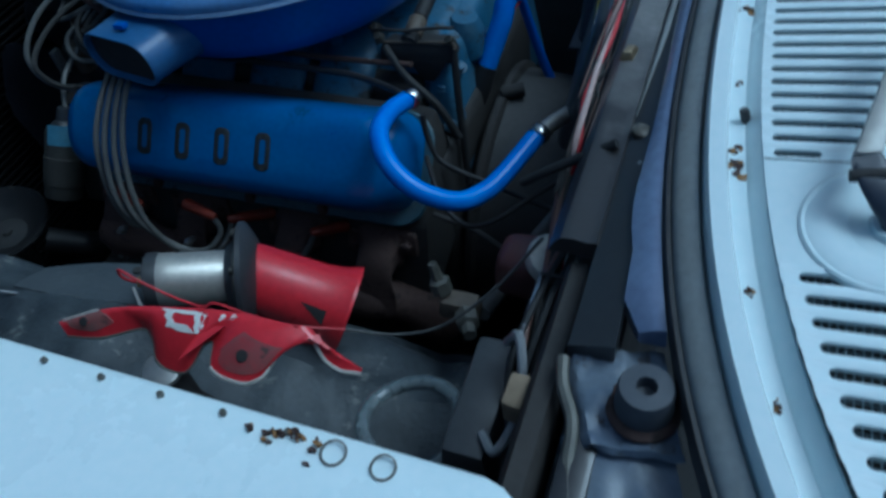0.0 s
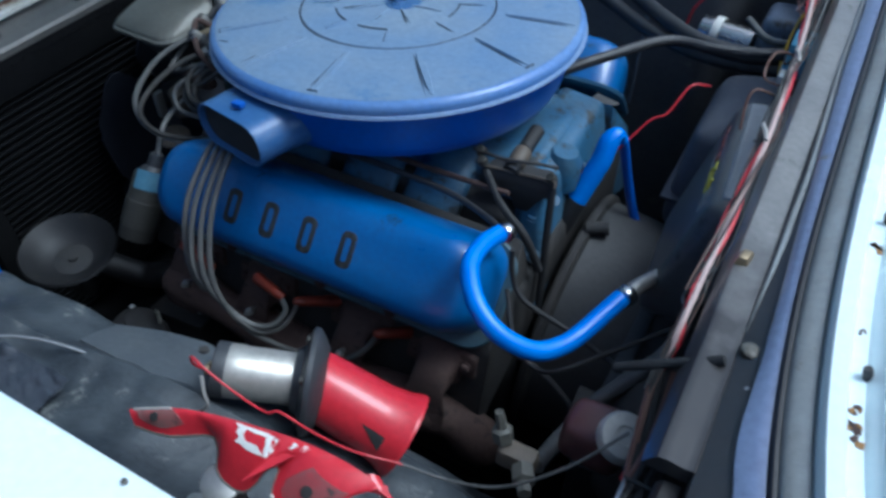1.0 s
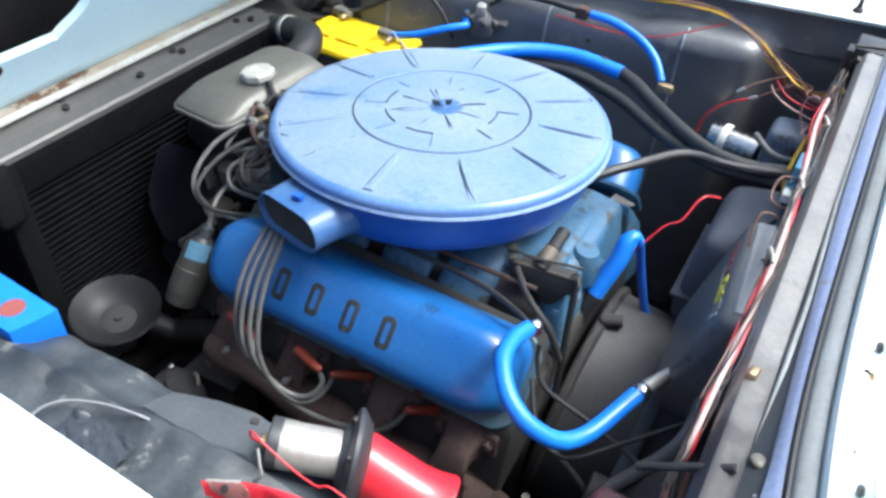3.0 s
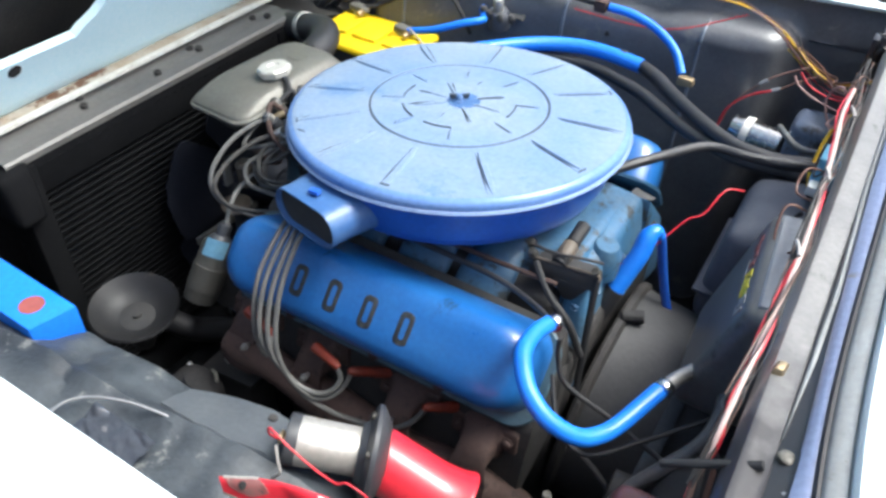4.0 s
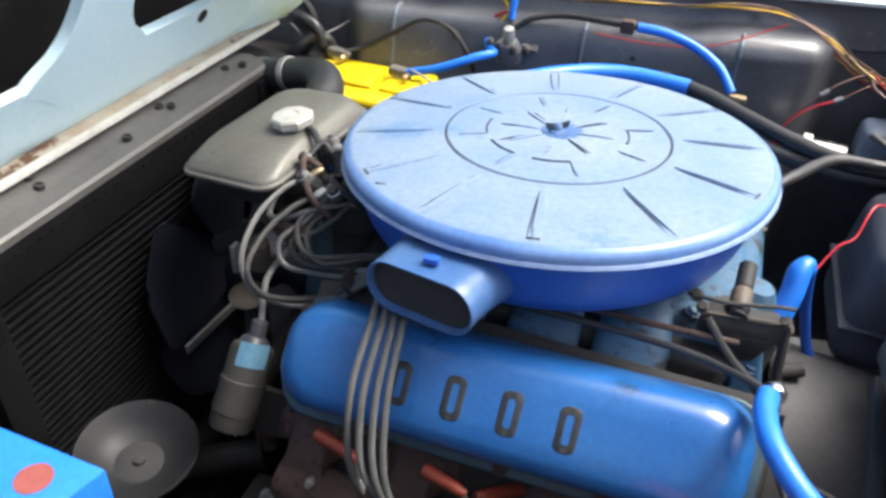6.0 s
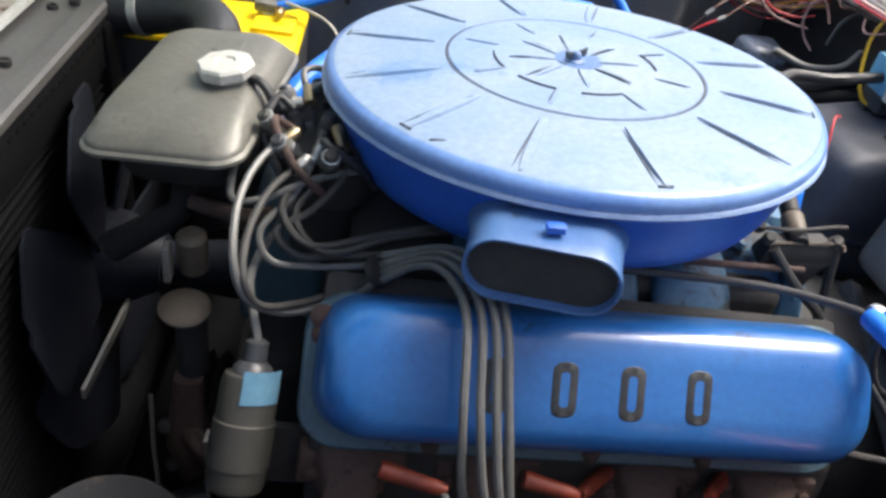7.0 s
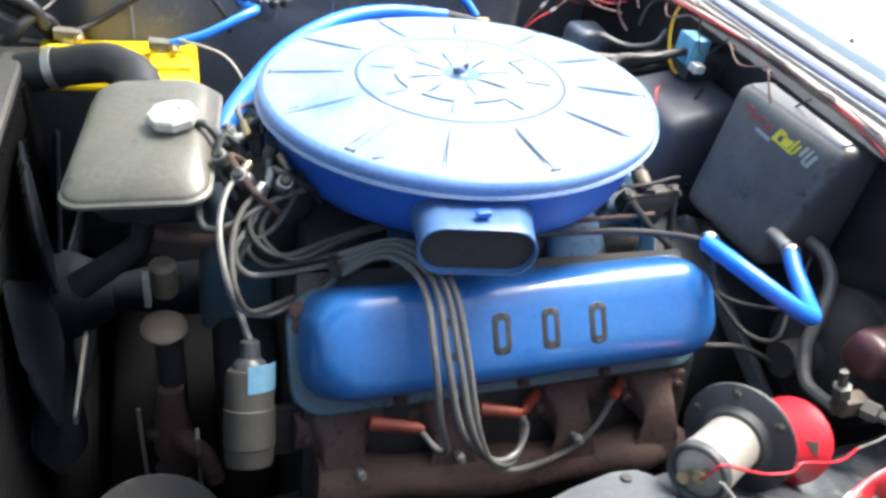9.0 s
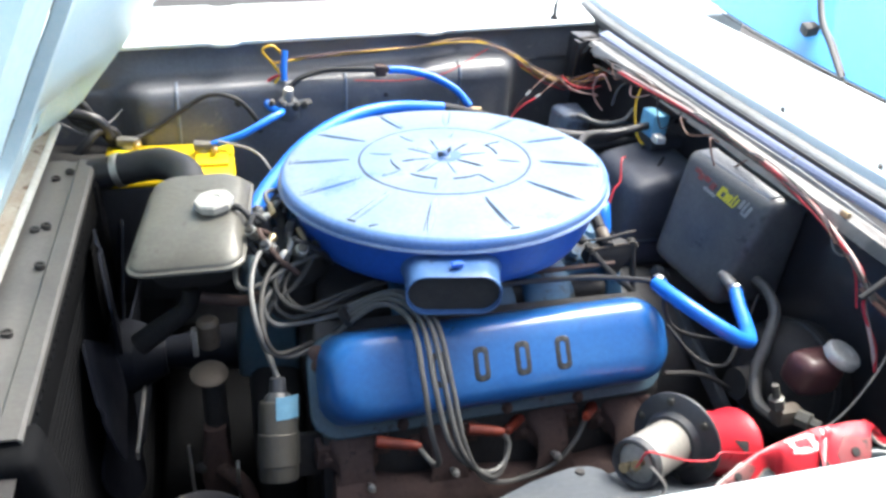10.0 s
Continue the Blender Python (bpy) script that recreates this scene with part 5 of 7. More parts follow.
part("strip", hexa([(-0.397, 0.022, 0.598), (-0.393, 0.022, 0.598), (-0.393, -0.115, 0.607), (-0.397, -0.115, 0.607)], [(-0.397, 0.022, 0.611), (-0.393, 0.022, 0.611), (-0.393, -0.115, 0.620), (-0.397, -0.115, 0.620)], 0.001), M["alu"], fan, "bright metal strip beside the fan blades")

pump = base("oil_filler", (-0.304, -0.10, 0.66), "tan dusty filler cap on a dark neck", "filler cap")
part("neck", lathe((-0.300, -0.095, 0.64), (0, 0, 1), [(0.014, 0), (0.014, 0.08)], 16), M["grime"], pump)
part("cap", lathe((-0.303, -0.102, 0.716), (0.05, -0.1, 1), [(0.018, 0), (0.0215, 0.003), (0.0222, 0.006), (0.019, 0.009), (0.008, 0.0105)], 24), M["tan"], pump, "tan greasy cap")
fuel = base("fuel_pump_parts", (-0.30, -0.05, 0.74), "small cylinder and lever of greasy metal", "engine part")
part("lever", tube([(-0.318, -0.02, 0.79), (-0.324, -0.025, 0.765), (-0.352, -0.03, 0.745), (-0.385, -0.03, 0.72)], 0.013, 10, 5, radii=lambda s: 0.010 + 0.005 * s), M["pit"], fuel)
part("cylinder", lathe((-0.300, -0.075, 0.745), (0, -0.1, 1), [(0.013, 0), (0.013, 0.035), (0.008, 0.04)], 14), M["tan"], fuel)
part("pipe", tube([(-0.305, -0.055, 0.80), (-0.285, -0.06, 0.798), (-0.255, -0.07, 0.800), (-0.235, -0.075, 0.81)], 0.007, 10, 5), M["rust"], fuel, "rusty brown pipe")
part("bracket", box((-0.318, -0.105, 0.75), (-0.312, -0.092, 0.785), 0.001), M["alu"], fuel)
# filler beams added low down, near-black in colour for the deep shade
cross = base("crossmember", (-0.36, 0, 0.36), "added crossmember beams low in the bay, black as in shade", "crossmember")
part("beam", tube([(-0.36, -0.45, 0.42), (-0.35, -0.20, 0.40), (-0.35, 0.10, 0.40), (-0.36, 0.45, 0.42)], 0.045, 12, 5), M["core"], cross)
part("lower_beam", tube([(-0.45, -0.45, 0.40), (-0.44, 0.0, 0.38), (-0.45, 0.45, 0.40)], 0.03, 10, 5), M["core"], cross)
part("lower_hose", tube([(-0.43, -0.20, 0.50), (-0.38, -0.17, 0.47), (-0.33, -0.16, 0.49), (-0.28, -0.14, 0.50)], 0.020, 12, 5), M["rubber"], cross, "black lower hose")
wp = base("water_pump", (-0.31, -0.09, 0.50), "rusty brown water pump casting on the engine front", "water pump")
part("casting", loft([[Vector((cx, cy, cz)) + Vector((p * w, q * w * 0.8, 0)) for p, q in rounded(2, 2, 0.7, 4)] for cx, cy, cz, w in ((-0.300, -0.105, 0.47, 0.012), (-0.300, -0.110, 0.52, 0.018), (-0.302, -0.115, 0.56, 0.022), (-0.304, -0.112, 0.60, 0.016), (-0.302, -0.106, 0.64, 0.013))]), M["rust"], wp, angle=60)
part("outlet", tube([(-0.304, -0.115, 0.575), (-0.290, -0.135, 0.585), (-0.272, -0.150, 0.575), (-0.262, -0.155, 0.54)], 0.010, 10, 5), M["rust"], wp)
for bx, by, bz in ((-0.322, -0.120, 0.585), (-0.282, -0.128, 0.55), (-0.318, -0.122, 0.53)):
    bolt("bolt", (bx, by, bz), (0, -1, 0.3), 0.006, wp, M["grime"])
part("bracket", box((-0.280, -0.155, 0.52), (-0.2765, -0.140, 0.61), 0.001), M["alu"], wp, "bare metal bracket")
part("stay", tube([(-0.335, -0.115, 0.62), (-0.334, -0.125, 0.56), (-0.332, -0.13, 0.50)], 0.0022, 6), M["alu"], wp, "thin bright stay")
belt = base("fan_belt", (-0.30, -0.02, 0.55), "black worn rubber fan belt", "belt")
part("band", tube([(-0.305, -0.075, 0.66), (-0.305, -0.10, 0.58), (-0.305, -0.11, 0.50), (-0.305, -0.06, 0.44)], 0.008, 6, 5), M["rubber"], belt)
pulley = base("pulley", (-0.30, -0.02, 0.46), "grimy pulley on the engine front", "pulley")
part("wheel", lathe((-0.315, -0.02, 0.48), (1, 0, 0), [(0.07, 0), (0.075, 0.004), (0.06, 0.012), (0.075, 0.02), (0.07, 0.025)], 32), M["pit"], pulley)

dish = base("horn_dish", (-0.302, -0.295, 0.60), "dusty black bowl shaped horn trumpet", "horn")
part("bowl", lathe((-0.318, -0.294, 0.634), (0.12, -0.08, 1), [(0.013, 0), (0.022, 0.004), (0.044, 0.018), (0.055, 0.031), (0.059, 0.035), (0.057, 0.038), (0.053, 0.035), (0.042, 0.024), (0.020, 0.012), (0.008, 0.013), (0.002, 0.014)], 44), M["dish"], dish)
part("centre_boss", lathe((-0.318, -0.294, 0.634), (0.12, -0.08, 1), [(0.026, 0.012), (0.023, 0.0142), (0.010, 0.0150), (0.006, 0.0152), (0.0055, 0.019), (0.002, 0.0195)], 28), M["bore"], dish, "dusty brown centre")
part("stalk", tube([(-0.318, -0.294, 0.640), (-0.318, -0.29, 0.60), (-0.35, -0.28, 0.56), (-0.40, -0.27, 0.55)], 0.012, 10), M["grime"], dish)

mount = base("engine_mount", (-0.19, -0.245, 0.38), "oily black engine mount bracket with two shiny nuts", "engine mount")
part("leg", hexa([(-0.235, -0.270, 0.355), (-0.150, -0.270, 0.355), (-0.150, -0.215, 0.355), (-0.235, -0.215, 0.355)], [(-0.225, -0.262, 0.560), (-0.160, -0.262, 0.568), (-0.160, -0.222, 0.568), (-0.225, -0.222, 0.560)], 0.006), M["pit"], mount)
part("plate", hexa([(-0.242, -0.268, 0.5605), (-0.148, -0.268, 0.5760), (-0.148, -0.210, 0.5760), (-0.242, -0.210, 0.5605)], [(-0.242, -0.268, 0.5660), (-0.148, -0.268, 0.5815), (-0.148, -0.210, 0.5815), (-0.242, -0.210, 0.5660)], 0.0015), M["grime"], mount, "grimy black plate")
for nx, nz in ((-0.212, 0.5705), (-0.170, 0.5775)):
    part("nut", lathe((nx, -0.240, nz), (-0.16, 0, 1), [(0.009, 0), (0.009, 0.006), (0.006, 0.007), (0.005, 0.012)], 6), M["alu"], mount, "shiny worn nut")
steering = base("steering_box", (-0.20, -0.31, 0.50), "grimy cast steering box low beside the engine", "steering box")
part("body", loft([[Vector((-0.195 + 0.034 * p * w, -0.318 + 0.026 * q * w, z)) for p, q in rounded(2, 2, 0.7, 4)] for z, w in ((0.36, 0.9), (0.56, 1.0), (0.60, 1.05), (0.615, 0.9), (0.620, 0.55))]), M["pit"], steering, angle=60)
part("cover", lathe((-0.190, -0.314, 0.618), (0.3, 0.25, 1), [(0.020, 0), (0.020, 0.004), (0.014, 0.007), (0.006, 0.009)], 20), M["pit"], steering, "grimy round cover")
part("worn_edge", tube([(-0.176, -0.300, 0.632), (-0.166, -0.304, 0.636), (-0.156, -0.312, 0.634)], 0.0020, 8, 4), M["tank"], steering, "thin bright edge")
part("bolt", lathe((-0.222, -0.300, 0.612), (0, 0, 1), [(0.0035, 0), (0.0035, 0.003), (0.002, 0.004)], 6), M["alu"], steering)

# ---- expansion tank, upper hose, battery ----
tank = base("expansion_tank", (-0.31, -0.01, 0.79), "dusty olive grey coolant tank with rounded corners", "coolant tank")
T0 = Vector((-0.307, -0.001, 0.8705))
TX, TY = Vector((0.976, -0.17, 0.125)).normalized(), Vector((0.11, 0.99, 0.035)).normalized()
TZ = TX.cross(TY).normalized()


def tank_ring(w, h, r, up, dy=0.0):
    return [T0 + TX * p + TY * (q + dy) + TZ * up for p, q in rounded(w, h, r, 6)]


part("shell", loft([tank_ring(0.126, 0.200, 0.022, -0.003), tank_ring(0.126, 0.200, 0.022, 0.002), tank_ring(0.122, 0.195, 0.022, 0.006), tank_ring(0.112, 0.168, 0.026, 0.015, 0.008), tank_ring(0.105, 0.154, 0.028, 0.0185, 0.013), tank_ring(0.094, 0.138, 0.028, 0.0205, 0.014), tank_ring(0.07, 0.11, 0.022, 0.0216, 0.014), tank_ring(0.03, 0.06, 0.01, 0.0220, 0.014)]), M["tank"], tank, angle=60)
# black colour stands in for the shadow under the tank's seam
part("lower_shell", loft([tank_ring(0.08, 0.12, 0.03, -0.05), tank_ring(0.098, 0.148, 0.028, -0.040), tank_ring(0.112, 0.186, 0.024, -0.002)]), M["grime"], tank, "lower half, black for the shadow below the seam")
part("seam", loft([tank_ring(0.126, 0.200, 0.022, -0.004), tank_ring(0.132, 0.206, 0.024, -0.003), tank_ring(0.132, 0.206, 0.024, 0.0), tank_ring(0.126, 0.200, 0.022, 0.002)], True, False), M["tank"], tank, "crimped seam")
part("embossed_square", loft([[T0 + TX * (0.012 + p) + TY * (0.052 + q) + TZ * h for p, q in rounded(0.026, 0.022, 0.003, 3)] for h in (0.017, 0.0224)]), M["tank"], tank, "embossed square")
CP = T0 + TX * 0.030 + TY * -0.006 + TZ * 0.0195
part("filler_neck", lathe(CP - TZ * 0.004, TZ, [(0.022, 0), (0.020, 0.004), (0.0185, 0.010)], 24), M["tank"], tank)
part("cap", lathe(CP + TZ * 0.005, TZ, [(0.021, 0), (0.0232, 0.002), (0.0235, 0.009), (0.0215, 0.0115), (0.009, 0.0122), (0.0075, 0.0105), (0.004, 0.0105)], 8), M["capm"], tank, "dull silver pressure cap", angle=25)
part("overflow_pipe", tube([CP + TX * 0.018 + TZ * 0.003, CP + TX * 0.030 - TY * 0.004 + TZ * 0.002, CP + TX * 0.040 - TY * 0.010 - TZ * 0.012, CP + TX * 0.042 - TY * 0.012 - TZ * 0.035], 0.004, 8), M["rubber"], tank, "thin black overflow hose")

hose = base("upper_radiator_hose", (-0.40, 0.14, 0.85), "thick black radiator hose with a silver clamp", "radiator hose")
part("hose", tube([(-0.312, 0.095, 0.868), (-0.322, 0.140, 0.872), (-0.352, 0.178, 0.868), (-0.395, 0.198, 0.854), (-0.445, 0.205, 0.842)], 0.0225, 18, 6), M["rubber"], hose)
part("clamp", lathe((-0.410, 0.2005, 0.8505), (-0.045, 0.008, -0.011), [(0.0230, -0.005), (0.0242, -0.0045), (0.0242, 0.0045), (0.0230, 0.005)], 24, caps=False), M["alu"], hose, "silver hose clamp")

battery = base("battery", (-0.35, 0.30, 0.62), "black car battery with a bright yellow top", "battery")
part("case", box((-0.448, 0.238, 0.60), (-0.253, 0.372, 0.8028), 0.004), M["plastic"], battery)
part("top", hexa([(-0.450, 0.236, 0.803), (-0.251, 0.236, 0.803), (-0.251, 0.374, 0.803), (-0.450, 0.374, 0.803)], [(-0.446, 0.240, 0.814), (-0.255, 0.240, 0.814), (-0.255, 0.370, 0.814), (-0.446, 0.370, 0.814)], 0.006), M["yellow"], battery, "bright yellow lid")
for k in range(3):
    part("cell_cover", box((-0.436 + 0.062 * k, 0.275, 0.813), (-0.386 + 0.062 * k, 0.340, 0.820), 0.004), M["yellow"], battery)
for bx, by in ((-0.415, 0.352), (-0.300, 0.325)):
    post = part("terminal", lathe((bx, by, 0.811), (0, 0, 1), [(0.010, 0), (0.0095, 0.02), (0.008, 0.022)], 16), M["alu"], battery, "lead terminal post")
    part("clamp", hexa([(bx - 0.014, by - 0.011, 0.823), (bx + 0.022, by - 0.009, 0.823), (bx + 0.022, by + 0.009, 0.823), (bx - 0.014, by + 0.011, 0.823)], [(bx - 0.014, by - 0.010, 0.836), (bx + 0.020, by - 0.008, 0.833), (bx + 0.020, by + 0.008, 0.833), (bx - 0.014, by + 0.010, 0.836)], 0.004), M["tank"], post, "corroded clamp")
    bolt("bolt", (bx + 0.018, by - 0.013, 0.829), (0, -1, 0), 0.005, post, M["brass"], 0.012)


# ---- hoses and cables ----
cable("battery_cable", [(-0.286, 0.322, 0.830), (-0.240, 0.330, 0.842), (-0.195, 0.352, 0.858), (-0.172, 0.372, 0.862), (-0.180, 0.392, 0.858), (-0.192, 0.412, 0.862), (-0.190, 0.425, 0.875)], 0.0062, M["hose_blue"], "bright blue battery cable to the starter relay")
cable("battery_cable", [(-0.405, 0.352, 0.830), (-0.375, 0.372, 0.838), (-0.335, 0.380, 0.862), (-0.286, 0.384, 0.890), (-0.242, 0.384, 0.882), (-0.214, 0.385, 0.848), (-0.206, 0.395, 0.820)], 0.0036, M["wire_black"], "black battery cable looping along the inner panel")
tw = cable("taped_bundle", [(-0.498, 0.372, 0.945), (-0.500, 0.366, 0.905), (-0.486, 0.360, 0.866), (-0.462, 0.358, 0.850), (-0.444, 0.362, 0.838), (-0.432, 0.372, 0.806)], 0.0075, M["grime"], "black taped wiring bundle hanging beside the battery", "wiring", segs=12)
part("branch", tube([(-0.490, 0.362, 0.872), (-0.470, 0.352, 0.872), (-0.448, 0.350, 0.862), (-0.438, 0.352, 0.836)], 0.0095, 10, 5), M["black"], tw, "black taped branch")
part("branch", tube([(-0.500, 0.366, 0.905), (-0.478, 0.372, 0.890), (-0.462, 0.372, 0.862), (-0.470, 0.366, 0.826), (-0.486, 0.362, 0.806)], 0.006, 10, 5), M["grime"], tw, "grimy branch")
cable("thin_wire", [(-0.275, 0.31, 0.842), (-0.22, 0.27, 0.838), (-0.19, 0.24, 0.80), (-0.17, 0.22, 0.77)], 0.0018, M["wire_white"], "thin pale wire below the battery cable", "wire")

hh = cable("heater_hose", [(-0.205, -0.012, 0.836), (-0.232, 0.000, 0.838), (-0.244, 0.020, 0.846), (-0.234, 0.052, 0.856), (-0.205, 0.121, 0.862), (-0.143, 0.248, 0.862), (-0.061, 0.345, 0.862), (0.020, 0.383, 0.862), (0.108, 0.376, 0.861)], 0.0114, M["hose_blue"], "blue sleeved heater hose curving behind the air cleaner", "hose", segs=14)
part("rubber_end", tube([(0.107, 0.3765, 0.861), (0.140, 0.355, 0.861), (0.174, 0.322, 0.861), (0.238, 0.268, 0.861), (0.292, 0.236, 0.861), (0.348, 0.231, 0.862), (0.39, 0.245, 0.864), (0.44, 0.26, 0.866)], 0.0100, 14, 6), M["rubber"], hh, "bare black rubber hose")
part("band", lathe((0.074, 0.3845, 0.8618), (0.06, -0.012, 0), [(0.0110, -0.006), (0.0116, -0.005), (0.0116, 0.005), (0.0110, 0.006)], 18, caps=False), M["wire_black"], hh, "black tape band")
cable("heater_hose", [(-0.10, 0.330, 0.845), (-0.03, 0.362, 0.840), (0.030, 0.368, 0.840), (0.085, 0.352, 0.840), (0.135, 0.326, 0.842), (0.220, 0.264, 0.844), (0.303, 0.232, 0.846), (0.378, 0.236, 0.848), (0.44, 0.235, 0.85)], 0.0092, M["rubber"], "black rubber heater hose", "hose", segs=14)
cable("vacuum_hose", [(0.190, 0.028, 0.902), (0.228, 0.085, 0.904), (0.270, 0.145, 0.902), (0.323, 0.156, 0.900), (0.383, 0.172, 0.902), (0.452, 0.19, 0.905)], 0.0062, M["rubber"], "thin black hose from the air cleaner to the firewall", "hose")
el = base("bypass_hose", (0.25, -0.01, 0.792), "short blue sleeved hose bent over behind the manifold", "hose")
part("sleeve", tube([(0.238, -0.017, 0.766), (0.245, -0.002, 0.790), (0.252, 0.013, 0.814), (0.254, 0.025, 0.832), (0.260, 0.034, 0.839), (0.266, 0.040, 0.829)], 0.0118, 14, 6, radii=lambda q: 0.0118 - 0.0055 * max(0.0, min(1.0, (q - 0.62) / 0.3))), M["hose_blue"], el)
part("return_leg", tube([(0.265, 0.039, 0.833), (0.268, 0.043, 0.818), (0.276, 0.048, 0.78), (0.290, 0.048, 0.735), (0.300, 0.045, 0.715)], 0.0056, 12, 5), M["deep_blue"], el, "thinner dark blue tube")
part("elbow", tube([(0.214, -0.046, 0.722), (0.222, -0.038, 0.727), (0.231, -0.027, 0.742), (0.236, -0.019, 0.760), (0.240, -0.013, 0.772)], 0.0132, 14, 5), M["rubber"], el, "black rubber elbow")
part("plug", tube([(0.282, -0.012, 0.745), (0.258, -0.022, 0.742)], 0.008, 12), M["grime"], el)

pcv = cable("blue_hose_loop", [(0.222, -0.184, 0.852), (0.218, -0.212, 0.860), (0.222, -0.245, 0.864), (0.241, -0.272, 0.857), (0.264, -0.283, 0.845), (0.286, -0.280, 0.832), (0.303, -0.269, 0.822), (0.316, -0.250, 0.817), (0.325, -0.230, 0.817), (0.334, -0.204, 0.820), (0.343, -0.180, 0.825)], 0.0088, M["hose_blue"], "bright blue hose looping from valve cover to heater box", "hose", segs=14)
part("clamp", lathe((0.226, -0.184, 0.853), (0, -1, 0.15), [(0.0085, -0.008), (0.0095, -0.006), (0.0095, 0.0), (0.0085, 0.002)], 16), M["chrome"], pcv, "steel hose clamp")
part("clamp", lathe((0.345, -0.180, 0.826), (0.2, 0.9, -0.1), [(0.0082, -0.002), (0.0098, 0.0), (0.0098, 0.008), (0.0082, 0.010)], 16), M["chrome"], pcv, "steel hose clamp")
part("spigot", tube([(0.346, -0.176, 0.826), (0.352, -0.155, 0.822), (0.362, -0.128, 0.815)], 0.0075, 12), M["alu"], pcv, "grey spigot")
cable("vent_tube", [(0.224, -0.184, 0.853), (0.20, -0.168, 0.850), (0.15, -0.150, 0.846), (0.08, -0.142, 0.842), (0.0, -0.140, 0.840), (-0.06, -0.138, 0.838)], 0.0034, M["rubber"], "thin black tube along the valve cover", "hose")
cable("thin_rod", [(0.20, -0.118, 0.842), (0.10, -0.122, 0.842), (0.0, -0.120, 0.842)], 0.003, M["rust"], "thin rusty rod along the manifold", "rod")

far = cable("sleeved_cable", [(-0.155, 0.425, 0.885), (-0.13, 0.430, 0.903), (-0.08, 0.440, 0.911), (0.0, 0.438, 0.911), (0.02, 0.438, 0.911)], 0.0045, M["wire_black"], "cable along the inner panel, black then blue", "cable")
part("blue_sleeve", tube([(0.02, 0.438, 0.911), (0.06, 0.440, 0.908), (0.105, 0.436, 0.896), (0.142, 0.421, 0.878), (0.165, 0.401, 0.854)], 0.0068, 12, 6), M["hose_blue"], far, "bright blue sleeve")
part("clip", hexa([(-0.004, 0.431, 0.900), (0.016, 0.431, 0.900), (0.016, 0.448, 0.900), (-0.004, 0.448, 0.900)], [(-0.004, 0.431, 0.919), (0.016, 0.431, 0.919), (0.016, 0.448, 0.919), (-0.004, 0.448, 0.919)], 0.003), M["rust"], far, "rusty clip")
part("end_plug", hexa([(0.162, 0.387, 0.840), (0.188, 0.390, 0.842), (0.188, 0.406, 0.842), (0.162, 0.404, 0.840)], [(0.162, 0.389, 0.855), (0.186, 0.391, 0.853), (0.186, 0.404, 0.853), (0.162, 0.402, 0.855)], 0.003), M["brass"], far, "tarnished plug")

solenoid = base("starter_relay", (-0.16, 0.425, 0.84), "starter relay with shiny can and black bracket", "relay")
part("can", lathe((-0.158, 0.412, 0.838), (0, -0.25, 1), [(0.012, 0), (0.019, 0.003), (0.020, 0.024), (0.016, 0.030), (0.015, 0.034)], 24), M["gloss_black"], solenoid, "round black can")
part("cap", lathe((-0.158, 0.4035, 0.872), (0, -0.25, 1), [(0.0085, 0), (0.0085, 0.020), (0.007, 0.022), (0.004, 0.0225)], 20), M["alu"], solenoid, "dull metal cap")
part("bracket", hexa([(-0.200, 0.412, 0.858), (-0.116, 0.412, 0.858), (-0.116, 0.440, 0.866), (-0.200, 0.440, 0.866)], [(-0.198, 0.412, 0.862), (-0.118, 0.412, 0.862), (-0.118, 0.440, 0.870), (-0.198, 0.440, 0.870)], 0.0012), M["trans"], solenoid, "flat mounting ears")
for sx, sy, sz in ((-0.186, 0.405, 0.860), (-0.131, 0.402, 0.860), (-0.168, 0.392, 0.862), (-0.147, 0.390, 0.862)):
    stud = part("stud", lathe((sx, sy, sz), (0.1, -0.5, 0.9), [(0.006, 0), (0.006, 0.005), (0.0035, 0.006), (0.0035, 0.016)], 8), M["trans"], solenoid, "threaded stud")
    part("nut", lathe((sx + 0.0006, sy - 0.0034, sz + 0.006), (0.1, -0.5, 0.9), [(0.0062, 0), (0.0062, 0.005), (0.004, 0.0055)], 6), M["trans"], stud)

# ---- firewall side: heater box, blower, relays ----
heater = base("heater_box", (0.39, -0.07, 0.77), "dark grey plastic heater box with small worn label", "heater box")
part("shell", hexa([(0.348, -0.142, 0.772), (0.452, -0.142, 0.772), (0.452, 0.006, 0.772), (0.336, 0.006, 0.772)], [(0.388, -0.144, 0.927), (0.4515, -0.144, 0.934), (0.4515, 0.032, 0.934), (0.374, 0.032, 0.927)], 0.016, 5), M["heater"], heater)
HN = Vector((-1, -0.0795, 0.2587)).normalized()


def on_heater(y, z, off):
    """A point on the front of the box, off metres in front of it."""
    return Vector((0.336 + 0.0795 * (0.006 - y) + 0.2587 * (z - 0.772), y, z)) + HN * off


# top strip kept pale: the sky's reflection is put into its colour
part("top_edge", hexa([(0.3920, -0.132, 0.922), (0.412, -0.132, 0.922), (0.412, 0.022, 0.922), (0.3800, 0.022, 0.922)], [(0.3955, -0.130, 0.9295), (0.410, -0.130, 0.9325), (0.410, 0.020, 0.9325), (0.3835, 0.020, 0.9295)], 0.002), M["ltgrey"], heater, "pale upper edge with sky reflection put into its grey")
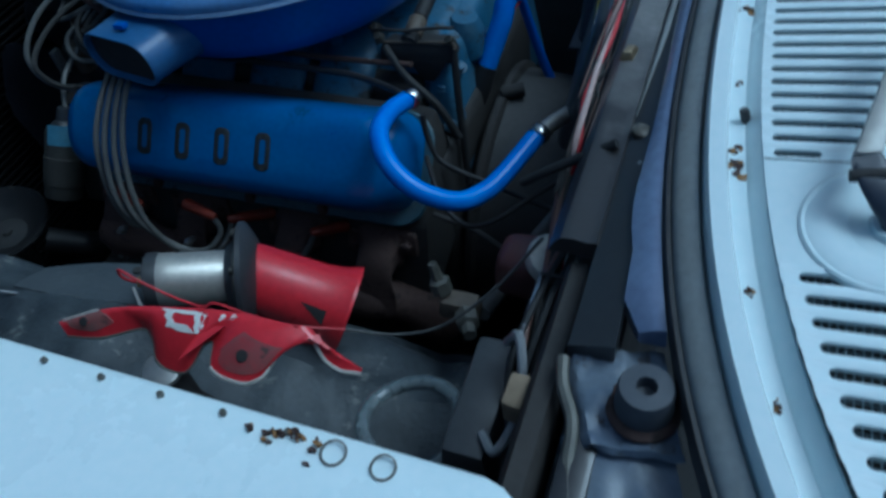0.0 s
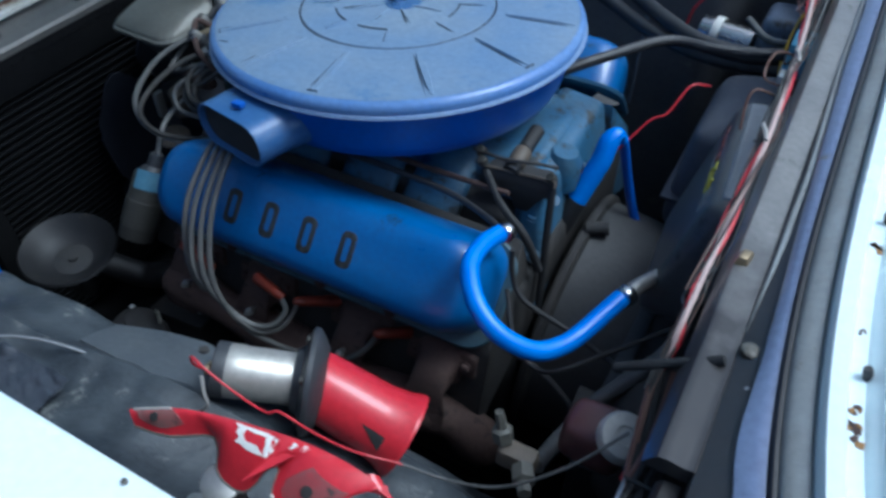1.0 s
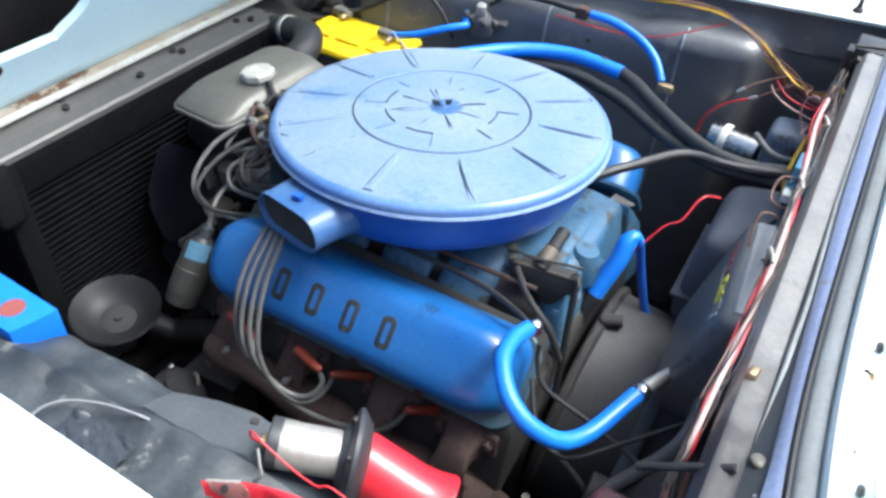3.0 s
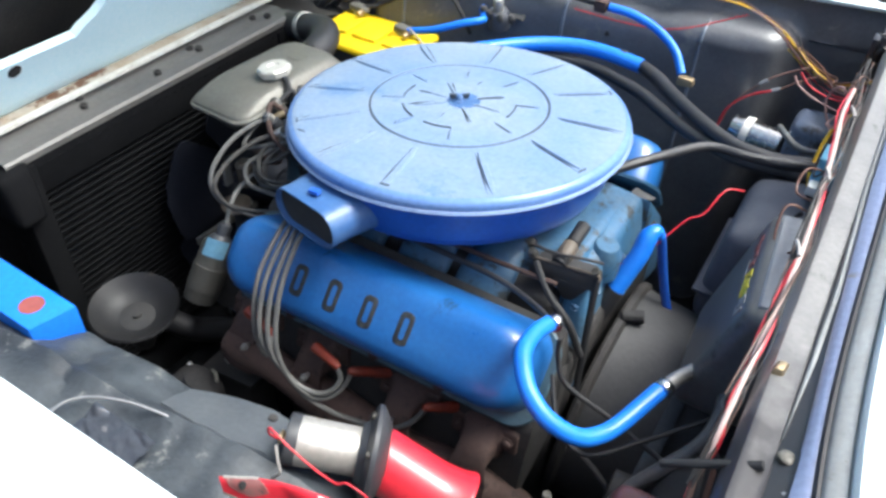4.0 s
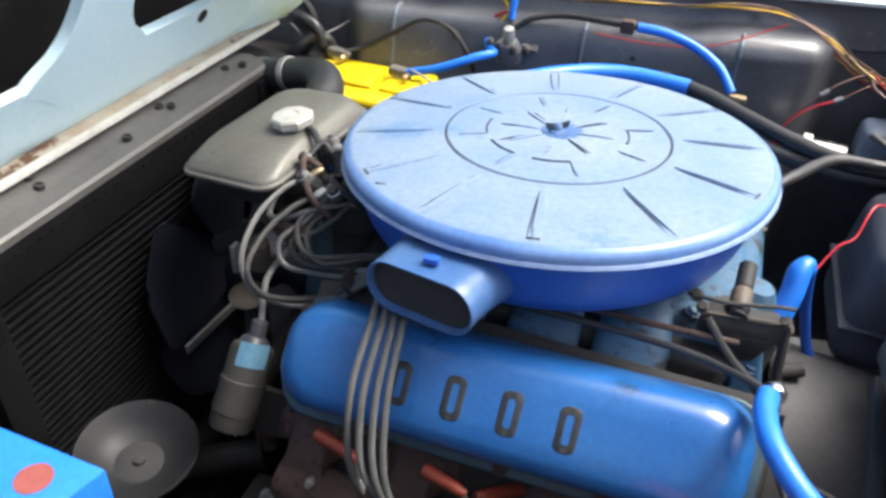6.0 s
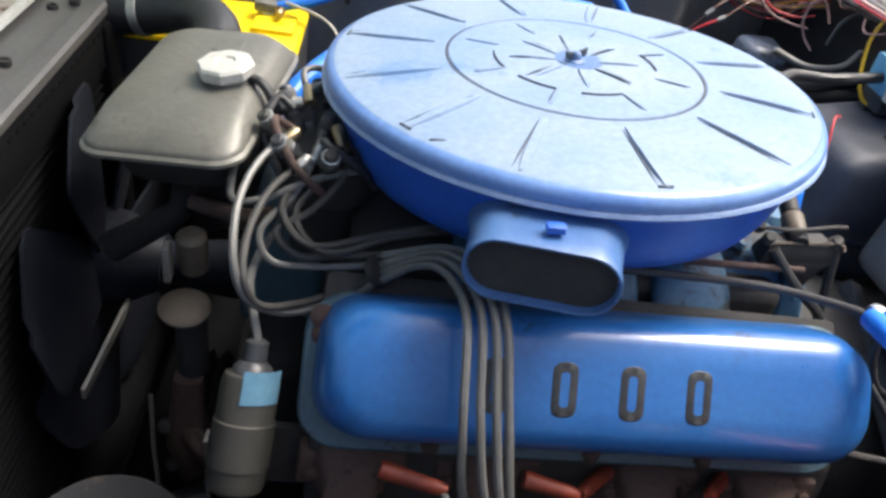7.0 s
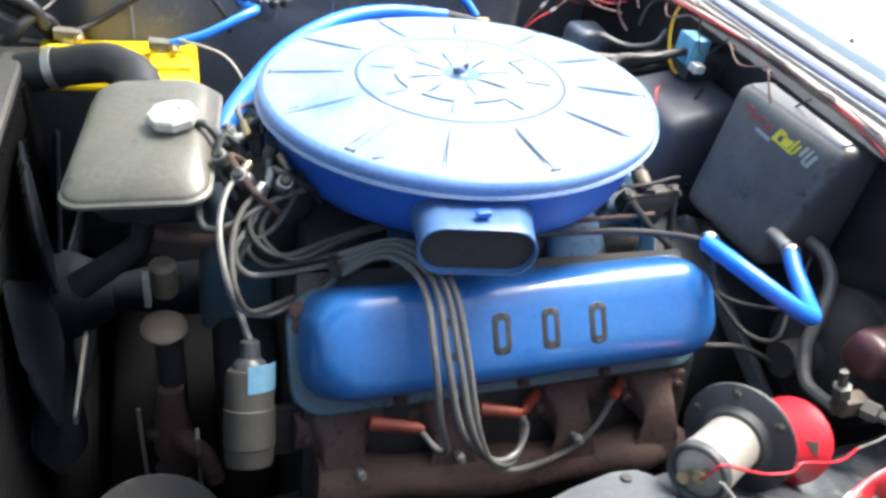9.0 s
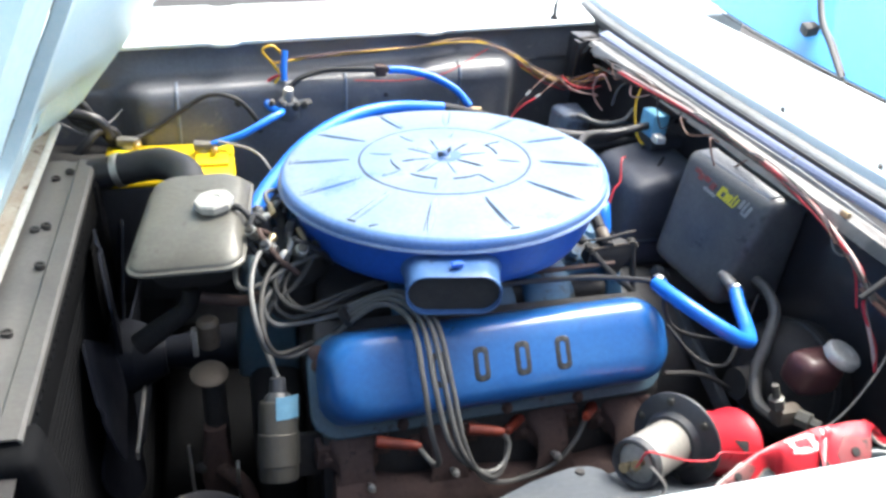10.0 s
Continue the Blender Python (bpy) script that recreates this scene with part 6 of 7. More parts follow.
# worn print: a red smear, yellow script and white strokes, all beyond reading
LABEL = [(-0.006, 0.9095, 0.013, 0.006, "red_label"), (-0.016, 0.9050, 0.009, 0.009, "red_label"), (-0.029, 0.9070, 0.011, 0.007, "red_label"), (-0.043, 0.9035, 0.010, 0.009, "red_label"), (-0.042, 0.8945, 0.026, 0.004, "arm"),
         (-0.060, 0.9040, 0.006, 0.015, "yellow_label"), (-0.066, 0.9085, 0.008, 0.005, "yellow_label"), (-0.073, 0.9035, 0.006, 0.009, "yellow_label"), (-0.080, 0.9035, 0.006, 0.009, "yellow_label"), (-0.087, 0.9050, 0.003, 0.015, "yellow_label"), (-0.093, 0.9035, 0.003, 0.012, "yellow_label"), (-0.076, 0.8970, 0.030, 0.0025, "yellow_label"),
         (-0.102, 0.9060, 0.005, 0.013, "arm"), (-0.109, 0.9050, 0.004, 0.016, "arm"), (-0.117, 0.9030, 0.005, 0.014, "arm"), (-0.112, 0.8960, 0.012, 0.003, "arm")]
for yc, zc, w, h, m in LABEL:
    pts = rounded(w, h, 0.0015, 3)
    part("label_stroke", loft([[on_heater(yc + p - 0.25 * q, zc + q + p * 0.06, o) for p, q in pts] for o in (-0.002, 0.0009)]), M[m], heater, "worn printed label stroke")
blower = base("blower_housing", (0.40, 0.16, 0.72), "blue-black blower housing on the firewall", "blower")
part("shell", hexa([(0.318, 0.060, 0.70), (0.45, 0.060, 0.70), (0.45, 0.225, 0.70), (0.318, 0.225, 0.70)], [(0.330, 0.070, 0.846), (0.45, 0.070, 0.872), (0.45, 0.218, 0.872), (0.330, 0.218, 0.846)], 0.026, 5), M["dusty_navy"], blower, "rounded dusty blue-black shell")
part("seam", box((0.316, 0.058, 0.752), (0.452, 0.227, 0.757), 0.002), M["navy"], blower, "moulded seam")
relay_b = base("relay", (0.40, 0.178, 0.862), "pale blue plastic relay box above the blower", "relay")
part("case", box((0.391, 0.160, 0.886), (0.419, 0.200, 0.924), 0.003), M["blue_plastic"], relay_b)
part("base_plate", box((0.395, 0.158, 0.866), (0.452, 0.202, 0.8855), 0.002), M["plastic"], relay_b)
part("connector", box((0.392, 0.140, 0.884), (0.408, 0.159, 0.896), 0.002), M["white"], relay_b, "white connector")
wm = base("wiper_motor", (0.36, 0.41, 0.78), "small motor with silver body and dark gear case", "motor")
part("body", lathe((0.252, 0.425, 0.780), (1, -0.12, 0.0), [(0.012, 0), (0.021, 0.006), (0.022, 0.020), (0.0245, 0.021), (0.0245, 0.036), (0.022, 0.037), (0.022, 0.082)], 28), M["chrome"], wm, "silver cylinder with a white band")
part("band", lathe((0.252, 0.425, 0.780), (1, -0.12, 0.0), [(0.0248, 0.024), (0.0252, 0.025), (0.0252, 0.035), (0.0248, 0.036)], 28, caps=False), M["white"], wm)
part("gear_case", hexa([(0.338, 0.375, 0.770), (0.400, 0.365, 0.770), (0.405, 0.445, 0.770), (0.338, 0.445, 0.770)], [(0.340, 0.378, 0.842), (0.396, 0.370, 0.845), (0.400, 0.442, 0.845), (0.340, 0.442, 0.842)], 0.016, 3), M["shelf"], wm, "blue-grey gear case")
part("stem", lathe((0.398, 0.405, 0.80), (1, 0, 0), [(0.018, 0), (0.018, 0.06)], 16), M["grime"], wm)
hinge = base("hood_latch_bracket", (0.44, 0.47, 0.90), "black folded bracket in the far corner of the bay", "bracket")
part("plate", box((0.404, 0.479, 0.850), (0.452, 0.540, 0.952), 0.004), M["black"], hinge)
part("fold", box((0.395, 0.474, 0.862), (0.4045, 0.500, 0.948), 0.002), M["black"], hinge)
part("bright_edge", tube([(0.402, 0.482, 0.9535), (0.420, 0.490, 0.954), (0.448, 0.500, 0.954)], 0.002, 6), M["trans"], hinge)
part("hook", tube([(0.415, 0.462, 0.945), (0.408, 0.470, 0.93), (0.410, 0.485, 0.905), (0.414, 0.480, 0.885)], 0.004, 8), M["grime"], hinge)

strut = base("tunnel_brace", (0.36, -0.10, 0.70), "flat dark grey brace running down along the gearbox tunnel", "brace")
part("bar", hexa([(0.352, 0.020, 0.728), (0.368, 0.020, 0.722), (0.358, -0.235, 0.642), (0.342, -0.235, 0.648)], [(0.353, 0.008, 0.746), (0.369, 0.008, 0.740), (0.359, -0.247, 0.660), (0.343, -0.247, 0.666)], 0.002), M["plate"], strut)
part("foot", hexa([(0.345, -0.262, 0.560), (0.452, -0.262, 0.560), (0.452, -0.232, 0.560), (0.345, -0.232, 0.560)], [(0.345, -0.256, 0.655), (0.452, -0.256, 0.655), (0.452, -0.236, 0.655), (0.345, -0.236, 0.655)], 0.004), M["black"], strut, "black foot fixed to the firewall")

# ---- throttle linkage ----
throttle = base("throttle_linkage", (0.20, -0.08, 0.84), "black throttle bracket with rods and bolts", "throttle linkage")
part("bracket", hexa([(0.162, -0.116, 0.838), (0.238, -0.100, 0.834), (0.236, -0.070, 0.834), (0.166, -0.086, 0.838)], [(0.166, -0.112, 0.859), (0.234, -0.097, 0.854), (0.230, -0.076, 0.854), (0.170, -0.092, 0.859)], 0.004), M["wire_black"], throttle, "black folded bracket")
part("plunger", lathe((0.194, -0.104, 0.858), (0.05, 0.95, 0.30), [(0.0085, 0), (0.0085, 0.020), (0.0065, 0.022), (0.0065, 0.030), (0.0080, 0.031), (0.0080, 0.058), (0.006, 0.060)], 16), M["wire_black"], throttle, "black plunger")
part("collar", lathe((0.1945, -0.095, 0.861), (0.05, 0.95, 0.30), [(0.0092, 0), (0.0095, 0.002), (0.0095, 0.018), (0.008, 0.020)], 14), M["tan"], throttle, "tan collar")
part("tab", hexa([(0.205, -0.108, 0.815), (0.216, -0.106, 0.815), (0.216, -0.098, 0.815), (0.205, -0.100, 0.815)], [(0.190, -0.110, 0.842), (0.232, -0.101, 0.838), (0.232, -0.092, 0.838), (0.190, -0.100, 0.842)], 0.002), M["wire_black"], throttle, "black folded tab")
part("bracket_edge", tube([(0.166, -0.110, 0.860), (0.20, -0.103, 0.858), (0.236, -0.096, 0.8565), (0.240, -0.100, 0.852)], 0.0016, 6, 4), M["tan"], throttle, "worn pale edge")
for px, py, pz in ((0.165, -0.108, 0.862), (0.158, -0.098, 0.866), (0.234, -0.092, 0.855)):
    bolt("bolt", (px, py, pz), (-0.2, -0.5, 0.8), 0.0046, throttle, M["coil_can"], 0.007)
part("rod", tube([(0.236, -0.092, 0.856), (0.240, -0.105, 0.81), (0.246, -0.12, 0.75), (0.25, -0.13, 0.70)], 0.0042, 8), M["wire_black"], throttle, "black rod")
part("rod", tube([(0.170, -0.112, 0.856), (0.196, -0.125, 0.83), (0.226, -0.13, 0.805), (0.246, -0.13, 0.765)], 0.0042, 8), M["wire_black"], throttle, "black rod")
part("lever", tube([(0.150, -0.10, 0.868), (0.185, -0.103, 0.870), (0.220, -0.096, 0.872), (0.238, -0.090, 0.870)], 0.0018, 8), M["grime"], throttle, "thin bent rod")



# ---- brake parts and horn on the driver side ----
res = base("brake_reservoir", (0.375, -0.305, 0.76), "brown brake fluid reservoir with silver cap", "fluid reservoir")
part("bottle", hexa([(0.342, -0.328, 0.772), (0.398, -0.328, 0.772), (0.402, -0.280, 0.772), (0.342, -0.280, 0.772)], [(0.346, -0.325, 0.818), (0.402, -0.330, 0.822), (0.402, -0.284, 0.822), (0.346, -0.284, 0.818)], 0.017, 5), M["brown"], res)
part("cap", lathe((0.392, -0.314, 0.818), (0.25, -0.25, 1), [(0.018, 0), (0.0205, 0.002), (0.0205, 0.010), (0.018, 0.013), (0.008, 0.014), (0.007, 0.0125)], 28), M["capm"], res, "silver ribbed cap")
booster = base("brake_servo", (0.36, -0.24, 0.70), "dark round brake servo by the firewall", "brake servo")
part("drum", lathe((0.452, -0.235, 0.715), (-1, -0.05, 0.1), [(0.075, 0), (0.078, 0.02), (0.078, 0.05), (0.060, 0.075), (0.03, 0.085)], 36), M["grime"], booster)
part("snout", lathe((0.452, -0.235, 0.715), (-1, -0.05, 0.1), [(0.030, 0.084), (0.022, 0.090), (0.020, 0.12)], 24), M["grime"], booster)
part("band", lathe((0.452, -0.235, 0.715), (-1, -0.05, 0.1), [(0.0785, 0.030), (0.081, 0.031), (0.081, 0.040), (0.0785, 0.041)], 36, caps=False), M["trans"], booster, "rolled seam band")
valve = base("brake_valve", (0.32, -0.34, 0.76), "small brass brake valve with pipe fittings", "valve")
part("body", hexa([(0.302, -0.352, 0.762), (0.338, -0.350, 0.760), (0.338, -0.328, 0.760), (0.302, -0.330, 0.762)], [(0.304, -0.350, 0.782), (0.336, -0.348, 0.780), (0.336, -0.330, 0.780), (0.304, -0.332, 0.782)], 0.006), M["tan"], valve, "greasy tan valve body")
part("nut", lathe((0.328, -0.348, 0.772), (0.5, -1, 0.2), [(0.010, 0), (0.010, 0.014), (0.006, 0.016), (0.006, 0.026)], 6), M["tank"], valve, "pale dull fitting")
part("nut", lathe((0.305, -0.338, 0.782), (-0.3, 0.2, 1), [(0.009, 0), (0.009, 0.012), (0.005, 0.014), (0.004, 0.03)], 6), M["tank"], valve)
cable("brake_pipe", [(0.400, -0.145, 0.815), (0.402, -0.172, 0.812), (0.396, -0.200, 0.800), (0.374, -0.226, 0.776), (0.353, -0.246, 0.748), (0.338, -0.280, 0.730), (0.332, -0.325, 0.742)], 0.0075, M["wire_grey"], "grey rubber hose down the firewall", "hose")

horn = base("electric_horn", (0.13, -0.37, 0.73), "old electric horn with red trumpet and steel motor", "horn")
HO, HD = Vector((0.082, -0.415, 0.822)), Vector((0.062, 0.032, -0.013)).normalized()
TO, TD = HO + HD * 0.074, Vector((0.078, 0.013, -0.038)).normalized()
part("motor", lathe(HO, HD, [(0.019, -0.002), (0.0220, -0.001), (0.0228, 0.002), (0.023, 0.014), (0.0225, 0.016), (0.0225, 0.060), (0.020, 0.064)], 36), M["steel"], horn, "stained steel motor can")
part("end_cap", lathe(HO, HD, [(0.004, 0.004), (0.0180, 0.003), (0.0190, -0.006), (0.0215, -0.008), (0.0235, -0.007), (0.0238, -0.001), (0.0234, 0.003)], 36), M["plastic"], horn, "black end cap")
part("diaphragm_case", lathe(HO, HD, [(0.026, 0.058), (0.030, 0.064), (0.042, 0.067), (0.0460, 0.069), (0.0460, 0.073), (0.043, 0.076), (0.030, 0.084)], 40), M["plastic"], horn, "black flanged disc with bolts")
for k in range(6):
    a = radians(60 * k + 20)
    d, u, w = axes(HD)
    bolt("bolt", HO + HD * 0.0675 + (u * math.cos(a) + w * math.sin(a)) * 0.0385, -HD, 0.0036, horn, M["coil_can"])
part("trumpet", lathe(TO, TD, [(0.026, -0.010), (0.0290, 0.004), (0.0300, 0.030), (0.0312, 0.060), (0.0340, 0.076), (0.0378, 0.0865), (0.0388, 0.0885), (0.0384, 0.0905), (0.0365, 0.0900), (0.031, 0.080), (0.027, 0.06), (0.018, 0.03)], 44), M["red"], horn, "red painted trumpet")
TU = (Vector((-0.30, -0.50, 0.45)) - TD * Vector((-0.30, -0.50, 0.45)).dot(TD)).normalized()
TW = TD.cross(TU)
part("paint_loss", loft([[TO + TD * h + (TU * math.cos(a) + TW * math.sin(a)) * r for a in (-0.28, -0.28 + w * 0.4, -0.28 + w)] for h, r, w in ((0.050, 0.0312, 0.02), (0.060, 0.0318, 0.20), (0.072, 0.0338, 0.42))], False, False), M["grime"], horn, "dark patch of lost paint")
d, u, w = axes(HD)
part("terminal_post", lathe(HO - HD * 0.002 + w * 0.006, -HD, [(0.003, 0), (0.003, 0.008), (0.005, 0.009), (0.005, 0.012)], 8), M["brass"], horn, "brass terminal")
part("terminal_post", lathe(HO - HD * 0.002 - w * 0.008, -HD, [(0.003, 0), (0.003, 0.008), (0.005, 0.009), (0.005, 0.012)], 8), M["brass"], horn, "brass terminal")
part("mount", box((0.115, -0.398, 0.68), (0.143, -0.384, 0.765), 0.003), M["grime"], horn)
cable("horn_wire", [(0.074, -0.424, 0.826), (0.070, -0.432, 0.842), (0.074, -0.434, 0.856), (0.092, -0.436, 0.850), (0.119, -0.436, 0.838), (0.145, -0.436, 0.834), (0.156, -0.432, 0.837), (0.185, -0.430, 0.828), (0.215, -0.423, 0.816), (0.25, -0.408, 0.803)], 0.0011, M["wire_red"], "thin red wire from the horn", "wire")
cable("horn_wire", [(0.25, -0.408, 0.803), (0.29, -0.40, 0.80), (0.33, -0.395, 0.82), (0.37, -0.38, 0.86), (0.40, -0.36, 0.90)], 0.0012, M["wire_grey"], "grey wire from horn to harness", "wire")
cable("horn_wire", [(0.080, -0.436, 0.838), (0.088, -0.444, 0.830), (0.092, -0.448, 0.820), (0.080, -0.452, 0.806)], 0.0014, M["wire_white"], "short pale wire under the horn", "wire")

# red bracket: a bent pressed strip with legs
brk = base("red_bracket", (0.21, -0.51, 0.86), "red painted bent steel bracket with worn white marks", "bracket")


FAR = smooth_path([(0.086, -0.502, 0.882), (0.131, -0.486, 0.893), (0.189, -0.473, 0.895), (0.226, -0.466, 0.891), (0.263, -0.466, 0.889), (0.281, -0.469, 0.876), (0.304, -0.468, 0.861)], 10)
NEAR = smooth_path([(0.096, -0.508, 0.878), (0.122, -0.503, 0.879), (0.148, -0.489, 0.880), (0.156, -0.492, 0.874), (0.167, -0.505, 0.868), (0.190, -0.506, 0.868), (0.198, -0.489, 0.878), (0.205, -0.486, 0.880), (0.213, -0.503, 0.875), (0.244, -0.503, 0.874), (0.253, -0.482, 0.880), (0.264, -0.463, 0.887), (0.284, -0.473, 0.866), (0.304, -0.470, 0.860)], 6)


def bracket_top(u, v):
    """A pressed strap between its far upper edge and its scalloped near edge."""
    a, b = [e[min(len(e) - 1, int(round(u * (len(e) - 1))))] for e in (FAR, NEAR)]
    p = a + (b - a) * v
    crown = 0.007 * math.sin(math.pi * min(1.0, v * 0.95 + 0.05)) * min(1.0, (b - a).length / 0.022)
    return p + Vector((0, 0, crown * (1 if u < 0.62 else max(0.0, 1 - (u - 0.62) * 4))))


part("strap", sheet(bracket_top, span(0, 1, 70), span(0, 1, 10), 0.0024), M["red"], brk, angle=50)
part("bare_edge", tube([bracket_top(u, 1.0) + Vector((0, -0.0008, -0.001)) for u in span(0.60, 1.0, 14)], 0.0016, 6, 2), M["capm"], brk, "bare curled edge")
part("worn_edge", tube([bracket_top(u, 1.0) + Vector((0, -0.0006, -0.0008)) for u in span(0.0, 0.60, 40)], 0.0010, 6, 2), M["tank"], brk, "paint worn off the edge")
part("bare_edge", tube([bracket_top(u, 0.1) + Vector((0, 0, 0.0004)) for u in span(0.01, 0.12, 5)], 0.0013, 6, 2), M["capm"], brk, "chipped pale edge")
BF = bracket_top(0.32, 1.0)
part("foot_rim", lathe((BF.x, BF.y - 0.001, BF.z - 0.006), (0, -0.15, 1), [(0.0140, 0), (0.0145, 0.001), (0.0145, 0.0040), (0.0130, 0.0050)], 28), M["alu"], brk, "bare grey washer")
part("post", lathe((BF.x, BF.y - 0.001, 0.79), (0, 0, 1), [(0.02, 0), (0.0125, 0.03), (0.0125, BF.z - 0.006 - 0.79)], 20), M["grime"], brk)
for u0, u1, v0, v1 in ((0.02, 0.12, 0.18, 0.86), (0.585, 0.70, 0.42, 0.93)):
    part("bare_patch", sheet(lambda u, v: bracket_top(u0 + (u1 - u0) * u, v0 + (v1 - v0) * v * (0.75 + 0.25 * math.sin(3 * u))) + Vector((0, 0, 0.0006)), span(0, 1, 10), span(0, 1, 6), 0.0005), M["worn_red"], brk, "paint worn down to grey metal")
for u, v, r in ((0.065, 0.5, 0.0034), (0.635, 0.68, 0.0042)):
    c = bracket_top(u, v)
    nrm = (bracket_top(u + 0.02, v) - bracket_top(u - 0.02, v)).cross(bracket_top(u, v + 0.1) - bracket_top(u, v - 0.1)).normalized()
    nrm = nrm if nrm.z > 0 else -nrm
    part("hole", lathe(c - nrm * 0.001, nrm, [(r, 0), (r, 0.0022), (r * 0.6, 0.0024)], 12), M["grime"], brk)
for u0, u1, v0, v1 in ((0.270, 0.292, 0.08, 0.46), (0.285, 0.345, 0.08, 0.16), (0.300, 0.350, 0.36, 0.48), (0.350, 0.362, 0.10, 0.50), (0.368, 0.376, 0.12, 0.46), (0.430, 0.436, 0.12, 0.45), (0.472, 0.477, 0.14, 0.42), (0.486, 0.491, 0.16, 0.44)):
    part("white_mark", sheet(lambda u, v: bracket_top(u0 + (u1 - u0) * u + 0.03 * v, v0 + (v1 - v0) * v) + Vector((0, 0, 0.0007)), span(0, 1, 4), span(0, 1, 4), 0.0005), M["white"], brk, "worn white printed mark")
for bx, by in ((0.150, -0.520), (0.205, -0.530), (0.225, -0.524), (0.262, -0.520)):
    bolt("bolt", (bx, by, 0.838), (0, 0, 1), 0.005, brk, M["alu"])

# near front: blue carton on the inner panel
carton = base("blue_carton", (-0.285, -0.435, 0.80), "blue printed carton with a red mark lying on sheet metal", "box")
part("carton_body", hexa([(-0.375, -0.462, 0.787), (-0.218, -0.466, 0.787), (-0.206, -0.418, 0.787), (-0.365, -0.414, 0.787)], [(-0.375, -0.462, 0.834), (-0.218, -0.466, 0.834), (-0.206, -0.418, 0.834), (-0.365, -0.414, 0.834)], 0.0015), M["cardboard_blue"], carton)
part("carton_base", hexa([(-0.376, -0.464, 0.775), (-0.219, -0.468, 0.775), (-0.207, -0.420, 0.775), (-0.366, -0.416, 0.775)], [(-0.374, -0.461, 0.787), (-0.219, -0.465, 0.787), (-0.207, -0.419, 0.787), (-0.364, -0.415, 0.787)], 0.001), M["card"], carton, "tan card underside")
part("red_mark", lathe((-0.245, -0.442, 0.8342), (0, 0, 1), [(0.013, 0), (0.013, 0.0005), (0.005, 0.0006)], 18), M["red_label"], carton, "round red printed mark")

# corner at the firewall on the driver side: shelf, rubber stop, harness clip, clear tube
shelf = base("hinge_shelf", (0.48, -0.50, 0.93), "grey painted corner shelf below the cowl", "bracket", kind="structure")
part("plate", sheet(lambda u, v: (0.440 + 0.02 * v + (gasket_x(-0.46 - 0.055 * v) - 0.007 - 0.440 - 0.02 * v) * u, -0.464 + 0.006 * u - 0.055 * v - 0.010 * (1 - u) ** 2 * (1 - v), 0.941 + 0.005 * noise.noise(Vector((u * 3.5, v * 3, 1))) + 0.002 * noise.noise(Vector((u * 11, v * 9, 4))) - 0.012 * max(0.0, 0.12 - u) / 0.12), span(0, 1, 22), span(0, 1, 18), 0.004), M["shelf"], shelf, "scuffed dented grey-blue plate")
part("lower_plate", sheet(lambda u, v: (0.452 + 0.012 * v + (gasket_x(-0.51 - 0.07 * v) - 0.008 - 0.452 - 0.012 * v) * u, -0.512 - 0.075 * v, 0.9325 + 0.004 * noise.noise(Vector((u * 4, v * 4, 7)))), span(0, 1, 14), span(0, 1, 12), 0.004), M["shelf"], shelf, "dented lower step of the shelf")
part("dirty_edge", tube([(0.442, -0.474, 0.941), (0.446, -0.49, 0.939), (0.455, -0.508, 0.938), (0.458, -0.53, 0.932), (0.466, -0.56, 0.932)], 0.0035, 8, 6), M["tank"], shelf, "flaking pale edge")
stop = base("rubber_stop", (0.487, -0.493, 0.94), "round dark rubber bump stop with centre hole", "bump stop")
part("body", lathe((0.487, -0.493, 0.941), (0, 0, 1), [(0.014, 0), (0.0145, 0.006), (0.0138, 0.010), (0.0138, 0.019), (0.0128, 0.0215), (0.0052, 0.022), (0.0046, 0.014), (0.001, 0.013)], 36), M["stop_rubber"], stop)
part("washer", lathe((0.487, -0.493, 0.9405), (0, 0, 1), [(0.0185, 0), (0.0185, 0.002), (0.0165, 0.0035), (0.0148, 0.004)], 32), M["rust"], stop, "rusty washer")
frame_box = base("open_box_bracket", (0.424, -0.42, 0.88), "open dark sheet metal box with one pale side", "bracket")
for p, q, nm, lab in (((0.408, -0.450, 0.865), (0.4105, -0.397, 0.910), "side", "pale side"), ((0.436, -0.445, 0.865), (0.4385, -0.397, 0.908), "side", ""), ((0.408, -0.399, 0.865), (0.4385, -0.3965, 0.9105), "end", ""), ((0.408, -0.450, 0.862), (0.4385, -0.397, 0.866), "floor", "")):
    part(nm, box(p, q, 0.0008), M["shelf" if lab else "grime"], frame_box, lab)
part("rubber_lump", lathe((0.424, -0.418, 0.866), (0.1, -0.1, 1), [(0.011, 0), (0.012, 0.010), (0.009, 0.024), (0.005, 0.026)], 14), M["rubber"], frame_box)
part("bare_lug", tube([(0.421, -0.425, 0.893), (0.425, -0.432, 0.896), (0.428, -0.428, 0.892)], 0.0025, 8, 4), M["brass"], frame_box, "small brass lug")
vt = base("clear_tube", (0.33, -0.47, 0.80), "loop of clear vinyl tube near the inner panel", "tube")
part("loop", tube([(0.33 + 0.036 * math.cos(radians(a)), -0.468 + 0.034 * math.sin(radians(a)), 0.800 + 0.004 * math.sin(radians(a * 2))) for a in range(-60, 260, 20)], 0.0055, 12, 3), M["clear"], vt)
clip = base("wire_clip_box", (0.393, -0.475, 0.84), "dark grey box with a wire clip", "junction box")
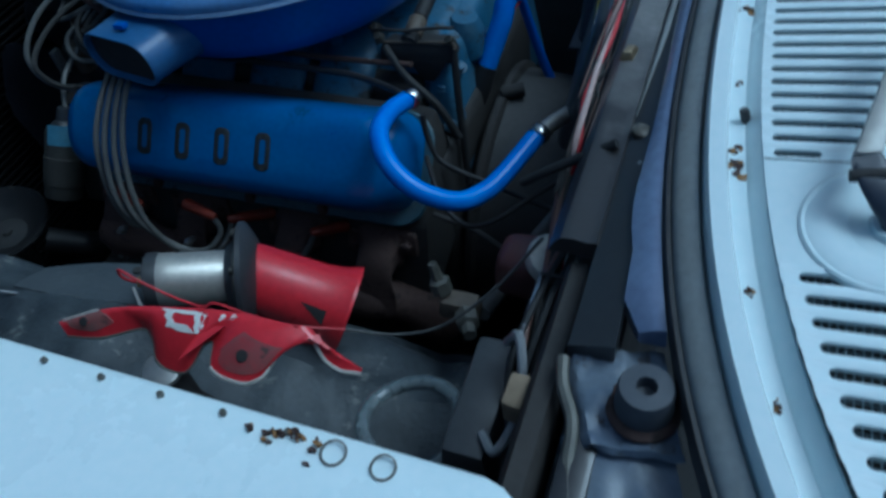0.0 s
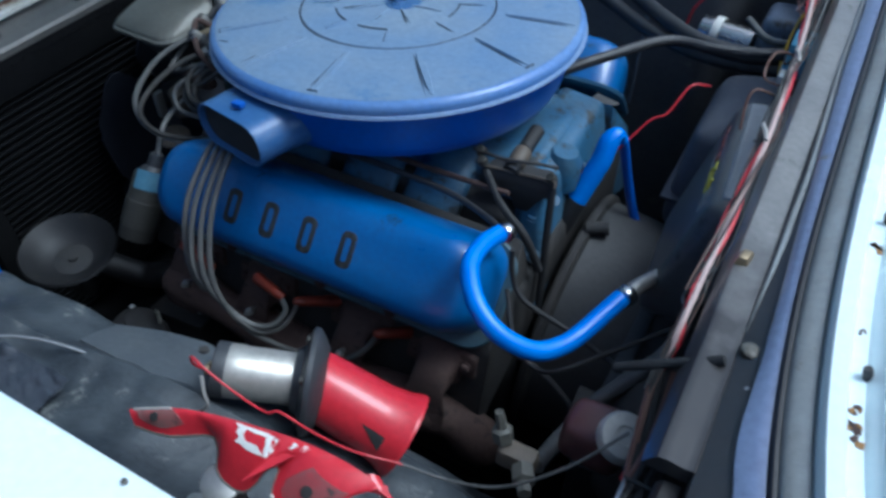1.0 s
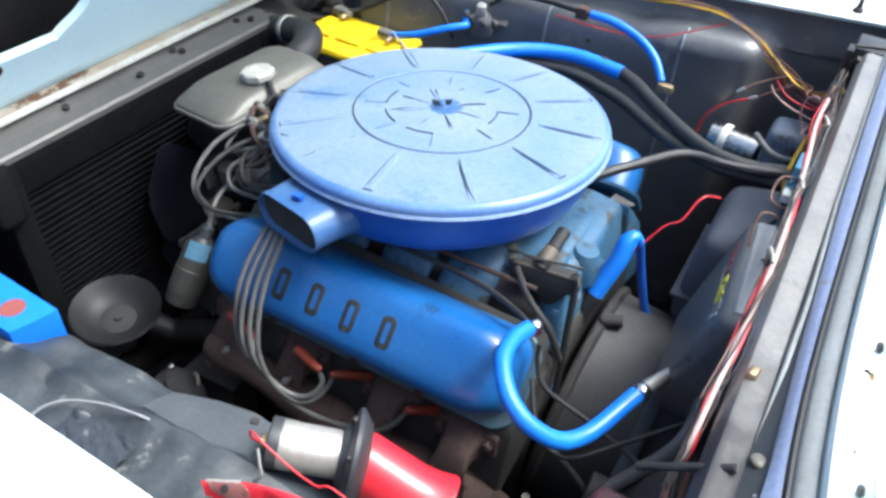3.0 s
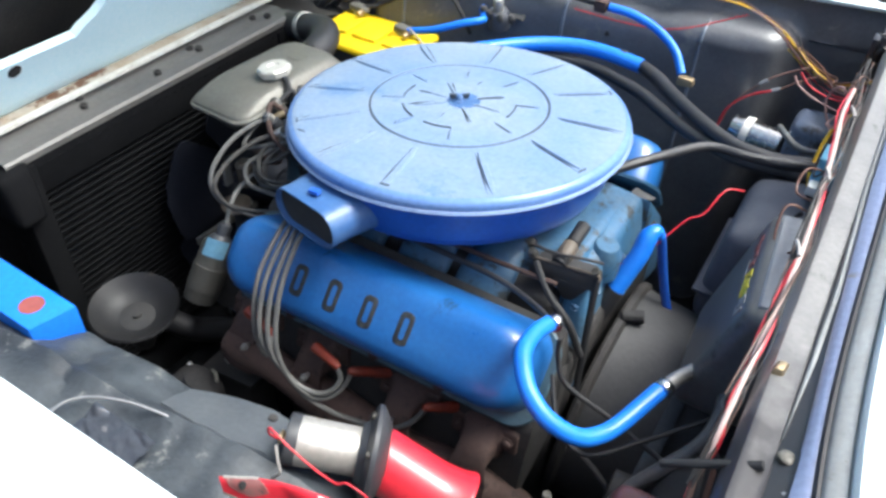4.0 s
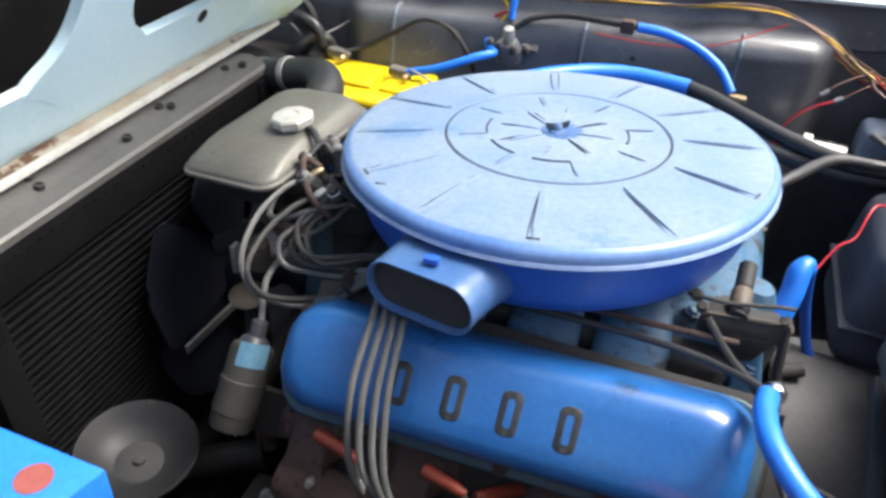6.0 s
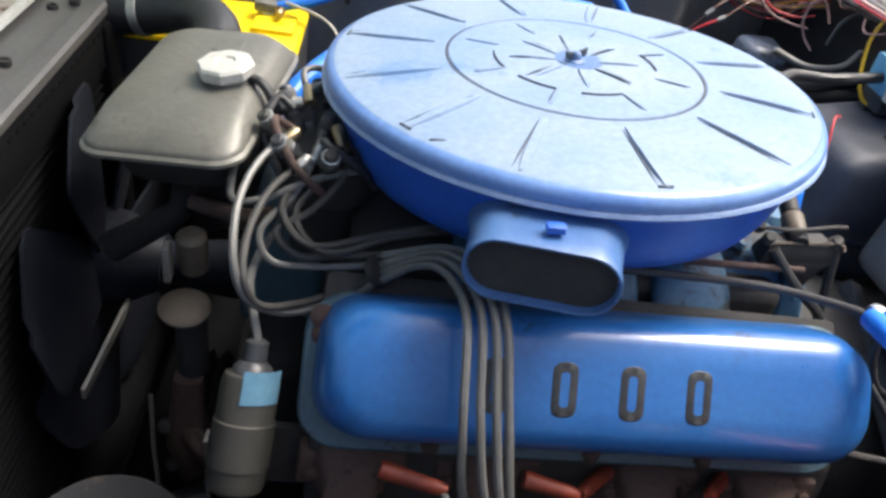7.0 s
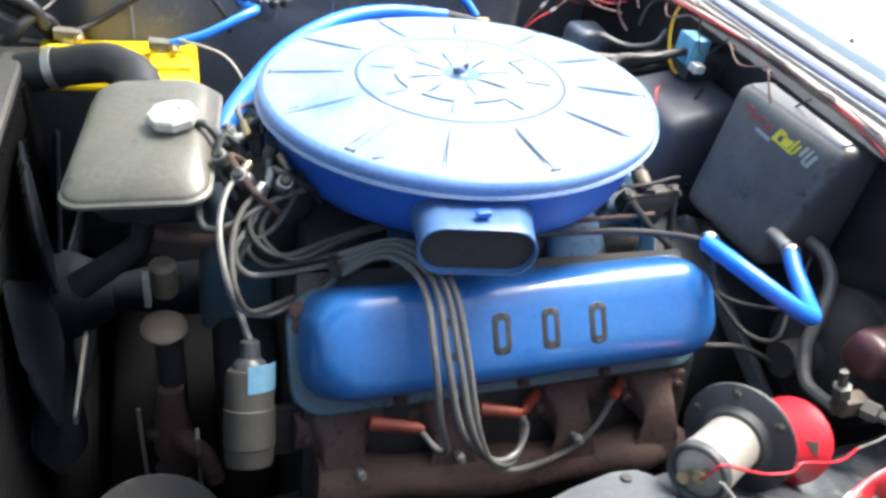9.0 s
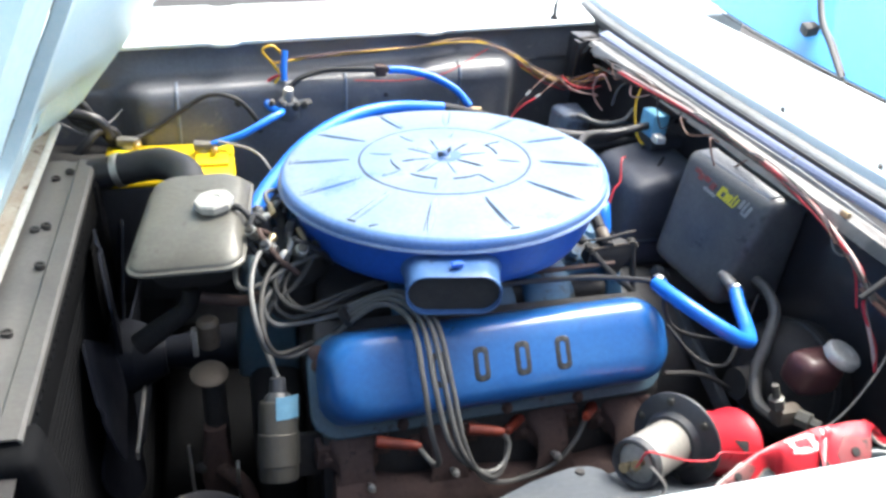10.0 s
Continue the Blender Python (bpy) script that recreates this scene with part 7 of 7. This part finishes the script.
part("case", hexa([(0.372, -0.52, 0.80), (0.412, -0.52, 0.80), (0.412, -0.43, 0.80), (0.372, -0.43, 0.80)], [(0.378, -0.515, 0.878), (0.405, -0.515, 0.878), (0.405, -0.435, 0.885), (0.378, -0.435, 0.885)], 0.006), M["plastic"], clip)
part("clip_wire", tube([(0.402, -0.45, 0.905), (0.412, -0.455, 0.92), (0.42, -0.485, 0.90), (0.412, -0.51, 0.885), (0.40, -0.50, 0.882)], 0.003, 8), M["ltgrey"], clip)
part("connector", hexa([(0.412, -0.495, 0.895), (0.426, -0.497, 0.895), (0.428, -0.478, 0.900), (0.414, -0.478, 0.900)], [(0.412, -0.495, 0.915), (0.424, -0.497, 0.915), (0.426, -0.478, 0.922), (0.414, -0.478, 0.922)], 0.002), M["card"], clip, "yellowed connector")

# ---- wiring harnesses ----
hr = random.Random(9)


def harness(name, spine, count, spread, mats, label, r=(0.0014, 0.0024)):
    ob = base(name, spine[0], label, "wiring")
    for k in range(count):
        ph, am = hr.uniform(0, 6.3), hr.uniform(0.3, 1.0) * spread
        pts = []
        for i, p in enumerate(spine):
            pts.append((p[0] + am * math.cos(ph + i * 1.1 + k) + hr.gauss(0, spread * 0.25), p[1] + hr.gauss(0, spread * 0.3), p[2] + am * 0.8 * math.sin(ph + i * 1.1 + k)))
        part("wire", tube(pts, hr.uniform(*r), 6, 5), M[mats[k % len(mats)]], ob)
    return ob


run = [(0.398, 0.40, 0.928), (0.399, 0.32, 0.938), (0.401, 0.24, 0.944), (0.404, 0.16, 0.949), (0.406, 0.08, 0.953), (0.407, 0.0, 0.955), (0.408, -0.07, 0.955), (0.408, -0.14, 0.951), (0.406, -0.20, 0.940), (0.403, -0.27, 0.922), (0.400, -0.32, 0.90)]
harness("firewall_harness", run, 9, 0.0060, ["wire_black", "wire_brown", "wire_black", "wire_dark", "wire_black", "wire_grey", "wire_black"], "tangled harness of dirty wires along the firewall", (0.0006, 0.0011))
flange_run = [(0.405, 0.42, 0.940), (0.404, 0.34, 0.951), (0.408, 0.26, 0.955), (0.405, 0.19, 0.957), (0.410, 0.11, 0.957), (0.407, 0.03, 0.958), (0.411, -0.05, 0.957), (0.408, -0.12, 0.956), (0.405, -0.19, 0.948), (0.402, -0.25, 0.930)]
harness("flange_harness", flange_run, 7, 0.0065, ["wire_black", "wire_black", "wire_grey", "wire_black", "wire_brown", "wire_dark", "wire_black"], "loose thin wires lying along the firewall flange", (0.0006, 0.0010))
for wy in (0.23, 0.08, -0.06):
    cable("wire_joint", [(0.402, wy, 0.961), (0.406, wy - 0.012, 0.963), (0.409, wy - 0.022, 0.961)], 0.0019, M["wire_white"], "dirty white taped joint on the flange wires", "wire joint", "taped joints on the flange")
harness("corner_harness", [(0.30, 0.497, 0.905), (0.335, 0.480, 0.885), (0.360, 0.455, 0.875), (0.385, 0.425, 0.878), (0.400, 0.395, 0.900), (0.412, 0.36, 0.925)], 13, 0.017, ["wire_brown", "wire_pink", "wire_black", "wire_brown", "wire_yellow", "wire_red"], "loose tangle of thin wires in the far corner", (0.0007, 0.0012))
PALE = [(0.398, 0.30, 0.950), (0.396, 0.22, 0.955), (0.402, 0.132, 0.958), (0.407, 0.02, 0.959), (0.410, -0.097, 0.957), (0.407, -0.184, 0.949), (0.405, -0.245, 0.934), (0.404, -0.285, 0.918), (0.403, -0.310, 0.885), (0.404, -0.335, 0.855), (0.407, -0.350, 0.830)]
cable("long_wire", PALE, 0.0024, M["wire_pale"], "pale pink wire hanging from the firewall", "wire")
cable("long_wire", [(x + (0.0032 if k % 2 else -0.0026), y - 0.002, z - 0.0015) for k, (x, y, z) in enumerate(PALE)], 0.0018, M["wire_red"], "red wire twisted round a pale one", "wire")
cable("long_wire", [(x - 0.003 - 0.002 * math.sin(k * 1.7), y + 0.006, z - 0.003) for k, (x, y, z) in enumerate(PALE[:-2])], 0.0012, M["wire_red"], "thin red wire below the harness", "wire")
cable("curled_wire", [(0.412, -0.225, 0.940), (0.402, -0.235, 0.930), (0.398, -0.248, 0.922), (0.405, -0.255, 0.920), (0.411, -0.246, 0.925), (0.408, -0.235, 0.935)], 0.0015, M["wire_grey"], "curled grey wire end on the firewall", "wire")
harness("lower_harness", [(0.405, -0.30, 0.90), (0.412, -0.36, 0.895), (0.416, -0.42, 0.905), (0.42, -0.47, 0.895), (0.425, -0.52, 0.87), (0.43, -0.56, 0.84)], 8, 0.009, ["wire_black", "wire_black", "wire_brown"], "dark bundle of wires at the corner", (0.002, 0.0034))
for k in range(5):
    y0 = 0.36 - k * 0.085
    pts = [(0.412, y0, 0.94), (0.400 - hr.uniform(0, 0.02), y0 - 0.02, 0.935 + hr.uniform(-0.01, 0.02)), (0.396 - hr.uniform(0, 0.015), y0 - 0.05, 0.93 + hr.uniform(-0.02, 0.02)), (0.41, y0 - 0.07, 0.945)]
    cable("stray_wire", pts, 0.0013, M[["wire_brown", "wire_pink", "wire_black", "wire_brown"][k % 4]], "stray loop of wire on the firewall flange", "wire", "stray wires on the firewall")
# raised disc added in place of a shallow rusty hole
part("flange_disc", lathe((0.4505, -0.300, 0.9495), (0.15, 0, 1), [(0.0070, 0), (0.0066, 0.0030), (0.0052, 0.0042), (0.002, 0.0046)], 18), M["tank"], firewall, "dull raised disc in place of a shallow rusty hole")

harness("fender_harness", [(-0.175, 0.440, 0.925), (-0.10, 0.452, 0.932), (0.0, 0.468, 0.935), (0.08, 0.482, 0.938), (0.16, 0.495, 0.945), (0.22, 0.500, 0.940), (0.28, 0.495, 0.915), (0.33, 0.475, 0.885), (0.37, 0.45, 0.880), (0.415, 0.40, 0.92)], 7, 0.006, ["wire_yellow", "wire_brown", "wire_yellow", "wire_pink", "wire_brown"], "bundle of yellow and brown wires along the far fender", (0.0010, 0.0016))
cable("yellow_loop", [(-0.165, 0.430, 0.905), (-0.180, 0.435, 0.925), (-0.195, 0.440, 0.945), (-0.178, 0.442, 0.952), (-0.160, 0.440, 0.935)], 0.0022, M["wire_yellow"], "loop of yellow wire above the starter relay", "wire")
cable("blue_wire_sleeve", [(-0.162, 0.425, 0.898), (-0.162, 0.430, 0.918), (-0.158, 0.440, 0.945)], 0.0055, M["hose_blue"], "short blue sleeve round wires at the starter relay", "wire sleeve")
cable("red_wire", [(-0.19, 0.425, 0.872), (-0.195, 0.428, 0.888), (-0.180, 0.43, 0.902), (-0.165, 0.43, 0.906)], 0.0022, M["wire_red"], "red wire at the starter relay", "wire")
cable("orange_wire", [(-0.182, 0.42, 0.872), (-0.178, 0.425, 0.892), (-0.168, 0.43, 0.904)], 0.002, M["wire_yellow"], "orange wire at the starter relay", "wire")
cable("red_wire", [(-0.04, 0.445, 0.89), (0.05, 0.455, 0.885), (0.13, 0.462, 0.895), (0.22, 0.495, 0.93)], 0.0010, M["wire_red"], "thin red wire across the inner panel", "wire")
cable("red_wire", [(0.238, 0.400, 0.785), (0.244, 0.405, 0.819), (0.267, 0.410, 0.846), (0.297, 0.415, 0.862)], 0.0020, M["wire_red"], "red wire with a crimped joint by the wiper motor", "wire")
cable("brown_wire", [(0.240, 0.402, 0.790), (0.252, 0.408, 0.835), (0.281, 0.415, 0.871), (0.300, 0.425, 0.885), (0.335, 0.445, 0.900)], 0.0011, M["wire_brown"], "thin brown wire with a crimped joint", "wire")
cable("brown_wire", [(0.305, 0.416, 0.866), (0.325, 0.425, 0.880), (0.350, 0.440, 0.892)], 0.0011, M["wire_brown"], "thin brown wire leading to the corner harness", "wire")
cable("connector_sleeve", [(0.296, 0.4148, 0.8615), (0.306, 0.4168, 0.867)], 0.0034, M["ltgrey"], "pale crimped wire joint", "wire joint", "wire joints")
cable("connector_sleeve", [(0.277, 0.4138, 0.867), (0.286, 0.4168, 0.875)], 0.0034, M["ltgrey"], "pale crimped wire joint", "wire joint", "wire joints")
cable("red_wire", [(0.236, 0.0, 0.80), (0.262, 0.03, 0.82), (0.285, 0.06, 0.85), (0.300, 0.072, 0.858), (0.312, 0.100, 0.880), (0.33, 0.12, 0.875)], 0.0013, M["wire_red"], "red wire behind the engine", "wire")
cable("curled_wire", [(0.392, 0.330, 0.868), (0.382, 0.340, 0.880), (0.372, 0.342, 0.901), (0.374, 0.342, 0.921), (0.384, 0.338, 0.931), (0.395, 0.336, 0.918), (0.400, 0.330, 0.905)], 0.0015, M["wire_pink"], "faded pink wire curled upright in the far corner", "wire")
cable("curled_wire", [(0.322, 0.372, 0.913), (0.330, 0.370, 0.903), (0.350, 0.369, 0.892), (0.372, 0.366, 0.887), (0.392, 0.358, 0.886)], 0.0014, M["wire_pink"], "sagging pink wire in the far corner", "wire")
cable("curled_wire", [(0.327, 0.384, 0.915), (0.340, 0.382, 0.903), (0.356, 0.380, 0.896), (0.380, 0.374, 0.894), (0.398, 0.364, 0.902)], 0.0013, M["wire_red"], "sagging red wire in the far corner", "wire")
cable("curled_wire", [(0.402, 0.318, 0.882), (0.405, 0.320, 0.894), (0.409, 0.321, 0.909), (0.418, 0.320, 0.920), (0.430, 0.318, 0.925), (0.442, 0.314, 0.926)], 0.0022, M["wire_grey"], "grey wire rising over the end of the flange", "wire")
cable("yellow_wire", [(0.405, 0.235, 0.950), (0.392, 0.225, 0.925), (0.388, 0.205, 0.890), (0.392, 0.188, 0.870), (0.400, 0.176, 0.868)], 0.0022, M["wire_yellow"], "yellow wire hanging beside the blue relay", "wire")
cable("black_loop", [(0.398, 0.120, 0.872), (0.385, 0.118, 0.850), (0.378, 0.140, 0.832), (0.384, 0.172, 0.838), (0.398, 0.182, 0.862)], 0.0024, M["wire_black"], "black wire loop below the blue relay", "wire")
cable("grey_tube", [(0.33, 0.30, 0.872), (0.36, 0.27, 0.868), (0.39, 0.25, 0.88), (0.41, 0.255, 0.90)], 0.0045, M["wire_grey"], "grey tube near the blue relay", "tube")
cable("black_wire", [(0.24, -0.20, 0.80), (0.268, -0.235, 0.772), (0.305, -0.245, 0.765), (0.35, -0.205, 0.778), (0.40, -0.16, 0.80)], 0.0026, M["wire_black"], "black wire sagging behind the engine", "wire")
cable("black_wire", [(0.236, -0.185, 0.838), (0.240, -0.190, 0.814), (0.256, -0.196, 0.790), (0.307, -0.191, 0.765), (0.352, -0.205, 0.765), (0.392, -0.225, 0.775)], 0.0028, M["wire_black"], "black wire sagging behind the engine", "wire")
cable("thin_pipe", [(0.245, -0.215, 0.735), (0.29, -0.225, 0.735), (0.33, -0.235, 0.715), (0.36, -0.25, 0.68)], 0.0032, M["grime"], "thin dirty pipe at the engine rear", "pipe")
cable("black_stalk", [(0.375, -0.322, 0.910), (0.400, -0.320, 0.928), (0.438, -0.316, 0.9525)], 0.0034, M["wire_black"], "short black stalk on the firewall flange", "cable")
cable("front_wire", [(-0.51, 0.38, 0.85), (-0.47, 0.36, 0.838), (-0.44, 0.38, 0.848), (-0.42, 0.41, 0.86)], 0.0018, M["wire_white"], "thin pale wire in the front corner", "wire")
cable("front_cable", [(-0.50, 0.33, 0.80), (-0.47, 0.33, 0.835), (-0.45, 0.345, 0.85), (-0.43, 0.36, 0.84), (-0.425, 0.37, 0.80)], 0.007, M["rubber"], "grimy black cable in the front corner", "cable")
cable("apron_wire", [(-0.118, -0.530, 0.832), (-0.115, -0.516, 0.835), (-0.111, -0.504, 0.837), (-0.099, -0.489, 0.836), (-0.073, -0.475, 0.834), (-0.049, -0.466, 0.830), (-0.031, -0.460, 0.824)], 0.0014, M["ltgrey"], "thin pale wire curving over the inner panel", "wire")
junk = base("crumpled_plastic", (-0.05, -0.515, 0.82), "crumpled dark plastic lying on the inner panel", "plastic scrap")
part("film", sheet(lambda u, v: (-0.085 + 0.075 * u, -0.535 + 0.045 * v, 0.835 + 0.007 * abs(noise.noise(Vector((u * 2.4 + v * 1.5, v * 3, 3)))) + 0.003 * abs(noise.noise(Vector((u * 5, v * 6 + u * 3, 8))))), span(0, 1, 48), span(0, 1, 32), 0.0006), M["film"], junk, angle=70)
